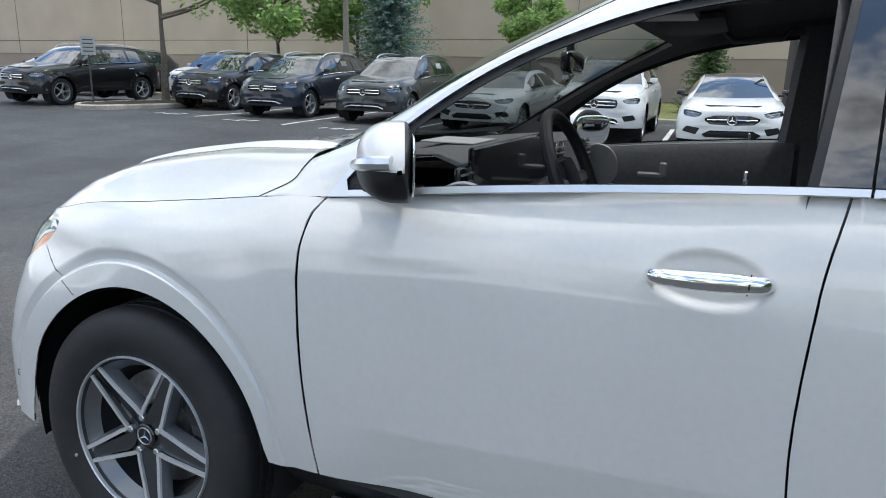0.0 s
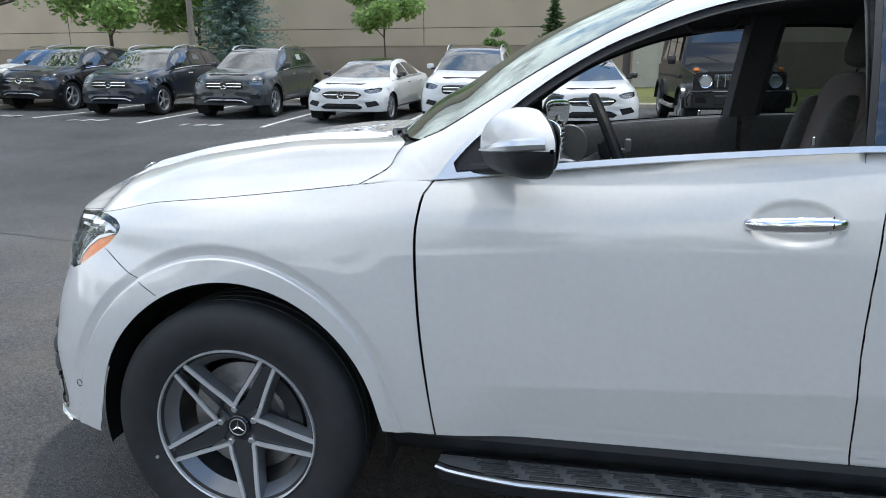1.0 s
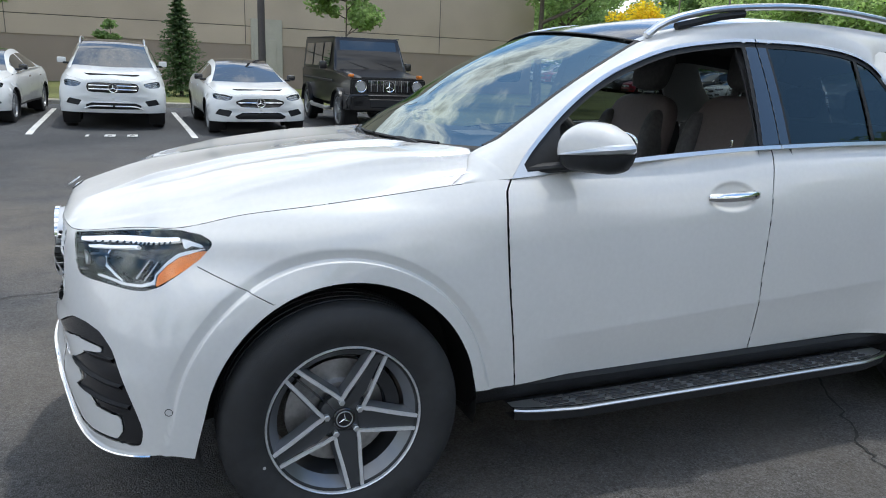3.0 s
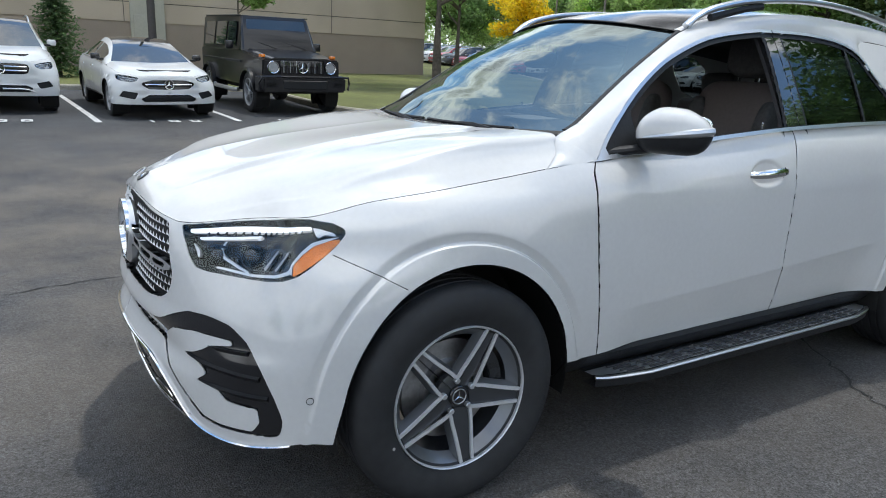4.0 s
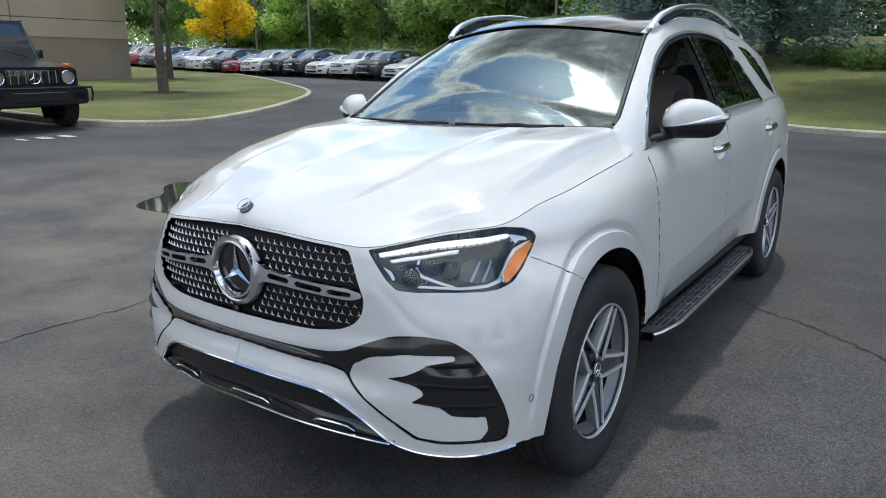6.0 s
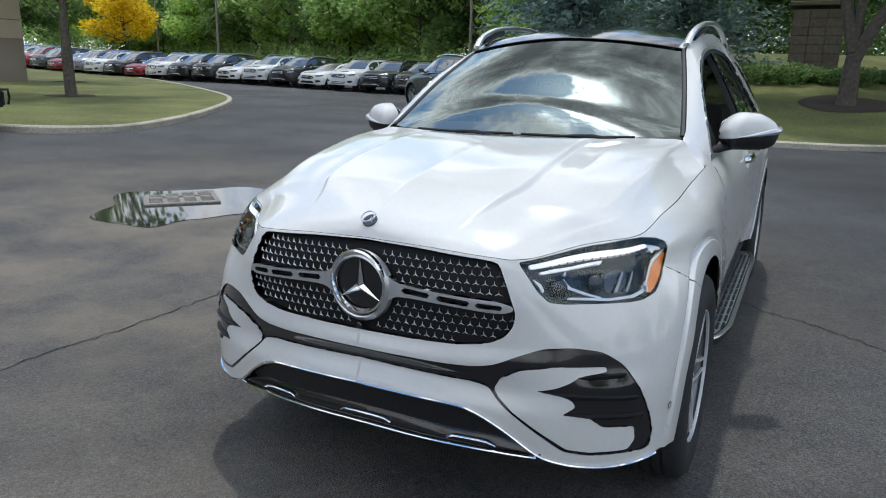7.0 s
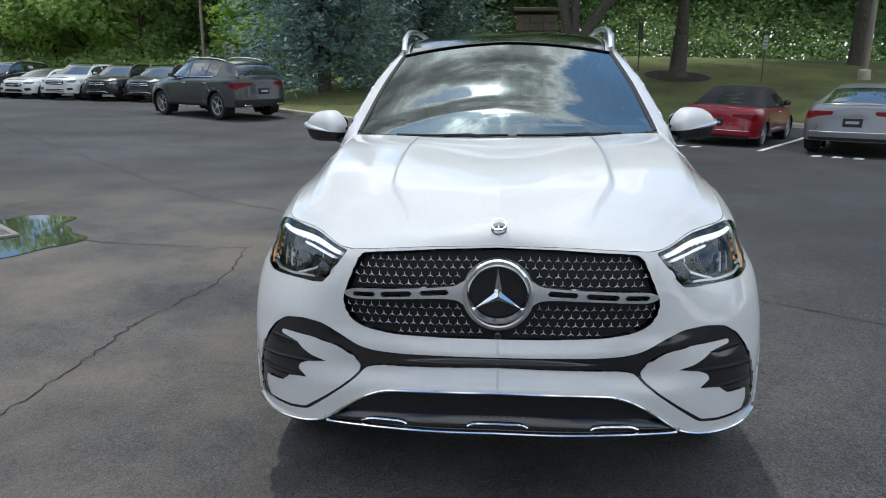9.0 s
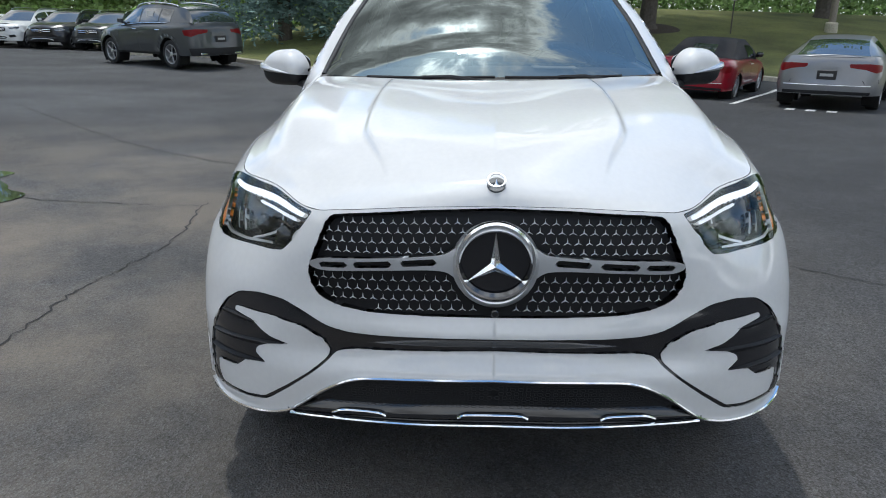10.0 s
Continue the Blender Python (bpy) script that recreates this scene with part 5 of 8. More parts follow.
            if prev:
                for j in range(2):
                    bm.faces.new((prev[j], prev[j + 1], ring[j + 1], ring[j]))
            prev = ring
        part("spoke_flank", bm, flank, w)
    hub = part("hub", lathe([(.085, -h + .075), (.078, -h + .058), (.066, -h + .052), (.040, -h + .050), (.030, -h + .048)], 40), RIM_DARK, w)
    for k in range(5):
        a = math.radians(-46 + 72 * k)
        b = part("lug_bolt", disc(.0105, -h + .060, -h + .034, 6, "y", .002), SATIN, hub)
        b.location = (.056 * math.cos(a), 0, .056 * math.sin(a))
    cap = part("centre_cap", disc(.036, -h + .052, -h + .036, 40, "y", .003), BLACK_GLOSS, hub, "black centre cap with silver star")
    part("cap_ring", lathe([(.0235, -h + .036), (.0245, -h + .0335), (.0265, -h + .0335), (.0275, -h + .036)], 40, "y", True), SATIN, cap)
    st = star_mesh(.0235, .003, .17, "cap_star"); st.materials.append(CHROME)
    o = new("cap_star", st); o.parent = cap; o.matrix_basis = pose(0, -h + .0355, 0, 0, 0, 90)
    part("brake_disc", lathe([(.175, 0), (.175, -.022), (.11, -.022), (.105, -.045), (.05, -.045)], 48), STEEL, w)
    arc = np.radians(np.linspace(-4, 62, 12))
    cal = np.array([[(r * math.cos(t), y, r * math.sin(t)) for t in arc] for r, y in ((.145, -.055), (.150, -.062), (.192, -.062), (.198, -.05), (.198, .0), (.145, .0), (.145, -.055))])
    grid_part("brake_caliper", cal, LAMP_DARK, w)
    v = part("valve", disc(.005, -h + .02, -h + .034, 8), PAPER, w)
    v.location = ((rim_r + .03) * math.cos(math.radians(203)), -.016, (rim_r + .03) * math.sin(math.radians(203)))
    return w


wheel = make_wheel(flank=material("grey_painted_alloy", (.19, .20, .215), .33, metal=.6, coat=.3, grain=.06))
wheel.parent = suv
wheel.matrix_basis = pose(0, -.828, .380)
for x, side, turn in ((2.995, -1, 40), (0, 1, 20), (2.995, 1, 75)):
    copy_thing(wheel, pose(x, side * .828, .380, 0, 0, 0 if side < 0 else 180) @ pose(0, 0, 0, 0, turn, 0))
part("axle", merge(box(2.4, 1.3, .12, (1.5, 0, .36), .04), box(.7, 1.2, .10, (-.35, 0, .42), .04), box(.8, 1.4, .12, (3.4, 0, .44), .04)), DARK_IN, suv)

# ---- the SUV's cabin ----
HEADLINER = material("dark_headliner", (.12, .12, .123), .9, grain=.15, scale=90)
GREY_TRIM = material("satin_grey_trim", (.30, .30, .31), .35, metal=.6, grain=.05)
floor_ = part("cabin_floor", box(2.9, 1.60, .10, (1.95, 0, .47), .03, 1), CABIN, suv)
lin = np.concatenate([(roof * (1, -1, 1))[::-1][:-1], roof])[::2] - (0, 0, .035)
lin[..., 1] *= .985
grid_part("headliner", lin, HEADLINER, suv, up=(0, 0, -1), label="dark fabric headliner")
for side in (-1, 1):
    # inner skins of the pillars and roof sides
    inner = np.array(rows_in) * (1, side, 1)
    grid_part("pillar_trim", inner, HEADLINER, suv)
    # door cards, front and rear, with armrest
    for name, x0, x1 in (("front_door_card", .60, 1.60), ("rear_door_card", 1.62, 2.62)):
        host = made["front_door" if x0 < 1 else "rear_door", side]
        card = []
        for x in np.linspace(x0, x1, 12):
            b = float(belt(x))
            card.append([(x, side * w, z) for w, z in ((.862, b + .004), (.835, b + .002), (.815, b - .03), (.800, b - .16), (.812, b - .26), (.79, .70), (.80, .48))])
        grid_part(name, np.array(card), CABIN, host)
        part("armrest", box(.62, .09, .06, ((x0 + x1) / 2 + .05, side * .775, .88), .025, 2), LEATHER, host)
        part("card_strip", tube([(x0 + .22, side * .797, 1.005), (x1 - .35, side * .797, .99)], .006, 6, 1), SATIN, host)
        if x0 < 1:
            part("speaker_cover", moved(disc(.085, 0, -.012 * side, 28, "y", .004), pose(x0 + .26, side * .803, 1.07)), GREY_TRIM, host)
            part("seat_switch", merge(box(.10, .014, .018, (x0 + .47, side * .796, 1.055), .006, 1), box(.03, .014, .05, (x0 + .52, side * .796, 1.075), .006, 1)), GREY_TRIM, host)
        part("lock_pin", moved(disc(.005, 0, .024, 10, "z", .002), pose(x1 - .17 if x0 < 1 else x1 - .25, side * .842, float(belt(x1)) + .004)), CHROME, host)
# the right front window runs up clear; grab handles
for side in (-1, 1):
    part("grab_handle", tube([(1.30, side * .60, 1.585), (1.34, side * .59, 1.545), (1.50, side * .595, 1.555), (1.54, side * .60, 1.60)], .011, 8), CABIN, suv)
# dashboard
dash = []
for y in np.linspace(-.72, .72, 33):
    k = 1 - (y / .72)**2
    dash.append([(x, y, z) for x, z in ((.60 - .17 * k, 1.150 + .01 * k), (.68 - .04 * k, 1.192), (.76 - .02 * abs(y), 1.196), (.812, 1.175), (.818, 1.10), (.84, 1.04), (.93, .98), (.95, .88), (.93, .78), (.80, .60))])
dashboard = grid_part("dashboard", np.array(dash), CABIN, suv, up=(0, 0, 1), label="black dashboard with a wide dark display")
part("display", box(.016, .74, .135, (.822, -.29, 1.145), .005, 1, None), SCREEN_OFF, dashboard, "long switched-off display panel")
for y in (-.72, .14, .24, .70):
    vent = part("air_vent", box(.02, .085, .10, (.826, y, 1.125), .012, 2), BLACK_GLOSS, dashboard)
    for k in range(5):
        part("vent_slat", box(.006, .075, .004, (.838, y, 1.088 + k * .018)), SATIN, vent)
part("dash_paper", box(.16, .20, .004, (.655, -.30, 1.198), .001, 1), PAPER, dashboard, "white papers lying on the dashboard")
part("centre_console", merge(box(.95, .30, .34, (1.25, 0, .68), .04, 2), box(.50, .26, .10, (1.55, 0, .87), .03, 2)), CABIN, suv)
# steering wheel
m = Matrix.Translation((1.01, -.36, 1.12)) @ Matrix.Rotation(radians(-24), 4, "Y")
ring = [(0, .182 * math.cos(a), .182 * math.sin(a)) for a in np.linspace(0, 2 * math.pi, 37)]
steer = part("steering_wheel", moved(tube(ring, .0165, 10, 1, up=(1, 0, 0)), m), BLACK_MATT, suv, "black leather steering wheel")
part("wheel_hub", moved(box(.05, .15, .13, (-.02, 0, 0), .03, 2), m), BLACK_MATT, steer)
for a in (0, 180, 270):
    bm = box(.018, .13, .034, (-.01, .11, 0), .008, 1)
    part("wheel_spoke", moved(bm, m @ Matrix.Rotation(radians(a), 4, "X")), GREY_TRIM, steer)
part("steering_column", tube([(1.0, -.36, 1.11), (.82, -.36, 1.02)], .04, 10), CABIN, steer)
part("gear_lever", tube([(.97, -.34, 1.10), (.98, -.20, 1.11)], .010, 8), CABIN, steer)
part("column_stalk", tube([(.97, -.38, 1.10), (.98, -.53, 1.11)], .010, 8), SATIN, steer)
# seats
def seat(y, x=1.54):
    t = part("seat", moved(rounded(.27, .26, .085, .45), Matrix.Translation((x, y, .70))), LEATHER, suv, "dark brown leather front seat")
    lean = Matrix.Translation((x + .24, y, .76)) @ Matrix.Rotation(radians(17), 4, "Y")
    part("backrest", moved(rounded(.075, .25, .33, .45), lean @ Matrix.Translation((0, 0, .30))), LEATHER_BROWN, t)
    for s in (-1, 1):
        part("side_bolster", moved(rounded(.08, .045, .25, .6), lean @ Matrix.Translation((-.05, s * .21, .28))), LEATHER, t)
        part("headrest_post", moved(disc(.007, .56, .70, 10, "z"), lean @ Matrix.Translation((0, s * .055, 0))), CHROME, t)
    part("headrest", moved(rounded(.052, .135, .10, .5), lean @ Matrix.Translation((-.02, 0, .755))), LEATHER, t)
    return t


for y in (-.37, .37):
    seat(y)
bench = part("rear_bench", box(.50, 1.30, .17, (2.35, 0, .68), .06, 3), LEATHER, suv)
part("bench_back", box(.15, 1.30, .56, (2.66, 0, .98), .06, 3, Matrix.Rotation(radians(14), 4, "Y")) if False else moved(box(.15, 1.30, .56, (0, 0, 0), .06, 3), Matrix.Translation((2.66, 0, .98)) @ Matrix.Rotation(radians(14), 4, "Y")), LEATHER_BROWN, bench)
for y in (-.4, .0, .4):
    part("rear_headrest", moved(rounded(.045, .12, .08, .5), Matrix.Translation((2.76, y, 1.34))), LEATHER, bench)
part("inside_mirror", moved(rounded(.018, .115, .036, .5), Matrix.Translation((.905, 0, 1.43))), BLACK_GLOSS, suv, "black interior mirror on the windscreen")
part("mirror_stem", tube([(.90, 0, 1.445), (.89, 0, 1.515)], .012, 8), BLACK_MATT, suv)
part("roof_console", box(.26, .20, .03, (1.12, 0, 1.575), .012, 2), GREY_TRIM, suv)
for side in (-1, 1):
    part("sun_visor", moved(box(.20, .44, .018, (0, 0, 0), .008, 2), Matrix.Translation((1.22, side * .33, 1.572)) @ Matrix.Rotation(radians(-6), 4, "Y")), HEADLINER, suv)

# inner covers of the middle posts
for side in (-1, 1):
    cover_ = []
    for z in np.linspace(1.16, 1.60, 8):
        c = float(bx(z))
        cover_.append([(x, side * (float(house(x, z)[1]) - d), z) for x, d in ((c - .10, .014), (c - .075, .05), (c + .04, .05), (c + .07, .014))])
    grid_part("post_trim", np.array(cover_), HEADLINER, suv)

# the doors and glass house sit a little further back and higher than drawn
back_by = pchip([-1.2, .46, .545, .8, 1.3, 1.6, 2.0, 2.5, 4.5], [0, 0, .040, .055, .080, .078, .05, 0, 0])
lift_by = pchip([0, 1.04, 1.11, 1.2, 1.4, 1.6, 1.8], [0, 0, .014, .026, .030, .034, .034])
crown_by = lambda y: .0167 * np.clip(1 - np.abs(y) / .89, 0, 1)      # a slight crown across the width
for o in suv.children_recursive:
    if o.parent in (suv, grille) and o.matrix_basis != Matrix.Identity(4) and not o.name.startswith("wheel"):
        o.location.z += float(crown_by(o.location.y))
done_meshes = set()
for o in suv.children_recursive:
    if o.type != "MESH" or o in AS_BUILT or o.data.name in done_meshes or o.matrix_basis != Matrix.Identity(4):
        continue
    host = o.parent
    while host is not None and not host.name.startswith("wheel"):
        host = host.parent
    if host is not None:
        continue
    done_meshes.add(o.data.name)
    q = np.empty(len(o.data.vertices) * 3)
    o.data.vertices.foreach_get("co", q)
    q = q.reshape(-1, 3)
    q[:, 2] += lift_by(q[:, 2])
    q[:, 0] += back_by(q[:, 0])
    q[:, 2] += crown_by(q[:, 1])
    o.data.vertices.foreach_set("co", q.ravel())
    o.data.update()
CUPS.clear()

# ---- the place: car park, kerbs, lawns, building ----
def asphalt_material():
    """Worn tarmac: pale and dark patches, stone grain, damp stains."""
    m = bpy.data.materials.new("asphalt")
    m.use_nodes = True
    n, l = m.node_tree.nodes, m.node_tree.links
    p = n["Principled BSDF"]
    co = n.new("ShaderNodeTexCoord")

    def noise_at(scale, detail, rough=.55):
        t = n.new("ShaderNodeTexNoise")
        t.inputs["Scale"].default_value, t.inputs["Detail"].default_value, t.inputs["Roughness"].default_value = scale, detail, rough
        l.new(co.outputs["Object"], t.inputs["Vector"])
        return t.outputs["Fac"]

    def span(fac, a, b, lo, hi):
        r = n.new("ShaderNodeMapRange")
        for i, v in enumerate((a, b, lo, hi)):
            r.inputs[i + 1].default_value = v
        l.new(fac, r.inputs["Value"])
        return r.outputs["Result"]

    def times(a, b):
        q = n.new("ShaderNodeMath"); q.operation = "MULTIPLY"
        l.new(a, q.inputs[0]); l.new(b, q.inputs[1])
        return q.outputs[0]
    value = times(span(noise_at(.22, 5), .35, .65, .78, 1.24), span(noise_at(1.6, 6), .3, .7, .78, 1.24))
    value = times(value, span(noise_at(11, 5, .65), .3, .7, .86, 1.15))
    value = times(value, span(noise_at(230, 3), .32, .68, .55, 1.45))
    value = times(value, span(noise_at(38, 4, .7), .3, .7, .84, 1.17))
    stones = n.new("ShaderNodeTexVoronoi"); stones.inputs["Scale"].default_value = 135
    l.new(co.outputs["Object"], stones.inputs["Vector"])
    value = times(value, span(stones.outputs["Distance"], 0, .6, 1.25, .8))
    # single stones, pale or dark, and a tone that darkens towards -y
    hue = n.new("ShaderNodeSeparateColor"); l.new(stones.outputs["Color"], hue.inputs[0])
    value = times(value, span(hue.outputs[0], 0, 1, .50, 1.55))
    pits = span(noise_at(75, 4, .65), .56, .63, 1.0, .40)
    value = times(value, pits)
    axes = n.new("ShaderNodeSeparateXYZ"); l.new(co.outputs["Object"], axes.inputs[0])
    edge_ = n.new("ShaderNodeMath"); edge_.operation = "MULTIPLY_ADD"; edge_.inputs[1].default_value = 3.0
    l.new(noise_at(.5, 4), edge_.inputs[0]); l.new(axes.outputs["Y"], edge_.inputs[2])
    value = times(value, span(edge_.outputs[0], -1.0, 2.8, .62, .96))
    col = n.new("ShaderNodeVectorMath"); col.operation = "SCALE"
    col.inputs[0].default_value = (.078, .0795, .083)
    l.new(value, col.inputs["Scale"])
    # dusty silt left round the drain by drying water
    off = n.new("ShaderNodeVectorMath"); off.operation = "SUBTRACT"; off.inputs[1].default_value = (1.4, 3.9, 0)
    l.new(co.outputs["Object"], off.inputs[0])
    far_ = n.new("ShaderNodeVectorMath"); far_.operation = "LENGTH"; l.new(off.outputs[0], far_.inputs[0])
    silt = times(span(far_.outputs["Value"], 1.0, 6.8, 1, 0), span(noise_at(.7, 7, .62), .38, .60, .1, 1))
    dust = n.new("ShaderNodeMixRGB"); dust.inputs[2].default_value = (.205, .176, .142, 1)
    l.new(times(silt, span(noise_at(60, 4), .3, .7, .6, 1.0)), dust.inputs[0]); l.new(col.outputs[0], dust.inputs[1])
    l.new(dust.outputs[0], p.inputs["Base Color"])
    l.new(span(noise_at(.8, 5), .35, .65, .72, .92), p.inputs["Roughness"])
    p.inputs["Specular IOR Level"].default_value = .35
    b = n.new("ShaderNodeBump"); b.inputs["Strength"].default_value, b.inputs["Distance"].default_value = .8, .006
    l.new(stones.outputs["Distance"], b.inputs["Height"])
    l.new(b.outputs["Normal"], p.inputs["Normal"])
    return m


ASPHALT = asphalt_material()
LINE_PAINT = material("worn_line_paint", (.62, .62, .60), .7, grain=.25, scale=18, blotch=.2, blotch_scale=3)
CONCRETE = material("kerb_concrete", (.42, .385, .31), .85, grain=.2, scale=25, blotch=.2, blotch_scale=2, bump=.3, bump_scale=150)
GRASS = material("lawn", (.118, .128, .036), .9, grain=.4, scale=16, blotch=.35, blotch_scale=.5, bump=.8, bump_scale=60)
BLADES = material("grass_blades", (.15, .20, .045), .8, vary=0, grain=.4, scale=3)
MULCH = material("bark_mulch", (.045, .030, .022), .95, grain=.5, scale=40, bump=.8, bump_scale=60)
WALL_DARK = material("brown_wall_panel", (.32, .255, .205), .85, grain=.12, scale=30, blotch=.10, blotch_scale=.6, bump=.2, bump_scale=90)
WALL_TAN = material("tan_wall_panel", (.50, .41, .32), .85, grain=.10, scale=30, blotch=.10, blotch_scale=.5, bump=.2, bump_scale=90)
WALL_JOINT = material("wall_joint", (.12, .11, .10), .9, grain=.1)
BEIGE = material("beige_door_paint", (.46, .43, .36), .6, grain=.06, blotch=.05)
CRACK = material("tar_crack", (.026, .026, .026), .9, grain=.3)
WATER = material("puddle_water", (.028, .028, .027), .03, spec=.6, grain=.3, scale=2)
IRON = material("cast_iron", (.24, .225, .20), .7, metal=.1, grain=.3, scale=30, bump=.3, bump_scale=120)


fall = pchip([-40, -9, -3, -.87, .87, 3, 4.8, 8, 11, 40], [.05, .05, .036, 0, -.033, -.070, -.085, -.03, 0, 0])


def lie(x, y):
    """Height of the ground: a shallow bowl that rises away from the drain."""
    d = np.maximum(0, np.asarray(x, float) * .6 + np.asarray(y, float) * .8 - 4)
    x, y = np.asarray(x, float), np.asarray(y, float)
    row = smooth(5, 12, y) * (.07 * smooth(10, 3, x) + .024 * np.clip(-x, 0, 26))
    dip = fall(y) * smooth(-16, -7, x) * smooth(17, 10, x)
    return row + dip + .5 * (1 - np.exp(-d / 18)) + .08 * smooth(16, 34, d) + 2.25 * smooth(15, 38, x) * smooth(13, 4, y) + .65 * smooth(34, 62, y) * smooth(16, 26, x) - .12 * smooth(19, 25, x) * smooth(30, 18, y) * smooth(9, 14, y)


def at_ground(x, y, up=0.0):
    return Vector((x, y, float(lie(x, y)) + up))


xs = np.r_[-900, -500, -250, -120, np.linspace(-60, 100, 161), 150, 300, 600, 900]
ys = np.r_[-900, -500, -250, -120, np.linspace(-60, 110, 171), 150, 300, 600, 900]
gx, gy = np.meshgrid(xs, ys, indexing="ij")
ground = grid_part("ground", np.stack([gx, gy, lie(gx, gy)], -1), ASPHALT, None, up=(0, 0, 1))
tagged(ground, "worn dark grey asphalt of a car park", "ground", kind="structure")


def patch_on_ground(name, outline, mat, up, label, category, kind="structure", step=.8, parent=None, swell=0.0):
    """A flat patch with a 2D outline that follows the ground, up metres above it."""
    poly = [tuple(map(float, p)) for p in outline]
    p = np.array(poly)
    inner = [(a, b) for a in np.arange(p[:, 0].min(), p[:, 0].max(), step) for b in np.arange(p[:, 1].min(), p[:, 1].max(), step)]

    def lab(a, b):
        out = np.full(len(a), "", dtype="<U2")
        out[inside(poly, a, b)] = "a"
        return out
    v, f, labels = sheet([dense(poly, step, True)], inner, lab)
    f = f[labels == "a"]
    used, back = np.unique(f, return_inverse=True)
    uv = v[used]
    z = lie(uv[:, 0], uv[:, 1]) + up
    f = back.reshape(f.shape)
    a, b, c = (uv[f[:, i]] for i in range(3))
    turn = np.cross(b - a, c - a) < 0
    f[turn] = f[turn][:, ::-1]
    ob = solid(name, np.c_[uv, z], f, mat, parent)
    return tagged(ob, label, category, kind=kind)


def kerb(points, label="pale concrete kerb round the lawn", closed=False, h=.13, w=.16):
    """A kerb of cast lengths along a line on the ground, with a rounded top."""
    q = spline(points, 10, closed)
    if closed:
        q = np.concatenate([q, q[:1]])
    d = np.r_[0, np.cumsum(np.linalg.norm(np.diff(q, axis=0), axis=1))]
    n = max(8, int(d[-1] / .35))
    q = np.stack([np.interp(np.linspace(0, d[-1], n), d, q[:, k]) for k in (0, 1)], 1)
    t = np.gradient(q, axis=0); t /= np.linalg.norm(t, axis=1)[:, None]
    nrm = np.stack([-t[:, 1], t[:, 0]], 1)
    rows = []
    for off, up in ((-w / 2, -.05), (-w / 2, h - .03), (-w / 2 + .03, h), (w / 2 - .03, h), (w / 2, h - .02), (w / 2, -.05)):
        c = q + nrm * off
        rows.append(np.c_[c, lie(q[:, 0], q[:, 1]) + up])
    ob = grid_part("kerb", np.array(rows), CONCRETE, None, up=(0, 0, 1))
    return tagged(ob, label, "kerb", kind="structure")


ISLAND = [(-40, 18.6), (-8, 18.1), (0, 18.0), (2.5, 17.9), (4.3, 17.5), (4.85, 16.6), (4.82, 14.4), (4.8, 12.6), (4.92, 11.5), (5.5, 10.68), (6.55, 10.36), (8.3, 11.1), (10.5, 12.4), (13.2, 14.3), (15.3, 16.15), (17.0, 18.2), (19.0, 21.2), (23.0, 27.4), (34, 46)]
island = spline(ISLAND, 8)
patch_on_ground("lawn_by_building", [tuple(p) for p in island] + [(30, 60), (-40, 60)], GRASS, .115, "mown green lawn between car park and building", "lawn")
kerb(ISLAND)
LAWN_R = [(34, 21), (26, 14.4), (20, 8.6), (18.2, 6.7), (17.0, 5.0), (15.2, 2.6), (13.95, .8), (13.6, -.6), (13.9, -1.9), (14.5, -2.75), (15.5, -3.5), (17.0, -4.35), (18.3, -5.2), (18.75, -6.1), (18.4, -7.6), (16.5, -10.9), (9, -23.4)]
lawn_r = spline(LAWN_R, 8)
patch_on_ground("lawn_under_trees", [tuple(p) for p in lawn_r] + [(14, -60), (80, -60), (100, 40), (60, 60)], GRASS, .115, "shaded lawn under tall trees", "lawn", step=1.2)
kerb(LAWN_R, "weathered concrete kerb beside the shaded lawn")
patch_on_ground("lawn_behind_cars", [(35, 12), (35.3, 21), (35.6, 40), (36, 64), (50, 100), (140, 100), (140, 12)], GRASS, .11, "sunlit grass strip behind the parked cars", "lawn", step=2.5)
# small planted island between parked cars
SMALL = [(-15.3, 12.2), (-15.0, 11.3), (-14.3, 11.2), (-13.9, 12.2), (-13.8, 14.5), (-13.9, 16.5), (-15.0, 16.6), (-15.3, 14.5)]
small = spline(SMALL, 6, True)
patch_on_ground("planted_island", [tuple(p) for p in small], MULCH, .125, "small mulched island with dry grass", "island", step=.4)
kerb(SMALL, "pale concrete kerb of a small island", True)

# parking lines and stall numbers (as plain bars)
near_y = lambda x: 10.5 - .093 * x


def ground_strip(name, x0, y0, x1, y1, width, mat, up=.006, label="", category="", kind="structure", parent=None):
    d = np.array((x1 - x0, y1 - y0)); L = np.linalg.norm(d); d /= L
    n = np.array((-d[1], d[0])) * width / 2
    k = max(2, int(L / .5) + 1)
    rows = []
    for s in (-1, 1):
        c = np.array((x0, y0)) + np.linspace(0, L, k)[:, None] * d + s * n
        rows.append(np.c_[c, lie(c[:, 0], c[:, 1]) + up])
    ob = grid_part(name, np.array(rows), mat, parent, up=(0, 0, 1))
    return tagged(ob, label, category, kind=kind) if label else ob


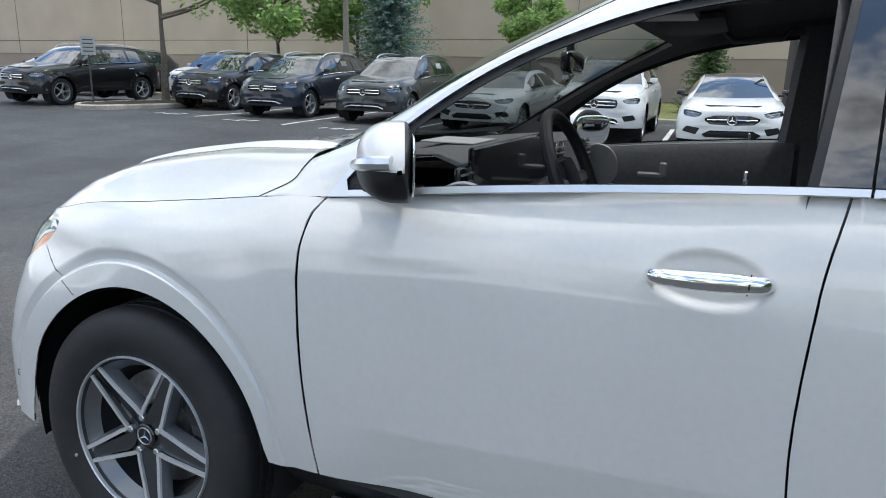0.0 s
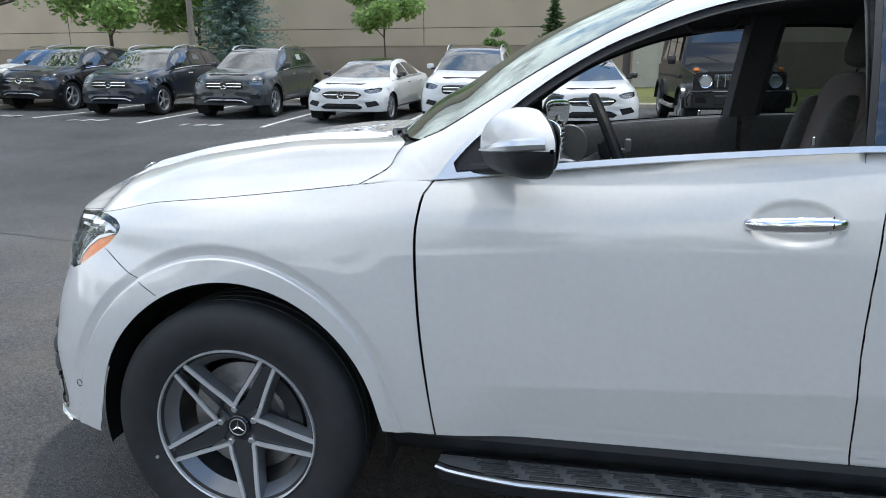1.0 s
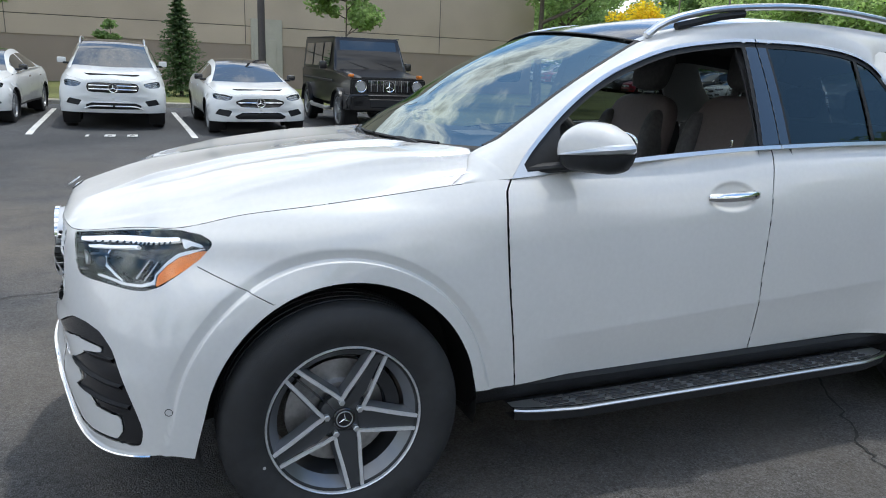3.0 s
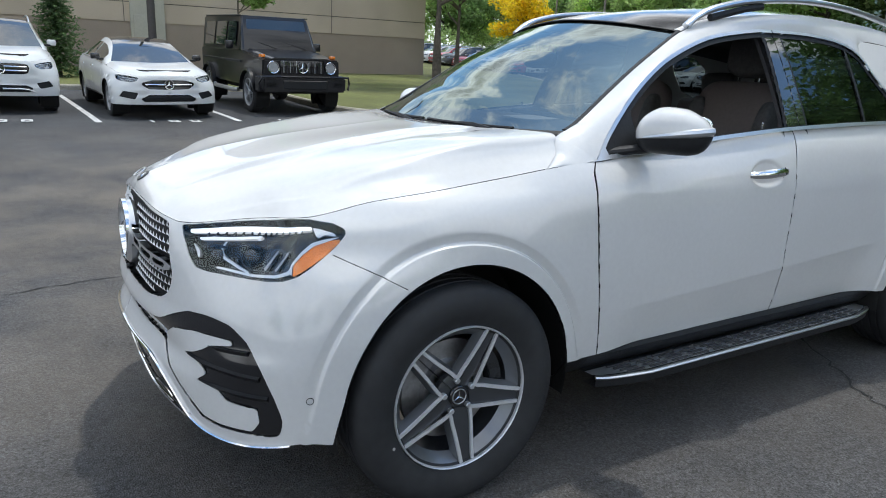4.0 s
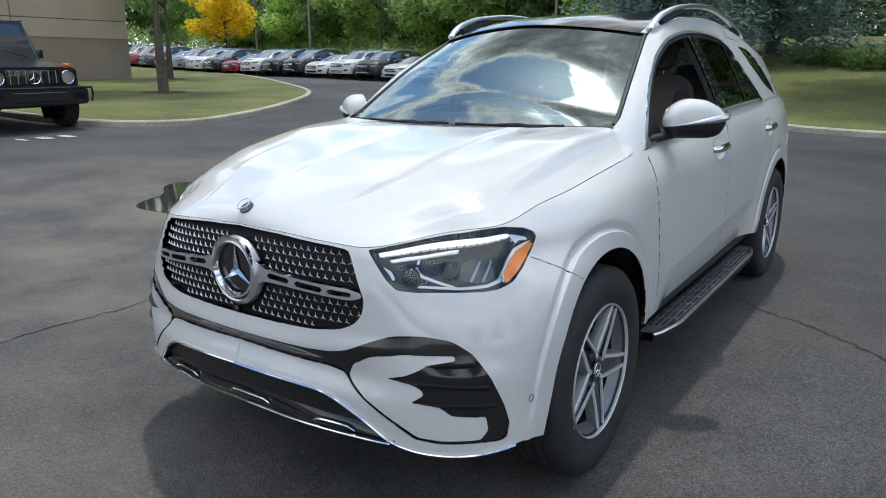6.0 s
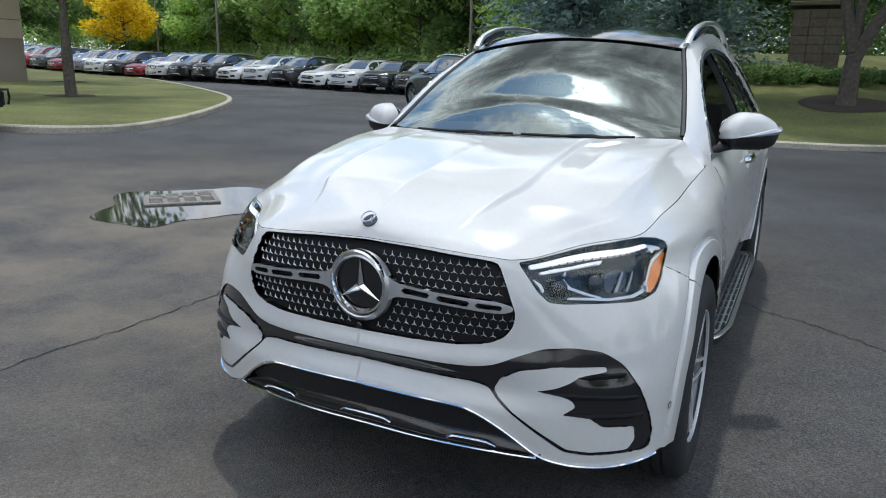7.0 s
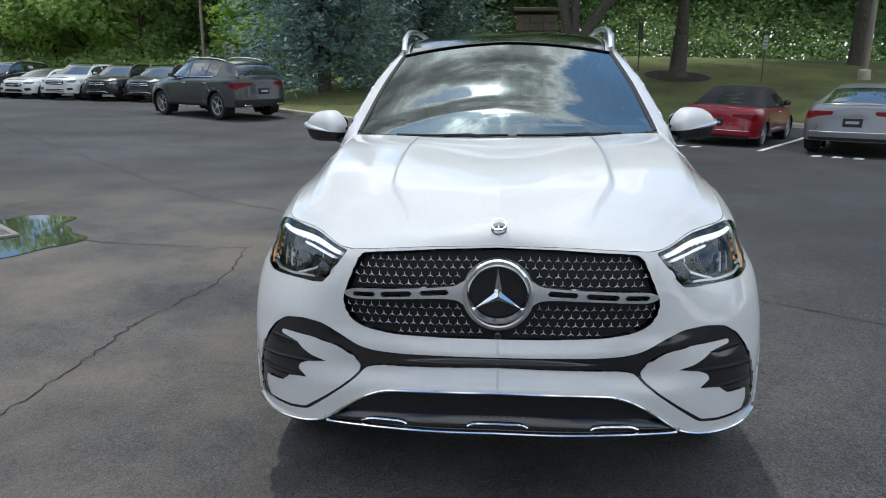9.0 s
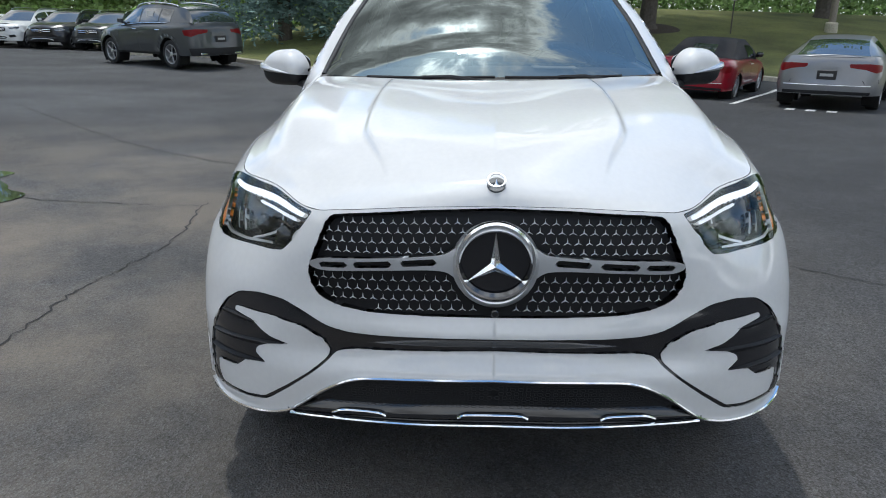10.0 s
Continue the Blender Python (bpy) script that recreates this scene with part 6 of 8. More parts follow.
for x in (-11.2, -8.4, -5.4, -2.6, .05, 2.35):
    ground_strip("parking_line", x, near_y(x), x - .27, near_y(x) + 5.6, .105, LINE_PAINT, label="white painted parking line on asphalt", category="marking")
for x in (-12.2, -9.8, -6.9, -3.7, -1.35, 1.25, 3.5):
    mark = thing("stall_number", "faded white painted stall number on asphalt", "marking", kind="structure", m=Matrix.Translation(at_ground(x, near_y(x) - .0)))
    for k in (-.36, 0, .36):
        part("digit_bar", box(.05 if k < 0 else .17, .36, .004, (k, .1, .008)), LINE_PAINT, mark)
        if k >= 0:
            part("digit_gap", box(.07, .10, .004, (k, .1, .0095)), ASPHALT, mark)
STALL = np.array((.855, -.52)); ACROSS = np.array((.52, .855))
for k in (0, -2.75, 2.75):
    a = np.array((11.9, -5.05)) + ACROSS * k
    if k < 2:
        ground_strip("parking_line", *a, *(a + STALL * 5.2), .11, LINE_PAINT, label="white painted parking line on asphalt", category="marking")
for x, y in ((13.1, -3.95), (11.2, -6.4)):
    mark = thing("stall_number", "faded white painted stall number on asphalt", "marking", kind="structure", m=Matrix.Translation(at_ground(x, y)) @ Matrix.Rotation(math.atan2(STALL[1], STALL[0]), 4, "Z"))
    for k in (-.3, .05, .4):
        part("digit_bar", box(.30, .16, .004, (-.5, k, .008)), LINE_PAINT, mark)

# cracks
crack_rng = random.Random(4)


def crack(points, width=.012):
    q = spline(points, 14)
    rows = [[], []]
    for i, (x, y) in enumerate(q):
        t = q[min(i + 1, len(q) - 1)] - q[max(i - 1, 0)]
        t /= np.linalg.norm(t) + 1e-9
        j = crack_rng.uniform(-.02, .02)
        w = width * crack_rng.uniform(.3, 1.0) * (.3 if i in (0, len(q) - 1) else 1)
        for s in (0, 1):
            c = (x - t[1] * (j + (s * 2 - 1) * w / 2), y + t[0] * (j + (s * 2 - 1) * w / 2))
            rows[s].append((*c, float(lie(*c)) + .0045))
    ob = grid_part("crack", np.array(rows), CRACK, None, up=(0, 0, 1))
    tagged(ob, "thin dark crack in worn asphalt", "crack", kind="structure")


crack([(-1.6, 2.1), (-.7, 2.28), (.2, 2.25), (1.0, 2.28), (1.42, 2.22), (2.12, 2.15), (3.03, 2.31), (3.4, 2.2)], .016)
crack([(3.03, 2.31), (3.04, 3.06), (3.08, 3.8), (3.3, 4.2)], .014)
crack([(13, 12.3), (9.4, 8.4), (6.9, 5.57), (5.5, 3.9), (4.7, 2.5), (4.2, 1.2)], .015)
crack([(5.9, 4.4), (4.97, 5.4), (4.3, 5.6)], .015)
crack([(3.2, .2), (2.7, -.4), (2.21, -1.02), (2.03, -1.36), (1.79, -1.66), (1.29, -2.28), (.9, -2.9)], .016)
crack([(-6, 3.2), (-3.2, 2.6), (-1.6, 2.1)], .016)
crack([(-4.5, 5.0), (-1.5, 5.4), (.6, 5.1)], .012)

# puddle with a drain in it
PUDDLE = [(1.86, 5.06), (2.08, 5.25), (2.4, 5.4), (2.66, 5.74), (2.92, 5.8), (3.3, 5.5), (3.7, 5.22), (3.93, 5.12), (4.04, 4.92), (4.0, 4.56), (3.74, 4.54), (3.5, 4.3), (3.36, 4.2), (3.22, 3.96), (3.0, 3.95), (2.77, 4.08), (2.5, 4.17), (2.3, 4.28), (1.95, 4.3), (1.88, 4.62)]
patch_on_ground("puddle", [tuple(p) for p in spline(PUDDLE, 6, True)], WATER, .0075, "shallow rain puddle round a drain", "puddle", step=.2)
drain = thing("drain", "rusty cast iron drain grate set in a puddle", "drain", m=Matrix.Translation(at_ground(3.09, 5.15, .003)) @ Matrix.Rotation(math.radians(-39), 4, "Z"))
part("grate_frame", merge(box(.80, .06, .03, (0, -.37, 0), .006, 1), box(.80, .06, .03, (0, .37, 0), .006, 1), box(.06, .70, .03, (-.37, 0, 0), .006, 1), box(.06, .70, .03, (.37, 0, 0), .006, 1)), IRON, drain)
# thin near-black plate, stands for the shade down between the slats
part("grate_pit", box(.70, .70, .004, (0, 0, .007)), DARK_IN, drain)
for k in (-1, 0, 1):
    part("grate_bar", box(.05, .68, .012, (k * .178, 0, .0085), .003, 1), IRON, drain)
part("grate_bar", box(.68, .07, .012, (0, 0, .0085), .003, 1), IRON, drain)
for col in range(4):                                   # slanting slots between the bars
    for k in range(7):
        for sgn in (-1, 1):
            part("grate_slat", moved(box(.135, .014, .008, (0, 0, .009), .002, 1), Matrix.Translation((-.267 + col * .178, sgn * (.065 + k * .041), .002)) @ Matrix.Rotation(radians(14), 4, "Z")), IRON, drain)

# building
WY, WX = 30.0, 17.3
building = thing("building", "long windowless brown and tan panelled building", "building", m=Matrix.Translation((0, 0, 0)))
part("wall_base", box(120, 14, 2.4, (WX - 60, WY + 7.03, 1.2)), WALL_DARK, building, "dark brown base course")
part("wall_upper", box(120, 14, .76, (WX - 60, WY + 7, 2.78)), WALL_TAN, building, "tan wall panels")
part("wall_upper", box(120, 14, 6.2, (WX - 60, WY + 7, 6.29)), WALL_TAN, building, "tan wall panels")
part("wall_groove", box(119.9, 13.9, .06, (WX - 60, WY + 7.02, 3.17)), WALL_JOINT, building)
for k in range(12):
    part("panel_joint", box(.025, .02, 6.9, (WX - 9.1 * (k + 1) + 4, WY - .004, 5.86)), WALL_JOINT, building)
part("roof_edge", box(120.3, 14.3, .3, (WX - 60, WY + 7, 9.5), .03, 1), WALL_DARK, building)
door = part("service_door", box(1.35, .12, 3.0, (4.0, WY - .03, 2.0), .01, 1), BEIGE, building, "tall beige service door")
part("door_leaf", box(.95, .05, 2.15, (3.92, WY - .105, 1.6), .008, 1), BEIGE, door)
part("door_knob", moved(disc(.035, 0, -.06, 12, "y"), pose(3.55, WY - .13, 1.6)), SATIN, door)
part("lamp", box(.3, .22, .2, (-2.0, WY - .12, 4.5), .03, 1), WALL_JOINT, building)

# ---- parked cars ----
def paint(name, colour, rough=.35):
    return material(name, colour, rough, coat=.7, spec=.3, grain=.03, scale=40, blotch=.03)


PAINTS = {"white": paint("fleet_white", (.66, .67, .66)), "black": paint("fleet_black", (.010, .010, .012), .3), "blue": paint("fleet_dark_blue", (.012, .018, .030), .3), "grey": paint("fleet_grey", (.050, .056, .060), .3),
          "silver": material("fleet_silver", (.21, .215, .225), .35, metal=.55, coat=.6, grain=.03, scale=40, blotch=.03), "red": paint("fleet_red", (.25, .006, .018), .3), "graphite": paint("fleet_graphite", (.036, .041, .043), .3)}
TAIL_RED = material("tail_lamp_red", (.15, .002, .004), .3, coat=0, spec=.2, grain=.15, scale=60)
PLATE = material("plate_black", (.02, .02, .022), .4, grain=.2)
FABRIC = material("black_soft_top", (.014, .014, .016), .85, grain=.2, scale=80, bump=.3, bump_scale=400)
FAR_GLASS = material("car_glass", (.020, .026, .030), .03, coat=1, spec=.9, grain=.2, scale=1.5)
HEAD_BACK = material("headlight_bowl", (.20, .21, .23), .2, metal=.6, grain=.3, scale=30)


def fleet_wheel(R=.36, spokes=5):
    h = .115
    w = thing("wheel", "", "")
    for key in ("label", "category"):
        if key in w.keys():
            del w[key]
    part("tyre", lathe([(R * .66, -h + .02), (R * .72, -h + .006), (R * .86, -h), (R * .96, -h + .014), (R, -h + .04), (R, h - .04), (R * .94, h - .01), (R * .66, h)], 32), RUBBER, w)
    part("rim", lathe([(R * .70, -h + .012), (R * .68, -h + .002), (R * .64, -h + .012), (R * .60, -h + .06), (R * .58, .05)], 32), FLEET_RIM, w)
    part("rim_back", disc(R * .6, .02, .03, 24), LAMP_DARK, w)
    for k in range(spokes):
        a = 2 * math.pi * k / spokes
        bm = box(R * .56, .03, R * .13, (R * .36, -h + .035, 0), .008, 1)
        part("spoke", moved(bm, Matrix.Rotation(-a, 4, "Y")), FLEET_RIM, w)
    part("hub_cap", disc(R * .16, -h + .045, -h + .015, 16, "y", .006), SATIN, w)
    return w


def loft(rows, name, mat, parent, up=None, label=""):
    return grid_part(name, np.array(rows, float), mat, parent, label, up=up)


FRONTS = {
    "suv": dict(head=[(.56, .885), (.72, .915), (.95, .935), (1.10, .925), (1.04, .865), (.93, .815), (.70, .805), (.60, .83)], grille=[(0, .90), (.30, .90), (.44, .885), (.47, .82), (.44, .735), (.36, .715), (0, .71)],
                intake=[(0, .52), (.40, .52), (.50, .47), (.46, .40), (0, .40)], fog=[(.56, .56), (.80, .60), (.86, .50), (.62, .46)]),
    "sedan": dict(head=[(.52, .90), (.70, .93), (.98, .955), (1.12, .94), (1.0, .86), (.85, .815), (.66, .80), (.56, .83)], grille=[(0, .86), (.30, .855), (.46, .80), (.47, .75), (.36, .665), (0, .65)],
                  intake=[(0, .54), (.36, .54), (.50, .45), (.44, .39), (0, .39)], fog=[(.54, .58), (.80, .62), (.88, .50), (.60, .44)]),
}


def make_car(kind="suv", length=4.65, width=1.89, height=1.64, front="suv", rails=True, soft=False):
    """A parked car, nose towards -x, front axle at x = 0, standing on z = 0. Body paint is the material of the parts called body."""
    sx, sy = length / 4.91, width / 1.916
    sz = height / 1.74 if kind == "suv" else .80 * height / 1.43
    R = (.385 if kind == "suv" else .405) * sz if kind == "suv" else .325
    car = thing("parked_car", "car", "car")
    P = PAINTS["white"]
    fr = FRONTS[front]
    S = np.diag((sx, sy, sz))

    def place(s, z):
        return skin(s, z) @ S

    def norm(s, z):
        n = skin_normal(s, z) / (sx, sy, sz)
        return n / np.linalg.norm(n, axis=-1, keepdims=True)
    polys = {k: soften(v, .02, ((0, len(v) - 1) if v[0][0] == 0 else ())) for k, v in fr.items()}
    low = pchip([0, .9, 1.1, 2.0, 4.0, S_END], [.33, .33, .33, .36, .36, .36])
    tail = soften([(S_END - 1.14, 1.03), (S_END - .72, 1.06), (S_END - .36, 1.05), (S_END - .38, .97), (S_END - .66, .93), (S_END - .86, .86), (S_END - 1.06, .90)], .03)
    rearblack = soften([(S_END - .95, .56), (S_END, .56), (S_END, .37), (S_END - .9, .37)], .02, (1, 2))
    if kind != "suv":
        rearblack = soften([(S_END - .80, .44), (S_END, .45), (S_END, .37), (S_END - .8, .37)], .02, (1, 2))
    top = lambda s, x: np.where(s < 2.105, top_line(s), belt(np.clip(x, .3, 3.9)) - .002)

    def lab(s, z):
        x = skin(s, z)[:, 0]
        out = np.full(len(s), "body", dtype="<U8")
        for k, v in polys.items():
            out[inside(v, s, z)] = k
        out[inside(tail, s, z)] = "tail"
        out[inside(rearblack, s, z)] = "valance"
        for g in (door_gap, mid_gap):
            out[(np.abs(s - S_SHIFT - g(z)) < .004) & (z > .42)] = ""
        out[(z < .42) & (s > 1.95) & (s < 4.1)] = "sill"
        out[(z > top(s, x)) | (z < low(s))] = ""
        for h in HUB:
            out[(arch_reach(x, z, h) < .99) & (np.abs(x - h[0]) < .6)] = ""
        return out
    lines = [list(zip(S_LINE[::2], low(S_LINE[::2]))), list(zip(S_LINE[::2], top(S_LINE[::2], np.interp(S_LINE[::2], plan_s, plan[:, 0])))), arch_line(HUB[0])[::2], arch_line(HUB[1])[::2]]
    lines += [dense(v, .03, True) for v in polys.values()] + [dense(tail, .04, True), dense(rearblack, .05, True), [(1.95, .42), (4.1, .42)]]
    lines += [[(float(g(z)) + S_SHIFT + k, float(z)) for z in np.linspace(.42, 1.18, 14)] for g in (door_gap, mid_gap) for k in (-.004, .004)]
    pts = [(S_END, b) for b in np.linspace(.37, float(belt(3.9)) - .003, 24)] + [(0, b) for b in np.linspace(.34, .95, 24)]
    pts += [(a, b) for a in np.arange(.03, S_END, .06) for b in np.arange(.34, 1.2, .055)]
    cut = sheet(lines, pts, lab)
    mats = {"body": (P, "body", 0), "head": (CLEAR, "headlight_cover", .0), "grille": (BLACK_GLOSS, "grille", .03), "intake": (BLACK_MATT, "lower_grille", .03), "fog": (BLACK_MATT, "bumper_vent", .02), "tail": (TAIL_RED, "tail_lamp", 0), "valance": (BLACK_MATT, "rear_valance", .004), "sill": (BLACK_MATT, "sill", .0)}
    for side in (-1, 1):
        for k, (m, n, d) in mats.items():
            ob = sheet_part(n, cut, k, place, norm, side, m, car, d, -(d - .004) if d > .01 else .004)
        sheet_part("headlight", cut, "head", place, norm, side, HEAD_BACK, car, .05, -.05)
        for s0, s1, z0, z1 in ((.62, 1.02, .885, .925), (.64, .74, .83, .87), (.80, .90, .83, .875)):
            q = [place(np.array([a]), np.array([b]))[0] - norm(np.array([a]), np.array([b]))[0] * .018 for a, b in ((s0, z0 - .01), (s1, z1 - .008), (s1, z1), (s0, z0 + .004))]
            solid("lamp_strip", [c * (1, side, 1) for c in q], [(0, 1, 2, 3)], BOWL, car)
        # near-black shell for the shade behind the gaps
        s8, z8 = ss[::4, ::3], zz[::4, ::3]
        nu8, nv8 = s8.shape
        q = skin(s8, z8) - skin_normal(s8.ravel(), z8.ravel()).reshape(*s8.shape, 3) * .06
        keep = [f for f in grid_faces(nu8, nv8) if all(arch_reach(*q.reshape(-1, 3)[f[0]][[0, 2]], h) > 1.13 for h in HUB) and q.reshape(-1, 3)[f[0]][2] < float(zz[0, -1])]
        solid("inner_shell", (q @ S * (1, side, 1)).reshape(-1, 3), keep[::1], DARK_IN, car)
        for h in HUB:
            a = np.linspace(-.22, 1.22, 20) * math.pi
            loft([[(h[0] * sx + .46 * k * sx * math.cos(t), side * w * sy, h[1] * sz + .45 * k * sz * math.sin(t)) for t in a] for w, k in ((.92, 1.0), (.62, 1.0), (.6, .3))], "wheel_well", DARK_IN, car)
    hd = np.concatenate([(hood * (1, -1, 1))[::-1][:-1], hood])[::4, ::5] @ S
    grid_part("body_hood", hd, P, car, up=(0, 0, 1))
    # rear deck, or the shelf under the rear window
    s0 = 1.9 + S_SHIFT if soft else 3.0 + S_SHIFT
    rim_s = np.linspace(s0, S_END - .002, 40)
    rim_p = place(rim_s, belt(np.clip(np.interp(rim_s, plan_s, plan[:, 0]), .3, 3.9)) - .003)
    grid_part("body_deck", np.array([[(p[0] * (1 if abs(t) > .01 else 1), p[1] * t, p[2] + (.035 if soft else .03) * (1 - t * t) * min(1, p[1] / .3)) for t in np.linspace(-1, 1, 13)] for p in rim_p]), P, car, up=(0, 0, 1))
    # louvres and badge
    for z, w in ((.775, .42), (.845, .42)) if front == "suv" else ((.765, .42),):
        for side in (-1, 1):
            q = [place(np.array([a]), np.array([z - .01 * a]))[0] + np.array((-.004, 0, 0)) for a in np.linspace(.06, w, 6)]
            part("louvre", tube([tuple(c * (1, side, 1)) for c in q], .020, 6, .7), CHROME, car)
    bp = place(np.array([0.0]), np.array([.805 if front == "suv" else .765]))[0]
    br = .085
    badge = part("badge", lathe([(br - .014, -.022), (br, -.024), (br, -.01), (br - .016, -.01)], 24, "x", True), CHROME, car)
    badge.location = (bp[0], 0, bp[2])
    me = star_mesh(br - .008, .012, .16, "badge_star"); me.materials.append(CHROME)
    o = new("badge_star", me); o.parent = badge; o.location = (-.02, 0, 0)
    if front == "suv":
        for side in (-1, 1):
            q = [place(np.array([a]), np.array([b]))[0] for a, b in ((.02, .46), (.30, .46), (.42, .445), (.52, .40))]
            part("skid_trim", tube([tuple(c * (1, side, 1) + np.array((-.01, 0, 0))) for c in q], .02, 6, .7), SATIN, car)
    # glass house
    zb = float(belt(1.5)) * sz
    if soft:
        prof = [(.62, 1.0, .74), (1.02, 1.235, .60), (1.35, 1.27, .58), (1.75, 1.245, .58), (2.10, 1.13, .62), (2.34, .99, .66), (2.52, .87, .68)]
    elif kind == "suv":
        prof = [(.40, 1.13, .78), (.82, 1.42, .68), (1.14, 1.60, .62), (1.5, 1.68, .63), (2.0, 1.70, .63), (2.6, 1.685, .615), (3.1, 1.645, .60), (3.46, 1.575, .58), (3.68, 1.40, .62), (3.86, 1.18, .70)]
    else:
        prof = [(.42, 1.13, .76), (.86, 1.40, .63), (1.25, 1.58, .56), (1.6, 1.66, .55), (2.0, 1.68, .55), (2.4, 1.64, .54), (2.8, 1.53, .55), (3.2, 1.36, .59), (3.55, 1.20, .66)]
    if soft:
        prof = [(a, b / sz * sz, c) for a, b, c in prof]
    pr = spline(prof, 4)
    if not soft:
        pr = pr * (sx, sz, sy)
    roof_rows, sides = [], []
    for x, z, w in pr:
        crown = .03 if .9 < x / sx < 3.3 else .02
        roof_rows.append([(x - .04 * (1 - (y / w)**2) * (1 if x < 1.3 * sx else -.6 if x > 2.9 * sx else 0), y, z + crown * (1 - (y / w)**2)) for y in np.linspace(-w, w, 11)])
    roof_rows = np.array(roof_rows)
    n_all = len(roof_rows)
    xr = pr[:, 0] / (1 if soft else sx)
    i0 = int(np.searchsorted(xr, 1.12 if kind == "suv" else 1.2 if not soft else 1.0))
    i1 = int(np.searchsorted(xr, (3.36 if kind == "suv" else 2.65) if not soft else 1.95))
    gl = grid_part("windscreen", roof_rows[:i0 + 1], FAR_GLASS, car, up=(-1, 0, 1))
    grid_part("body_roof" if not soft else "soft_top", roof_rows[i0:i1 + 1], (BLACK_GLOSS if not soft else FABRIC), car, up=(0, 0, 1))
    grid_part("rear_window", roof_rows[i1:], FAR_GLASS if not soft else FABRIC, car, up=(1, 0, 1))
    if soft:
        grid_part("rear_window_pane", roof_rows[i1 + 1:-2][:, 3:8] + (.006, 0, .004), FAR_GLASS, car, up=(1, 0, 1))
    for side in (-1, 1):
        edge = roof_rows[:, -1] * (1, side, 1)
        base = []
        for x in pr[:, 0]:
            xx = np.clip(x / sx, .3, 3.9)
            base.append((x, side * float(belt_w(xx)) * sy, float(belt(xx)) * sz))
        base = np.array(base)
        rows = [base * (1 - t) + edge * t + np.array((0, side * .025, 0)) * math.sin(math.pi * t) for t in np.linspace(0, 1, 5)]
        grid_part("body_pillar" if not soft else "soft_top_side", np.array(rows), P if not soft else FABRIC, car, up=(0, side, .2))
        spans = ((.78, 1.60, "front_window"), (1.68, 2.50, "rear_side_window"), (2.58, 3.05, "quarter_window")) if kind == "suv" else ((.80, 1.60, "front_window"), (1.68, 2.62, "rear_side_window"))
        if soft:
            spans = ((.88, 1.55, "side_window"),)
        for a, b, nm in spans:
            xs_ = np.linspace(a * (1 if soft else sx), b * (1 if soft else sx), 8)
            g = []
            for t in (.07, .3, .55, .80 if not soft else .7):
                row = []
                for x in xs_:
                    bb = np.array([np.interp(x, base[:, 0], base[:, k]) for k in range(3)])
                    ee = np.array([np.interp(x, edge[:, 0], edge[:, k]) for k in range(3)])
                    top_cut = min(1.0, max(0.1, (ee[2] - bb[2]) / .1))
                    p = bb * (1 - t) + ee * t + np.array((0, side * (.025 * math.sin(math.pi * t) + .006), 0))
                    row.append(p)
                g.append(row)
            grid_part(nm, np.array(g), FAR_GLASS, car, up=(0, side, .2))
        m = box(.09, .16, .11, (.80 * sx, side * (.965 * sy), zb + .07), .035, 2)
        part("body_mirror" if kind == "suv" else "mirror", m, P if kind == "suv" else BLACK_GLOSS, car)
        part("mirror_arm", box(.06, .12, .04, (.78 * sx, side * (.88 * sy), zb + .02), .01, 1), BLACK_MATT, car)
        for hx in (1.42, 2.55) if not soft else (1.5,):
            part("door_handle", box(.2, .03, .026, (hx * sx, side * (skin(hx + S_SHIFT, 1.02)[1] * sy + .008), 1.03 * sz), .01, 1), CHROME if not soft else P, car)
        if rails:
            q = [(x * sx, side * .625 * sy, z * sz) for x, z in ((1.18, 1.61), (1.35, 1.70), (1.8, 1.755), (2.4, 1.745), (2.95, 1.70), (3.18, 1.65))]
            part("roof_rail", tube(along(q, 16), .018, 6), ALU, car)
        if not soft:
            q = [(x * sx, side * (float(belt_w(x)) * sy + .006), float(belt(x)) * sz + .004) for x in np.linspace(.6, 2.9, 12)]
            part("window_trim", tube(q, .008, 4), CHROME, car)
    w = fleet_wheel(R, 5 if kind == "suv" else 7)
    w.parent = car
    w.matrix_basis = pose(0, -.80 * sy, R)
    for x, sd in ((2.995 * sx, -1), (0, 1), (2.995 * sx, 1)):
        copy_thing(w, pose(x, sd * .80 * sy, R, 0, 0, 0 if sd < 0 else 180) @ pose(0, 0, 0, 0, 25 * x, 0))
    xb = 4.04 * sx
    part("number_plate", box(.012, .32, .16, (xb - .012 if kind == "suv" else xb - .02, 0, .80 * sz), .004, 1), PLATE, car, "dark number plate with a plain bar")
    part("plate_bar", box(.006, .22, .05, (xb - .004 if kind == "suv" else xb - .012, 0, .80 * sz)), PAPER, car)
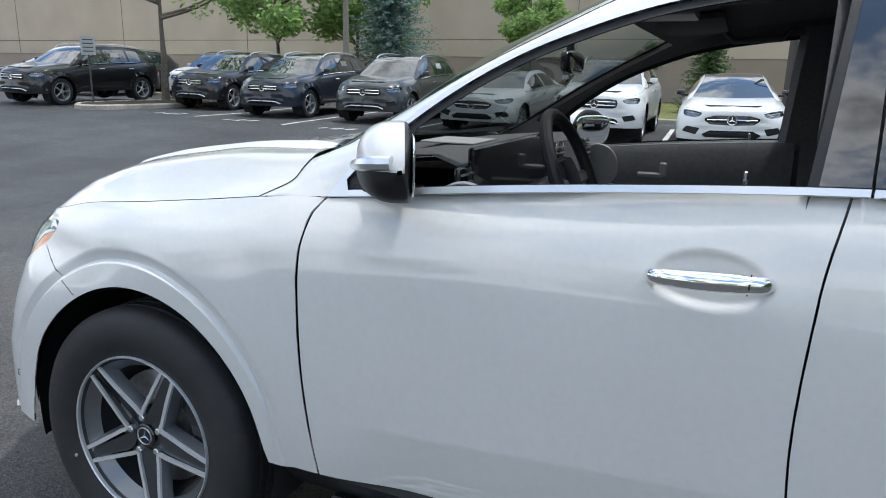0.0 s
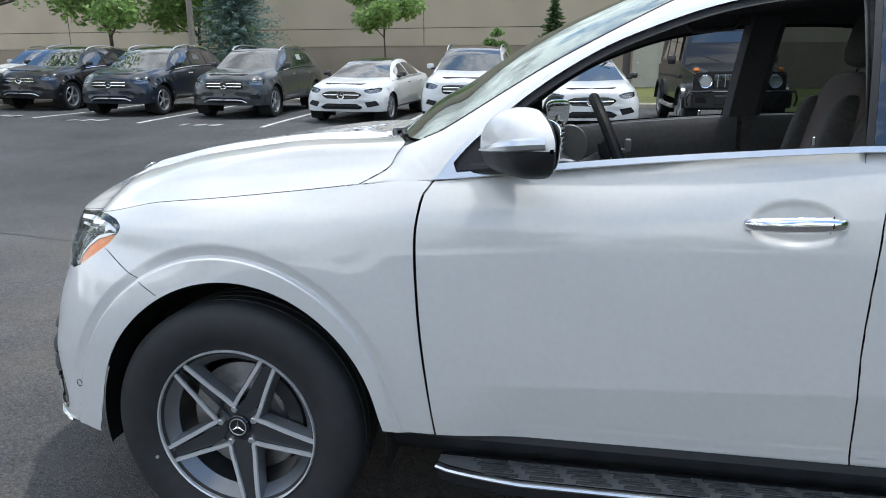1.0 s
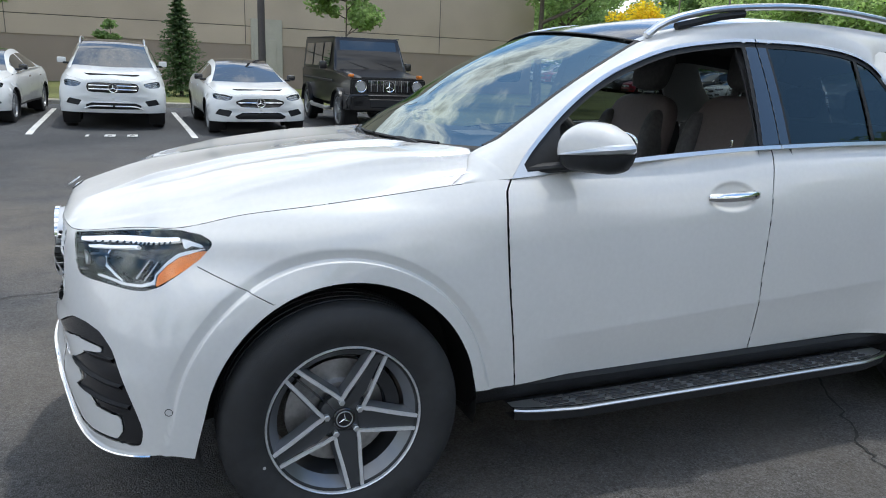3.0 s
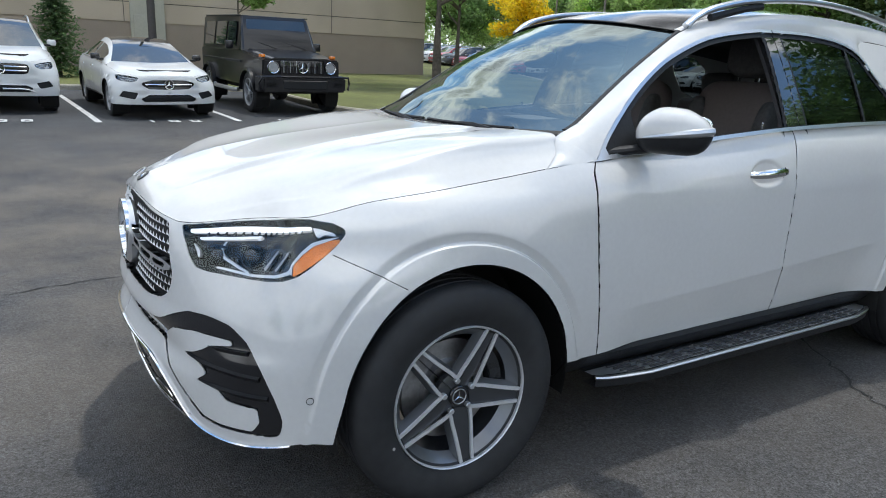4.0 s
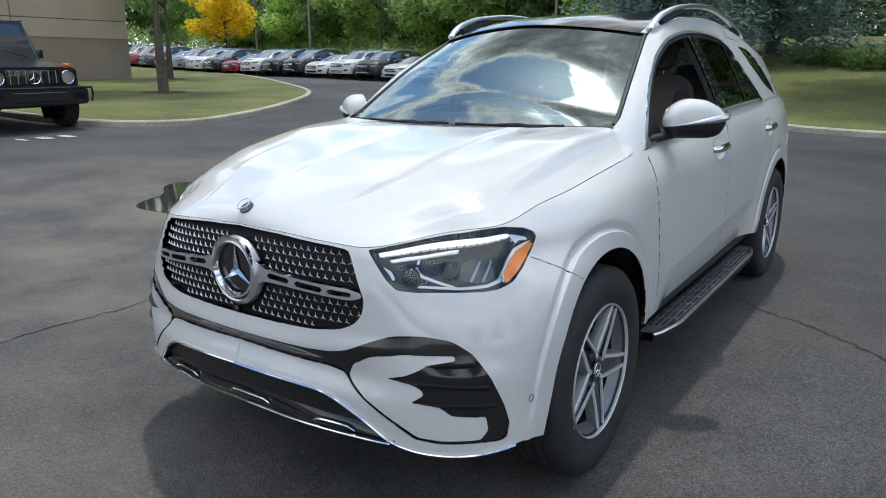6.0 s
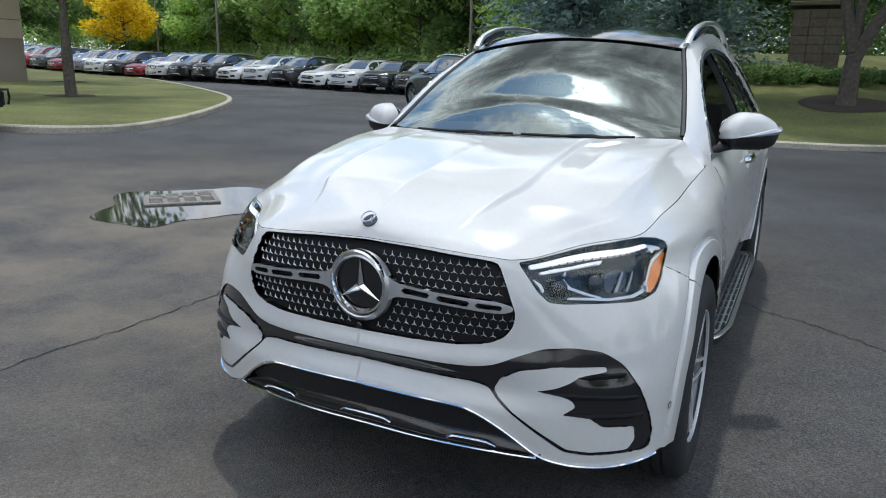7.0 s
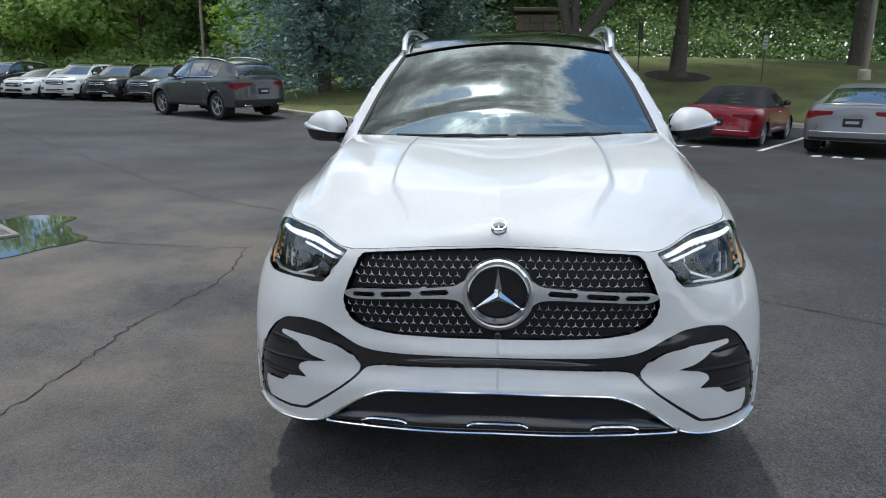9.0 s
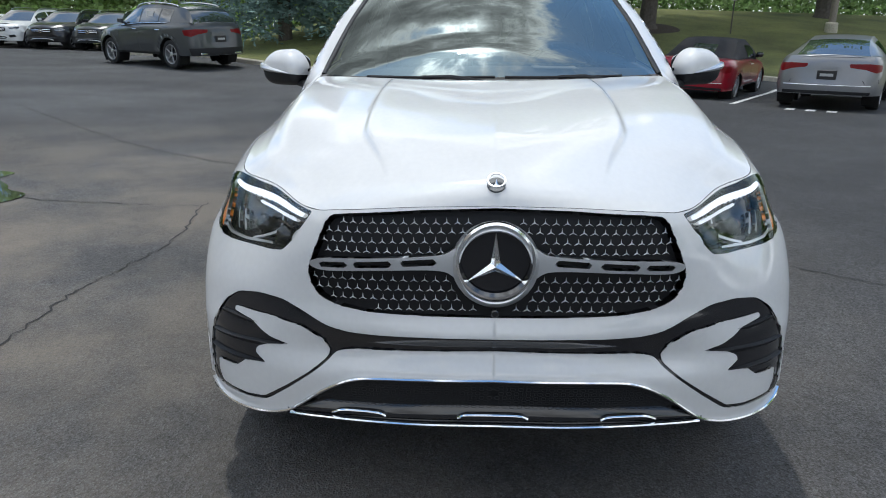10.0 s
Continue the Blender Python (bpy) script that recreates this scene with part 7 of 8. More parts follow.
    if kind != "suv":
        rim_t = [place(np.array([S_END - a]), np.array([.575]))[0] for a in np.linspace(0, .78, 8)]
        for side in (-1, 1):
            part("bumper_strip", tube([tuple(c * (1, side, 1) + np.array((.004, 0, 0))) for c in rim_t], .010, 6, .7), SATIN, car)
            pocket = [place(np.array([S_END - a]), np.array([b]))[0] * (1, side, 1) + np.array((.006, 0, 0)) for a, b in ((.62, .70), (.96, .72), (.98, .64), (.66, .62))]
            solid("bumper_pocket", [tuple(c) for c in pocket] + [tuple(c - np.array((.03, 0, 0))) for c in pocket], [(0, 1, 2, 3), (0, 4, 5, 1), (1, 5, 6, 2), (2, 6, 7, 3), (3, 7, 4, 0)], BLACK_MATT, car, False)
            lip_ = [place(np.array([S_END - a]), np.array([1.19]))[0] * (1, side, 1) for a in np.linspace(0, .62, 8)]
            part("body_spoiler", tube([tuple(c + np.array((-.02, 0, .012))) for c in lip_], .022, 8, .5), P, car)
    for side in (-1, 1) if kind == "suv" else ():
        part("exhaust_trim", box(.05, .22, .06, (xb - .05, side * .55 * sy, .40 * sz), .02, 1), CHROME, car)
    return car


def recolour(car, colour):
    """Gives a copy its own paint."""
    for o in car.children_recursive:
        if o.name.split(".")[0].startswith("body") and o.data and o.name.split(".")[0] != "body_roof":
            o.material_slots[0].link = "OBJECT"
            o.material_slots[0].material = PAINTS[colour]
    return car


def heading(x, y, nose, up=0.0):
    """The pose of a car whose front axle is over (x, y) and whose nose points along nose."""
    a = math.atan2(nose[1], nose[0]) - math.pi
    p = at_ground(x, y, up)
    e = .8
    gxx = (float(lie(x + e, y)) - float(lie(x - e, y))) / (2 * e)
    gyy = (float(lie(x, y + e)) - float(lie(x, y - e))) / (2 * e)
    back = Vector((-math.cos(a + math.pi), -math.sin(a + math.pi), 0))
    back.z = gxx * back.x + gyy * back.y
    back.normalize()
    up_n = Vector((-gxx, -gyy, 1)).normalized()
    side = up_n.cross(back).normalized()
    m = Matrix((back, side, back.cross(side))).transposed().to_4x4()
    m.translation = p
    return m


TYPES = {"suv": dict(kind="suv"), "small_suv": dict(kind="suv", length=4.63, width=1.84, height=1.66), "sedan": dict(kind="sedan", length=4.70, width=1.83, height=1.43, front="sedan", rails=False)}
first = {}


def park(kind, colour, x, y, nose, label, group="cars parked in the row", paper=False):
    m = heading(x, y, nose)
    if kind not in first:
        first[kind] = make_car(**TYPES[kind])
        first[kind].matrix_basis = m
        car = first[kind]
    else:
        car = copy_thing(first[kind], m)
    recolour(car, colour)
    tagged(car, label, "car", group)
    if paper:
        p = part("window_sticker", box(.30, .006, .24, (1.95, -.80, 1.32), .002, 1, Matrix.Rotation(radians(-20), 4, "X")), PAPER, car, "white paper sticker in the window")
    return car


ROW = (.03, -1.0)
park("suv", "graphite", -6.95, 13.25, ROW, "grey-green SUV with chrome roof rails and window sticker", paper=True)
park("suv", "blue", -9.85, 13.25, ROW, "dark blue SUV with chrome roof rails and window sticker", paper=True)
park("small_suv", "black", -13.0, 14.1, ROW, "black boxy SUV with twin-bar grille")
park("suv", "black", -16.9, 11.7, (.0, -1), "black SUV beside a small planted island")
park("suv", "white", -16.6, 17.6, ROW, "white SUV parked behind an island tree")
park("suv", "graphite", -20.0, 16.0, ROW, "dark grey SUV far along the row")
park("sedan", "black", -22.8, 15.6, ROW, "dark sedan at the row's far end")
park("sedan", "white", -3.95, 12.75, (-.04, -1), "white sedan with oval grille and black roof")
park("small_suv", "white", -1.33, 12.4, (.03, -1), "white compact SUV with roof rails")
park("sedan", "white", 1.2, 11.5, (.05, -1), "white sedan with star grille and dark vents")
far = [("suv", "graphite"), ("suv", "black"), ("suv", "white"), ("sedan", "white"), ("suv", "black"), ("suv", "white"), ("sedan", "white"), ("suv", "black"), ("suv", "black"), ("suv", "white"), ("sedan", "red"), ("suv", "black"), ("suv", "white"), ("suv", "silver"), ("sedan", "red"), ("suv", "graphite"), ("suv", "red"), ("suv", "white"), ("sedan", "white"), ("suv", "black")]
for k, (kind, colour) in enumerate(far):
    if k == 0:
        continue
    y = 16.0 + k * 2.02
    x = 27.5 + .05 * (y - 16)
    park(kind, colour, x, y, (-1, .08), f"{colour} {'SUV' if kind == 'suv' else 'sedan'} in the far row along the trees", "cars in the far row")
park("suv", "graphite", 27.5, 16.0, (-1, .08), "dark grey SUV in the far row along the trees", "cars in the far row")
grey = park("suv", "grey", 18.45, 10.0, (.545, .838), "grey SUV stopped in the lane, seen from behind", "")
silver = make_car("sedan", 4.62, 1.80, 1.42, "sedan", False)
silver.matrix_basis = heading(11.75 + STALL[0] * 2.7, -6.85 + STALL[1] * 2.7, STALL)
for o in silver.children:
    if o.name.startswith("body_roof"):
        o.data.materials[0] = PAINTS["silver"]
tagged(recolour(silver, "silver"), "silver sedan with red tail lamps parked facing the lawn", "car", "cars facing the lawn")
red = make_car("sedan", 4.05, 1.74, 1.30, "sedan", False, soft=True)
red.matrix_basis = heading(13.9 + STALL[0] * 2.3, -4.95 + STALL[1] * 2.3, STALL)
tagged(recolour(red, "red"), "small red roadster with black soft top raised", "car", "cars facing the lawn")


# the black off-roader
def make_boxcar():
    car = thing("parked_car", "black boxy off-roader with round lamps and upright body", "car", "cars parked in the row")
    B = PAINTS["black"]

    def hull(name, sections, mat, bev=.03, label=""):
        bm = bmesh.new()
        prev = None
        for x, w0, z0, w1, z1 in sections:
            ring = [bm.verts.new(p) for p in ((x, -w0, z0), (x, w0, z0), (x, w1, z1), (x, -w1, z1))]
            if prev:
                for j in range(4):
                    bm.faces.new((prev[j], prev[(j + 1) % 4], ring[(j + 1) % 4], ring[j]))
            else:
                bm.faces.new(ring[::-1])
            prev = ring
        bm.faces.new(prev)
        bmesh.ops.recalc_face_normals(bm, faces=bm.faces)
        bmesh.ops.bevel(bm, geom=list(bm.edges), offset=bev, segments=2, affect="EDGES")
        return part(name, bm, mat, car, label)
    hull("body", [(-.62, .82, .55, .80, 1.08), (.55, .86, .52, .84, 1.20), (3.62, .86, .52, .86, 1.22)], B)
    hull("body_hood", [(-.60, .62, 1.06, .58, 1.10), (.62, .72, 1.18, .68, 1.24)], B, .015)
    hull("body_cabin", [(.62, .84, 1.18, .80, 1.20), (.92, .83, 1.2, .72, 1.90), (3.5, .83, 1.2, .74, 1.93), (3.62, .83, 1.2, .76, 1.88)], B, .03)
    solid("windscreen", [(.655, -.68, 1.26), (.655, .68, 1.26), (.885, .63, 1.83), (.885, -.63, 1.83)], [(0, 1, 2, 3)], FAR_GLASS, car)
    for side in (-1, 1):
        for a, b in ((1.0, 1.62), (1.72, 2.50), (2.62, 3.38)):
            solid("side_window", [(a, side * .838, 1.28), (b, side * .838, 1.28), (b, side * .765, 1.78), (a + .03, side * .765, 1.78)], [(0, 1, 2, 3)], FAR_GLASS, car)
        lamp = part("headlight", moved(disc(.115, 0, -.03, 28, "x", .006), pose(-.625, side * .60, .92)), CLEAR, car)
        part("lamp_ring", moved(lathe([(.100, -.03), (.115, -.036), (.125, -.01)], 28, "x"), pose(-.625, side * .60, .92)), CHROME, lamp)
        part("lamp_bowl", moved(disc(.1, -.002, -.012, 24, "x"), pose(-.625, side * .60, .92)), BOWL, lamp)
        part("indicator", box(.16, .09, .06, (-.40, side * .74, 1.13), .02, 2), AMBER, car)
        part("body_mirror", box(.10, .16, .17, (.98, side * .98, 1.30), .03, 2), B, car)
        for hx in (0, 2.89):
            a = np.linspace(.02, .98, 14) * math.pi
            rows = [[(hx + r * math.cos(t), side * w, .40 + r * 1.02 * math.sin(t)) for t in a] for r, w in ((.46, .80), (.47, .955), (.42, .965), (.41, .80))]
            grid_part("wheel_arch", np.array(rows), B, car, up=(0, side, 0))
            well = [[(hx + r * math.cos(t), side * w, .38 + r * math.sin(t)) for t in np.linspace(-.2, 1.2, 16) * math.pi] for r, w in ((.42, .875), (.42, .6), (.1, .58))]
            grid_part("wheel_well", np.array(well), DARK_IN, car)
        part("side_step", tube([(.55, side * .93, .42), (.75, side * .97, .40), (2.1, side * .97, .40), (2.3, side * .93, .42)], .045, 8), SATIN, car)
        part("side_trim", box(2.9, .02, .05, (2.0, side * .868, .98), .006, 1), BLACK_MATT, car)
    part("grille", box(.03, .92, .26, (-.635, 0, .93), .02, 2), BLACK_GLOSS, car)
    for k in range(13):
        part("grille_slat", box(.02, .014, .22, (-.655, -.39 + k * .065, .93), .004, 1), LAMP_DARK if k % 2 else FLEET_RIM, car)
    badge = part("badge", lathe([(.098, -.01), (.112, -.014), (.112, .004), (.098, .004)], 28, "x", True), CHROME, car)
    badge.location = (-.665, 0, .93)
    me = star_mesh(.104, .014, .16, "badge_star"); me.materials.append(CHROME)
    o = new("badge_star", me); o.parent = badge
    hull("bumper", [(-.82, .86, .46, .86, .74), (-.50, .94, .44, .94, .78)], B, .03)
    part("bumper_intake", box(.04, .95, .18, (-.815, 0, .60), .02, 1), BLACK_MATT, car)
    for side in (-1, 1):
        part("bumper_vent", box(.04, .24, .14, (-.80, side * .70, .60), .02, 1), BLACK_MATT, car)
        part("bull_bar", tube([(-.84, side * .52, .76), (-.86, side * .9, .75), (-.80, side * .95, .62), (-.80, side * .92, .50)], .022, 6), B, car)
    part("bumper_bar", box(.03, 1.0, .03, (-.845, 0, .75), .01, 1), BLACK_GLOSS, car)
    part("roof_gutter", tube([(.93, -.735, 1.90), (3.5, -.755, 1.915)], .012, 5), BLACK_MATT, car)
    part("roof_gutter", tube([(.93, .735, 1.90), (3.5, .755, 1.915)], .012, 5), BLACK_MATT, car)
    for y in (-.35, .3):
        part("wiper", tube([(.63, y - .25, 1.25), (.72, y + .25, 1.40)], .012, 5), BLACK_MATT, car)
    w = fleet_wheel(.40, 5)
    w.parent = car
    w.matrix_basis = pose(0, -.80, .40)
    for x, sd in ((2.89, -1), (0, 1), (2.89, 1)):
        copy_thing(w, pose(x, sd * .80, .40, 0, 0, 0 if sd < 0 else 180))
    part("chassis", box(3.9, 1.3, .2, (1.5, 0, .5), .03, 1), DARK_IN, car)
    return car


boxcar = make_boxcar()
boxcar.matrix_basis = heading(3.85, 11.8, (.03, -1))

# ---- trees, shrubs, poles ----
BARK = material("bark", (.115, .095, .075), .9, grain=.3, scale=12, blotch=.2, blotch_scale=1.5, bump=.8, bump_scale=25)
BARK_DARK = material("dark_bark", (.085, .072, .060), .92, grain=.3, scale=10, bump=.8, bump_scale=20)


def leaf_material(name, colour, spread=.3):
    m = bpy.data.materials.new(name)
    m.use_nodes = True
    n, l = m.node_tree.nodes, m.node_tree.links
    p = n["Principled BSDF"]
    p.inputs["Roughness"].default_value = .6
    g = n.new("ShaderNodeNewGeometry")
    r = n.new("ShaderNodeMapRange"); r.inputs[3].default_value, r.inputs[4].default_value = 1 - spread, 1 + spread
    l.new(g.outputs["Random Per Island"], r.inputs["Value"])
    s = n.new("ShaderNodeVectorMath"); s.operation = "SCALE"; s.inputs[0].default_value = colour
    l.new(r.outputs["Result"], s.inputs["Scale"])
    l.new(s.outputs[0], p.inputs["Base Color"])
    t = n.new("ShaderNodeBsdfTranslucent")
    s2 = n.new("ShaderNodeVectorMath"); s2.operation = "SCALE"; s2.inputs[0].default_value = tuple(min(.9, c * 1.7) for c in colour)
    l.new(r.outputs["Result"], s2.inputs["Scale"]); l.new(s2.outputs[0], t.inputs["Color"])
    x = n.new("ShaderNodeMixShader"); x.inputs[0].default_value = .6
    l.new(p.outputs[0], x.inputs[1]); l.new(t.outputs[0], x.inputs[2])
    l.new(x.outputs[0], n["Material Output"].inputs[0])
    return m


LEAF = leaf_material("green_leaves", (.19, .28, .10))
LEAF_WOOD = leaf_material("woodland_leaves", (.29, .39, .15))
LEAF_LIGHT = leaf_material("light_green_leaves", (.30, .42, .11))
LEAF_DARK = leaf_material("dark_green_leaves", (.15, .23, .085))
LEAF_YELLOW = leaf_material("yellow_leaves", (.62, .42, .02), .25)
NEEDLES = leaf_material("blue_green_needles", (.15, .215, .20), .35)
NEEDLES_GREEN = leaf_material("green_needles", (.08, .13, .055), .35)


def leaves(centres, radii, count, size, rng, flat=.75):
    """Leaf sprays scattered through clumps: small bent quads in all directions, denser towards the outside."""
    v, f = [], []
    total = sum(r**2 for r in radii)
    for c, r in zip(centres, radii):
        for _ in range(max(4, int(count * r * r / total))):
            d = Vector((rng.gauss(0, 1), rng.gauss(0, 1), rng.gauss(0, 1))).normalized()
            p = Vector(c) + Vector((d.x, d.y, d.z * flat)) * r * rng.uniform(.45, 1.05)
            a = Vector((rng.gauss(0, 1), rng.gauss(0, 1), rng.gauss(0, .6))).normalized()
            b = a.cross(Vector((rng.gauss(0, 1), rng.gauss(0, 1), rng.gauss(0, 1)))).normalized()
            s = size * rng.uniform(.6, 1.3)
            k = len(v)
            v += [p - a * s, p - b * s * .55, p + a * s, p + b * s * .55]
            f += [(k, k + 1, k + 2), (k, k + 2, k + 3)]
    return v, f


def make_tree(seed, height=8, trunk_h=2.4, spread=3.0, trunk_r=.14, leaf=LEAF, count=5000, size=.13, bark=BARK, label="", limbs=7, category="tree", lowest=.0):
    rng = random.Random(seed)
    tree = thing("tree", label, category)
    top = Vector((rng.uniform(-.2, .2), rng.uniform(-.2, .2), height * .8))
    stem = [Vector((0, 0, -.1)), Vector((rng.uniform(-.04, .04), rng.uniform(-.04, .04), trunk_h * .5)), Vector((rng.uniform(-.1, .1), rng.uniform(-.1, .1), trunk_h)), top]
    q = spline([tuple(p) for p in stem], 6)
    bms = [tube(q, trunk_r, 9, 1.0, [1.35 if i == 0 else 1 - .85 * i / (len(q) - 1) for i in range(len(q))])]
    centres, radii = [], []
    for k in range(limbs):
        a = 2 * math.pi * (k / limbs + rng.uniform(-.06, .06))
        h0 = trunk_h + (height * .62 - trunk_h) * rng.uniform(lowest, .8)
        base = Vector([np.interp(h0, q[:, 2], q[:, i]) for i in range(3)])
        reach = spread * rng.uniform(.55, 1.0) * (1.1 - .5 * (h0 - trunk_h) / max(.1, height - trunk_h))
        tip = base + Vector((math.cos(a) * reach, math.sin(a) * reach, reach * rng.uniform(.35, .9)))
        mid = (base + tip) / 2 + Vector((rng.uniform(-.2, .2), rng.uniform(-.2, .2), -.1 * reach))
        bms.append(tube(spline([tuple(base), tuple(mid), tuple(tip)], 5), trunk_r * .42, 6, 1, np.linspace(1, .15, 11)))
        for t, rr in ((.55, .30), (.8, .36), (1.0, .34)):
            p = base.lerp(tip, t) + Vector((rng.gauss(0, .25), rng.gauss(0, .25), rng.gauss(0, .2))) * spread * .25
            centres.append(p); radii.append(spread * rr * rng.uniform(.75, 1.2))
            twig = [tuple(base.lerp(tip, t * .85)), tuple(p)]
            bms.append(tube(twig, trunk_r * .12, 4, 1, (1, .3)))
    for k in range(4):
        centres.append(top + Vector((rng.uniform(-.5, .5), rng.uniform(-.5, .5), rng.uniform(-.25, .2))) * spread * .6)
        radii.append(spread * rng.uniform(.28, .42))
    part("trunk", merge(*bms), bark, tree, "branching grey-brown trunk")
    v, f = leaves(centres, radii, count, size, rng)
    solid("crown", v, f, leaf, tree, False)
    return tree


def make_conifer(seed, height=6, radius=1.9, mat=NEEDLES, label="", count=70, dense_k=26, fine=1.0):
    rng = random.Random(seed)
    tree = thing("tree", label, "tree")
    part("trunk", tube([(0, 0, -.1), (0, 0, height * .5), (0, 0, height)], .10 * height / 6, 8, 1, (1.2, .7, .1)), BARK_DARK, tree)
    v, f = [], []
    for i in range(count):
        u = (i + rng.random()) / count
        z = height * (.06 + .94 * u)
        R = radius * (1 - u)**.85 * rng.uniform(.78, 1.1) + .06
        a = i * 2.39996 + rng.uniform(-.2, .2)
        tip = Vector((math.cos(a) * R, math.sin(a) * R, z - R * .18 + rng.uniform(-.05, .05)))
        base = Vector((0, 0, z + R * .08))
        for k in range(dense_k):
            t = (k + rng.random()) / dense_k
            p = base.lerp(tip, t**.8)
            p.z -= .12 * R * math.sin(math.pi * t)
            d = Vector((rng.gauss(0, 1), rng.gauss(0, 1), rng.gauss(0, .5)))
            side = (tip - base).normalized()
            d = (d + side * 1.0).normalized()
            b = d.cross(Vector((rng.gauss(0, 1), rng.gauss(0, 1), 1))).normalized()
            s = (.10 + .10 * (1 - t)) * fine * height / 6 * rng.uniform(.8, 1.4)
            n = len(v)
            p = p + Vector((rng.gauss(0, .05), rng.gauss(0, .05), rng.gauss(0, .03))) * R
            v += [p - d * s * .5, p - b * s * .28, p + d * s, p + b * s * .28]
            f += [(n, n + 1, n + 2), (n, n + 2, n + 3)]
    solid("crown", v, f, mat, tree, False)
    return tree


def plant(tree, x, y, turn=0, scale=1.0, up=.11, label="", group=""):
    m = Matrix.Translation(at_ground(x, y, up)) @ Matrix.Rotation(turn, 4, "Z")
    if tree.name in planted:
        t = copy_thing(tree, m)
    else:
        planted.add(tree.name); t = tree; t.matrix_basis = m
    t.scale = (scale,) * 3
    return tagged(t, label, "tree", group)


planted = set()
honey = make_tree(11, 7.5, 2.3, 2.9, .13, LEAF, 4200, .085, BARK, "slender tree with sparse feathery leaves on an island", 8)
plant(honey, -14.45, 13.9, label="slender tree with sparse feathery leaves on an island", up=.12)
street = make_tree(21, 6.5, 2.2, 1.5, .07, LEAF, 3600, .11, BARK, "young leafy tree with a round crown", 6)
plant(street, -5.3, 20.6, 0, .8, label="young leafy tree with a round crown")
plant(street, 6.0, 23.5, 2.1, .95, label="young leafy tree behind the parked cars")
maple = make_tree(31, 8.5, 1.6, 3.0, .16, LEAF, 7000, .13, BARK, "full green tree by the building", 9)
plant(maple, -16.2, 22.0, .4, label="full green tree by the building")
plant(maple, -14.2, 24.5, 2.4, .9, label="dense green tree by the building")
spruce = make_conifer(41, 6.5, 2.3, NEEDLES, "blue spruce with drooping branches", 320, 50, .7)
plant(spruce, -11.6, 22.8, label="blue spruce with drooping branches")
cone = make_conifer(43, 3.9, 1.35, NEEDLES_GREEN, "narrow conical evergreen in the lawn", 200, 34)
plant(cone, .15, 21.8, 0, .82, label="narrow conical evergreen in the lawn")
ball = make_tree(47, 2.7, 1.3, .5, .04, LEAF_DARK, 1400, .07, BARK, "small round-headed tree by the wall", 6)
plant(ball, -1.9, 24.0, label="small round-headed tree by the wall")
lawn_tree = make_tree(51, 9, 2.7, 3.2, .19, LEAF, 5200, .13, BARK, "grey-trunked tree in a mulch ring", 9)
plant(lawn_tree, 11.8, 19.3, 1.0, label="grey-trunked tree in a mulch ring")
plant(lawn_tree, 18.4, 28.6, 3.0, .9, label="second tree in the lawn by the building's end")
for x, y in ((11.8, 19.3), (18.4, 28.6)):
    a = np.linspace(0, 2 * math.pi, 24)[:-1]
    patch_on_ground("mulch_ring", [(x + .75 * math.cos(t) * (1 + .1 * math.sin(3 * t)), y + .7 * math.sin(t)) for t in a], MULCH, .13, "dark mulch round a tree", "mulch", step=.4)
yellow = make_tree(61, 6.6, 1.2, 3.0, .15, LEAF_YELLOW, 6500, .14, BARK, "bright yellow-leaved tree beyond the far row", 9)
plant(yellow, 44, 56.5, 0, 1.25, label="bright yellow-leaved tree beyond the far row")
big_spruce = make_conifer(45, 13, 4.3, NEEDLES, "tall blue spruce beside the lane", 420, 60, .55)
plant(big_spruce, 23.5, 7.0, label="tall blue spruce beside the lane")
plant(big_spruce, 28.5, 4.0, 1.5, 1.0, label="tall dark spruce under the trees")
oak = make_tree(71, 15, 4.4, 6.5, .42, LEAF_DARK, 16000, .20, BARK_DARK, "large shade tree with a dark trunk", 12)
forked = make_tree(73, 15, 2.6, 6.0, .30, LEAF_DARK, 15000, .18, BARK_DARK, "large shade tree with a dark forked trunk", 11, lowest=.45)
part("limb", merge(tube(spline([(0, 0, 1.2), (-.1, -.55, 2.5), (-.2, -1.7, 3.9), (-.1, -3.1, 5.6), (.2, -4.0, 7.6)], 5), .21, 9, 1, np.linspace(1, .3, 21)), tube(spline([(0, 0, 1.5), (.1, .35, 2.8), (0, .8, 4.6), (.2, 1.0, 7)], 5), .22, 9, 1, np.linspace(1, .4, 16))), BARK_DARK, forked, "thick forked limb")
plant(forked, 21.9, -2.05, 0, label="large shade tree with a dark forked trunk")
plant(oak, 27.5, -6.75, 2.2, .9, label="large shade tree with a dark trunk")
plant(oak, 33, -16.2, 4.0, 1.05, label="large shade tree on the lawn slope")
for x, y in ((21.9, -2.05), (27.5, -6.75)):
    a = np.linspace(0, 2 * math.pi, 24)[:-1]
    patch_on_ground("mulch_ring", [(x + 1.5 * math.cos(t) * (1 + .1 * math.sin(3 * t)), y + 1.3 * math.sin(t)) for t in a], MULCH, .13, "dark mulch round a tree", "mulch", step=.5)

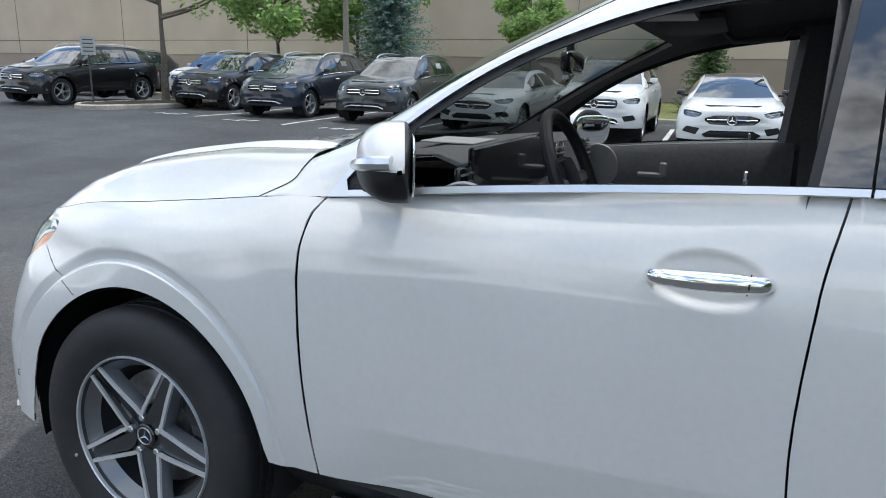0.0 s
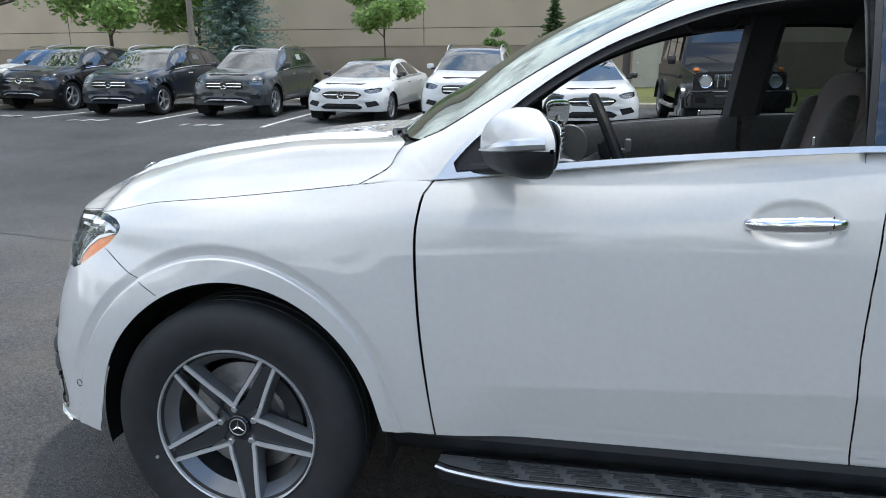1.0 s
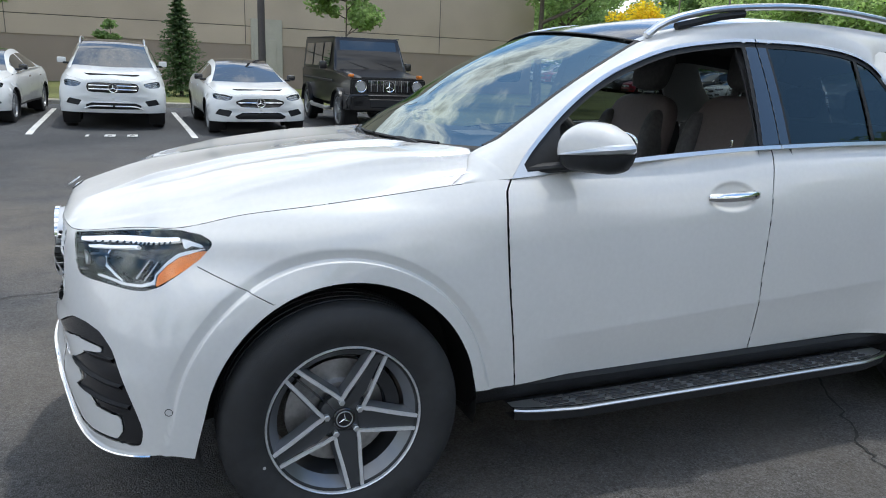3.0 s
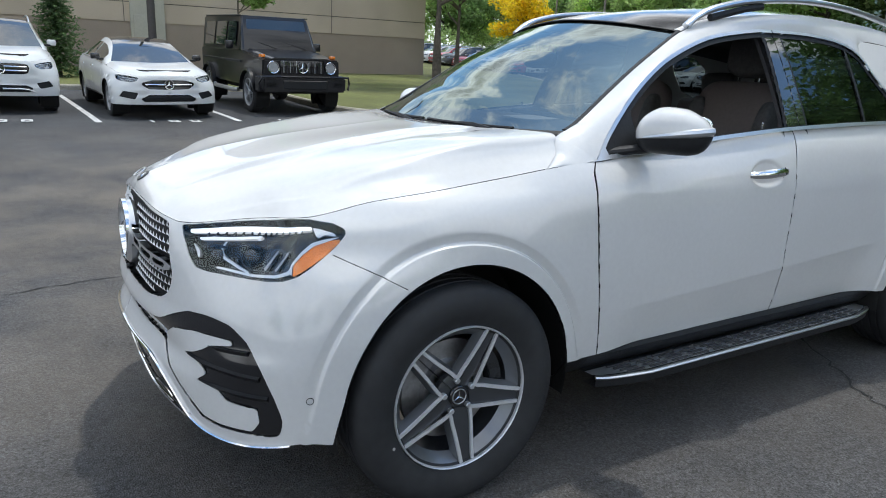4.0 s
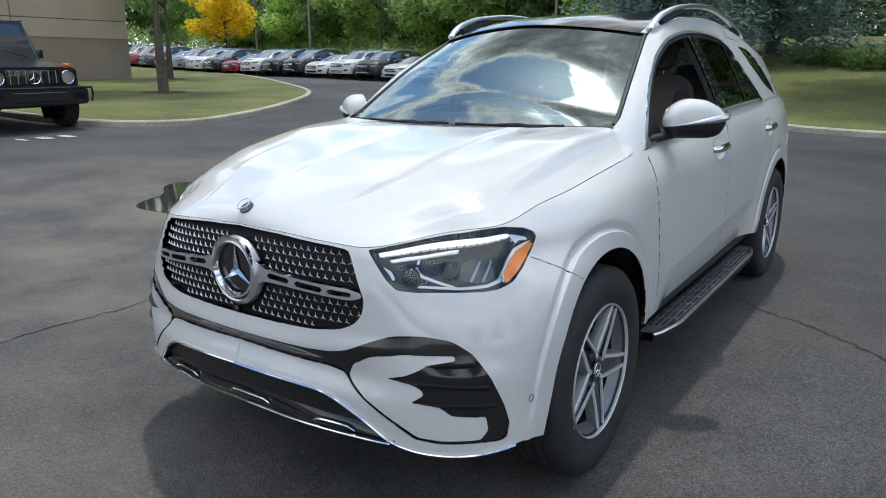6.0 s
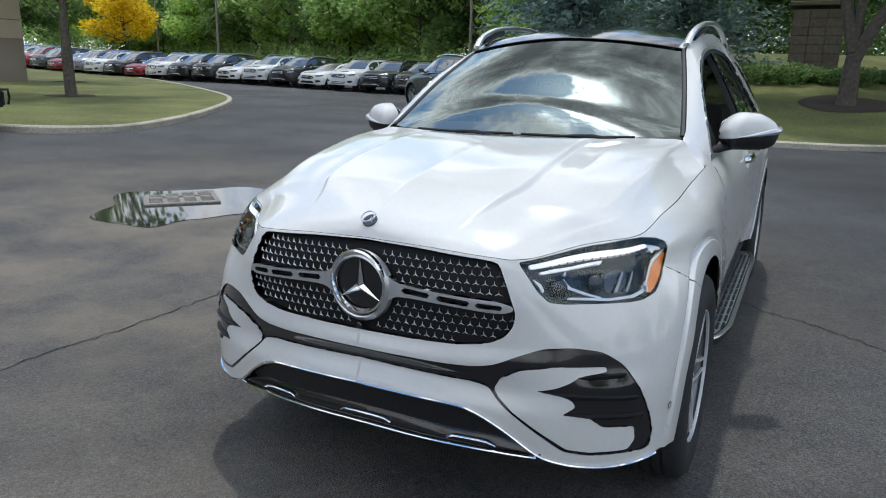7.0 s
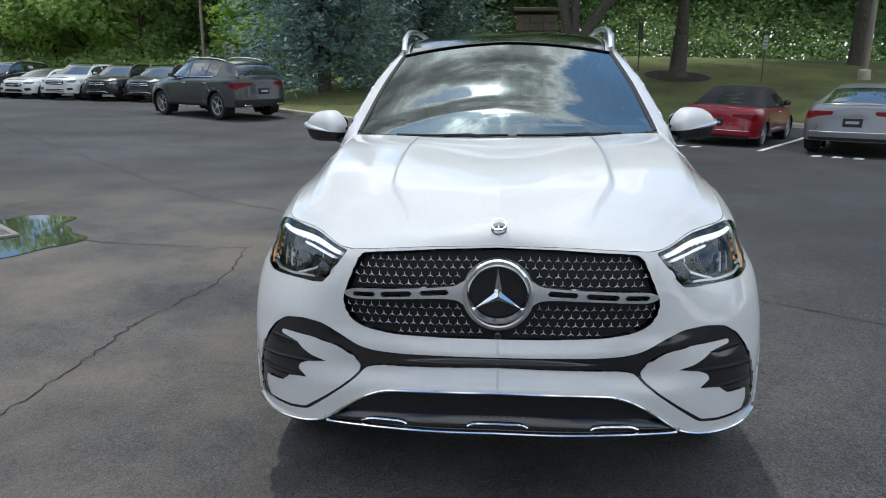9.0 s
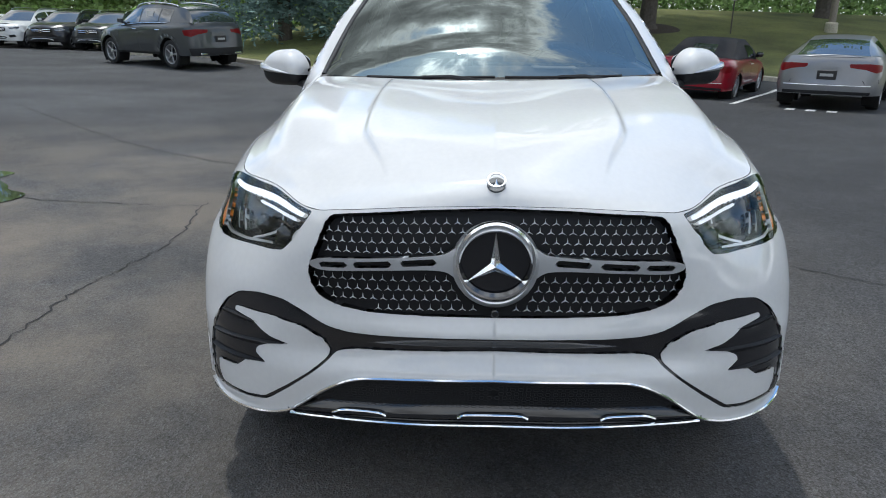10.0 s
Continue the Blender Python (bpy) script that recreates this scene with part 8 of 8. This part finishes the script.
# woods behind the far row and the lawn
wood_a = make_tree(81, 14, 2.2, 4.6, .22, LEAF_WOOD, 9000, .20, BARK_DARK, "leafy woodland tree", 11)
wood_b = make_tree(82, 12, 1.5, 4.2, .2, LEAF_DARK, 9000, .20, BARK_DARK, "dark woodland tree", 11)
wood_c = make_tree(83, 10, 1.0, 3.6, .16, LEAF_LIGHT, 8000, .19, BARK_DARK, "light green woodland tree", 10)
wr_ = random.Random(9)
k = 0
for row in range(2):
    for i in range(22):
        t = i / 21
        # behind the far row, from the spruce round to beyond the building
        x, y = 38 + 30 * t + row * 8 * .87 + wr_.uniform(-1.5, 1.5), 11 + 76 * t - row * 8 * .5 + wr_.uniform(-1.5, 1.5)
        kind = (wood_b, wood_a, wood_c)[k % 3] if row else (wood_a, wood_c, wood_a, wood_b)[k % 4]
        plant(kind, x, y, wr_.uniform(0, 6), wr_.uniform(.85, 1.2) * (1 + .12 * row), label="leafy tree in the wood behind the car park", group="woodland trees")
        k += 1
for row in range(2):
    for i in range(14):
        t = i / 13
        x, y = 50 + row * 7 + wr_.uniform(-2, 2), 12 - 62 * t + wr_.uniform(-1.5, 1.5)
        plant((wood_b, wood_b, wood_a)[k % 3], x, y, wr_.uniform(0, 6), wr_.uniform(.9, 1.25), label="dark tree in the wood behind the lawn", group="woodland trees")
        k += 1
for i in range(16):
    plant((wood_a, wood_b, wood_c)[i % 3], 22 + i * 4.5 + wr_.uniform(-1, 1), 74 + wr_.uniform(-4, 6) + i * 1.2, wr_.uniform(0, 6), wr_.uniform(.9, 1.2), label="leafy tree in the wood beyond the building", group="woodland trees")
# trees on the near side of the car park, mirrored in the car's glass
for x, y, kind, sc in ((-14, -30, wood_a, .8), (-4, -34, wood_b, .9), (5, -29, wood_c, .85), (13, -33, wood_a, .9), (-24, -27, wood_b, .9), (-33, -18, wood_a, .9)):
    plant(kind, x, y, wr_.uniform(0, 6), sc, up=0, label="leafy tree across the car park", group="woodland trees")
# undergrowth along the wood's edge
rngu = random.Random(77)
cs, rs = [], []
for i in range(150):
    t = i / 149
    for dx, hh in ((0, .9), (2.5, 2.0), (6, 3.4), (10, 5.0)):
        cs.append(Vector((34.5 + 30 * t + dx * .87 + rngu.uniform(-1, 1), 9 + 76 * t - dx * .5 + rngu.uniform(-1, 1), .5 + hh + rngu.uniform(-.4, .6)))); rs.append(rngu.uniform(1.0, 1.7) + hh * .12)
for i in range(60):
    for dx, hh in ((-1, .3), (0, 1.0), (2, 2.2), (3, 3.4)):
        cs.append(Vector((16 + i * 1.35, 68 + dx + i * .3 + rngu.uniform(-1, 1), .6 + hh + rngu.uniform(-.3, .6)))); rs.append(rngu.uniform(1.2, 1.9))
v, f = leaves(cs, rs, 110000, .19, rngu)
tagged(solid("undergrowth", v, f, LEAF_WOOD, None, False), "dense dark shrubs along the edge of the wood", "shrubs", kind="stuff")
cs, rs = [], []
for i in range(110):
    t = i / 109
    for dx, hh in ((-.8, .1), (.6, .4), (1.2, 1.2), (2.5, 2.2), (4.5, 3.0), (6, 4.0), (10, 5.6)):
        cs.append(Vector((43.5 + dx + rngu.uniform(-1, 1), 12 - 66 * t, float(lie(43.5 + dx, 12 - 66 * t)) + hh - .2 + rngu.uniform(-.2, .9)))); rs.append(rngu.uniform(1.2, 2.0) + hh * .12)
v, f = leaves(cs, rs, 140000, .145, rngu)
tagged(solid("undergrowth", v, f, LEAF_DARK, None, False), "dark shrubs on top of the grassy bank", "shrubs", kind="stuff")
cs, rs = [], []
for i in range(22):
    cs.append(Vector((26.0 + rngu.uniform(-.8, .8), -3.5 + i * .28, float(lie(26, -3.5 + i * .28)) + .35))); rs.append(rngu.uniform(.35, .6))
v, f = leaves(cs, rs, 9000, .07, rngu)
tagged(solid("hedge", v, f, LEAF_DARK, None, False), "low clipped dark hedge on the lawn", "hedge")

# stone pillar on the lawn
STONE = material("tan_stone", (.14, .115, .088), .9, grain=.2, scale=9, bump=.5, bump_scale=30, vary=.12)
pillar = thing("stone_pillar", "tan stone gate pillar in tree shade", "pillar", m=Matrix.Translation(at_ground(28.3, -.95, -.15)))
for r in range(8):
    for c in range(3):
        w = .56
        part("stone", box(1.5, w + .006, .307, (0, -.57 + c * .57 + (.12 if r % 2 else -.12) * 0, .16 + r * .31), .02, 1), STONE, pillar)
part("cap_stone", box(1.75, 2.0, .16, (0, 0, 2.70), .03, 1), STONE, pillar)

# lamp posts, sign posts
POST = material("weathered_post", (.23, .20, .165), .7, grain=.15, scale=20, blotch=.1)
POST_DARK = material("dark_post", (.07, .06, .055), .6, grain=.15)
SIGN = material("sign_face", (.42, .42, .40), .5, grain=.08)


def lamp_post(x, y, h=8.5, r=.09, mat=POST, label="tall plain lamp post at the edge of the car park"):
    p = thing("lamp_post", label, "lamp post", m=Matrix.Translation(at_ground(x, y)))
    part("pole", tube([(0, 0, 0), (0, 0, h)], r, 12, 1, (1.15, .8)), mat, p)
    part("footing", lathe([(1e-4, .5), (.2, .5), (.24, .45), (.25, 0)], 16, "z"), CONCRETE, p)
    part("lamp_head", box(.65, .3, .12, (.3, 0, h), .03, 1), BLACK_MATT, p)


lamp_post(-11.2, 18.8, label="tall brown lamp post behind the row")
lamp_post(2.35, 18.9, 8.5, .10, POST_DARK, "tall dark lamp post behind the row")
lamp_post(37.5, 38.5); lamp_post(36.8, 17.5)
lamp_post(36, 2.8, 9, .11); lamp_post(28, -14.3, 9, .12, POST, "pale lamp post on the lawn")
lamp_post(49, 58)


def sign(x, y, h, w, hh, up, face_to, label, bars=3, mat=SIGN, post=POST_DARK):
    s = thing("sign_post", label, "sign", m=Matrix.Translation(at_ground(x, y, up)) @ Matrix.Rotation(math.atan2(face_to[1] - y, face_to[0] - x), 4, "Z"))
    part("post", box(.05, .05, h, (0, 0, h / 2), .01, 1), post, s)
    plate = part("sign_plate", box(.02, w, hh, (.035, 0, h - hh / 2), .004, 1), mat, s)
    for k in range(bars):
        part("line_of_writing", box(.004, w * .7, hh * .06, (.047, 0, h - hh * (k + 1) / (bars + 1))), POST_DARK, plate)


sign(-15.1, 11.9, 1.75, .36, .50, .12, (1, -2), "white notice board on a dark post", 4)
sign(26.7, -9.85, 1.75, .16, .52, .11, (-3, 0), "small upright sign on a thin post", 3)
sign(28.6, -5.35, 2.0, .2, .7, .11, (-3, 0), "narrow sign on a dark post", 3, POST_DARK)
sign(38, 16.5, 3.0, .6, 1.3, .1, (-3, 0), "pale sign boards among the trees", 4)
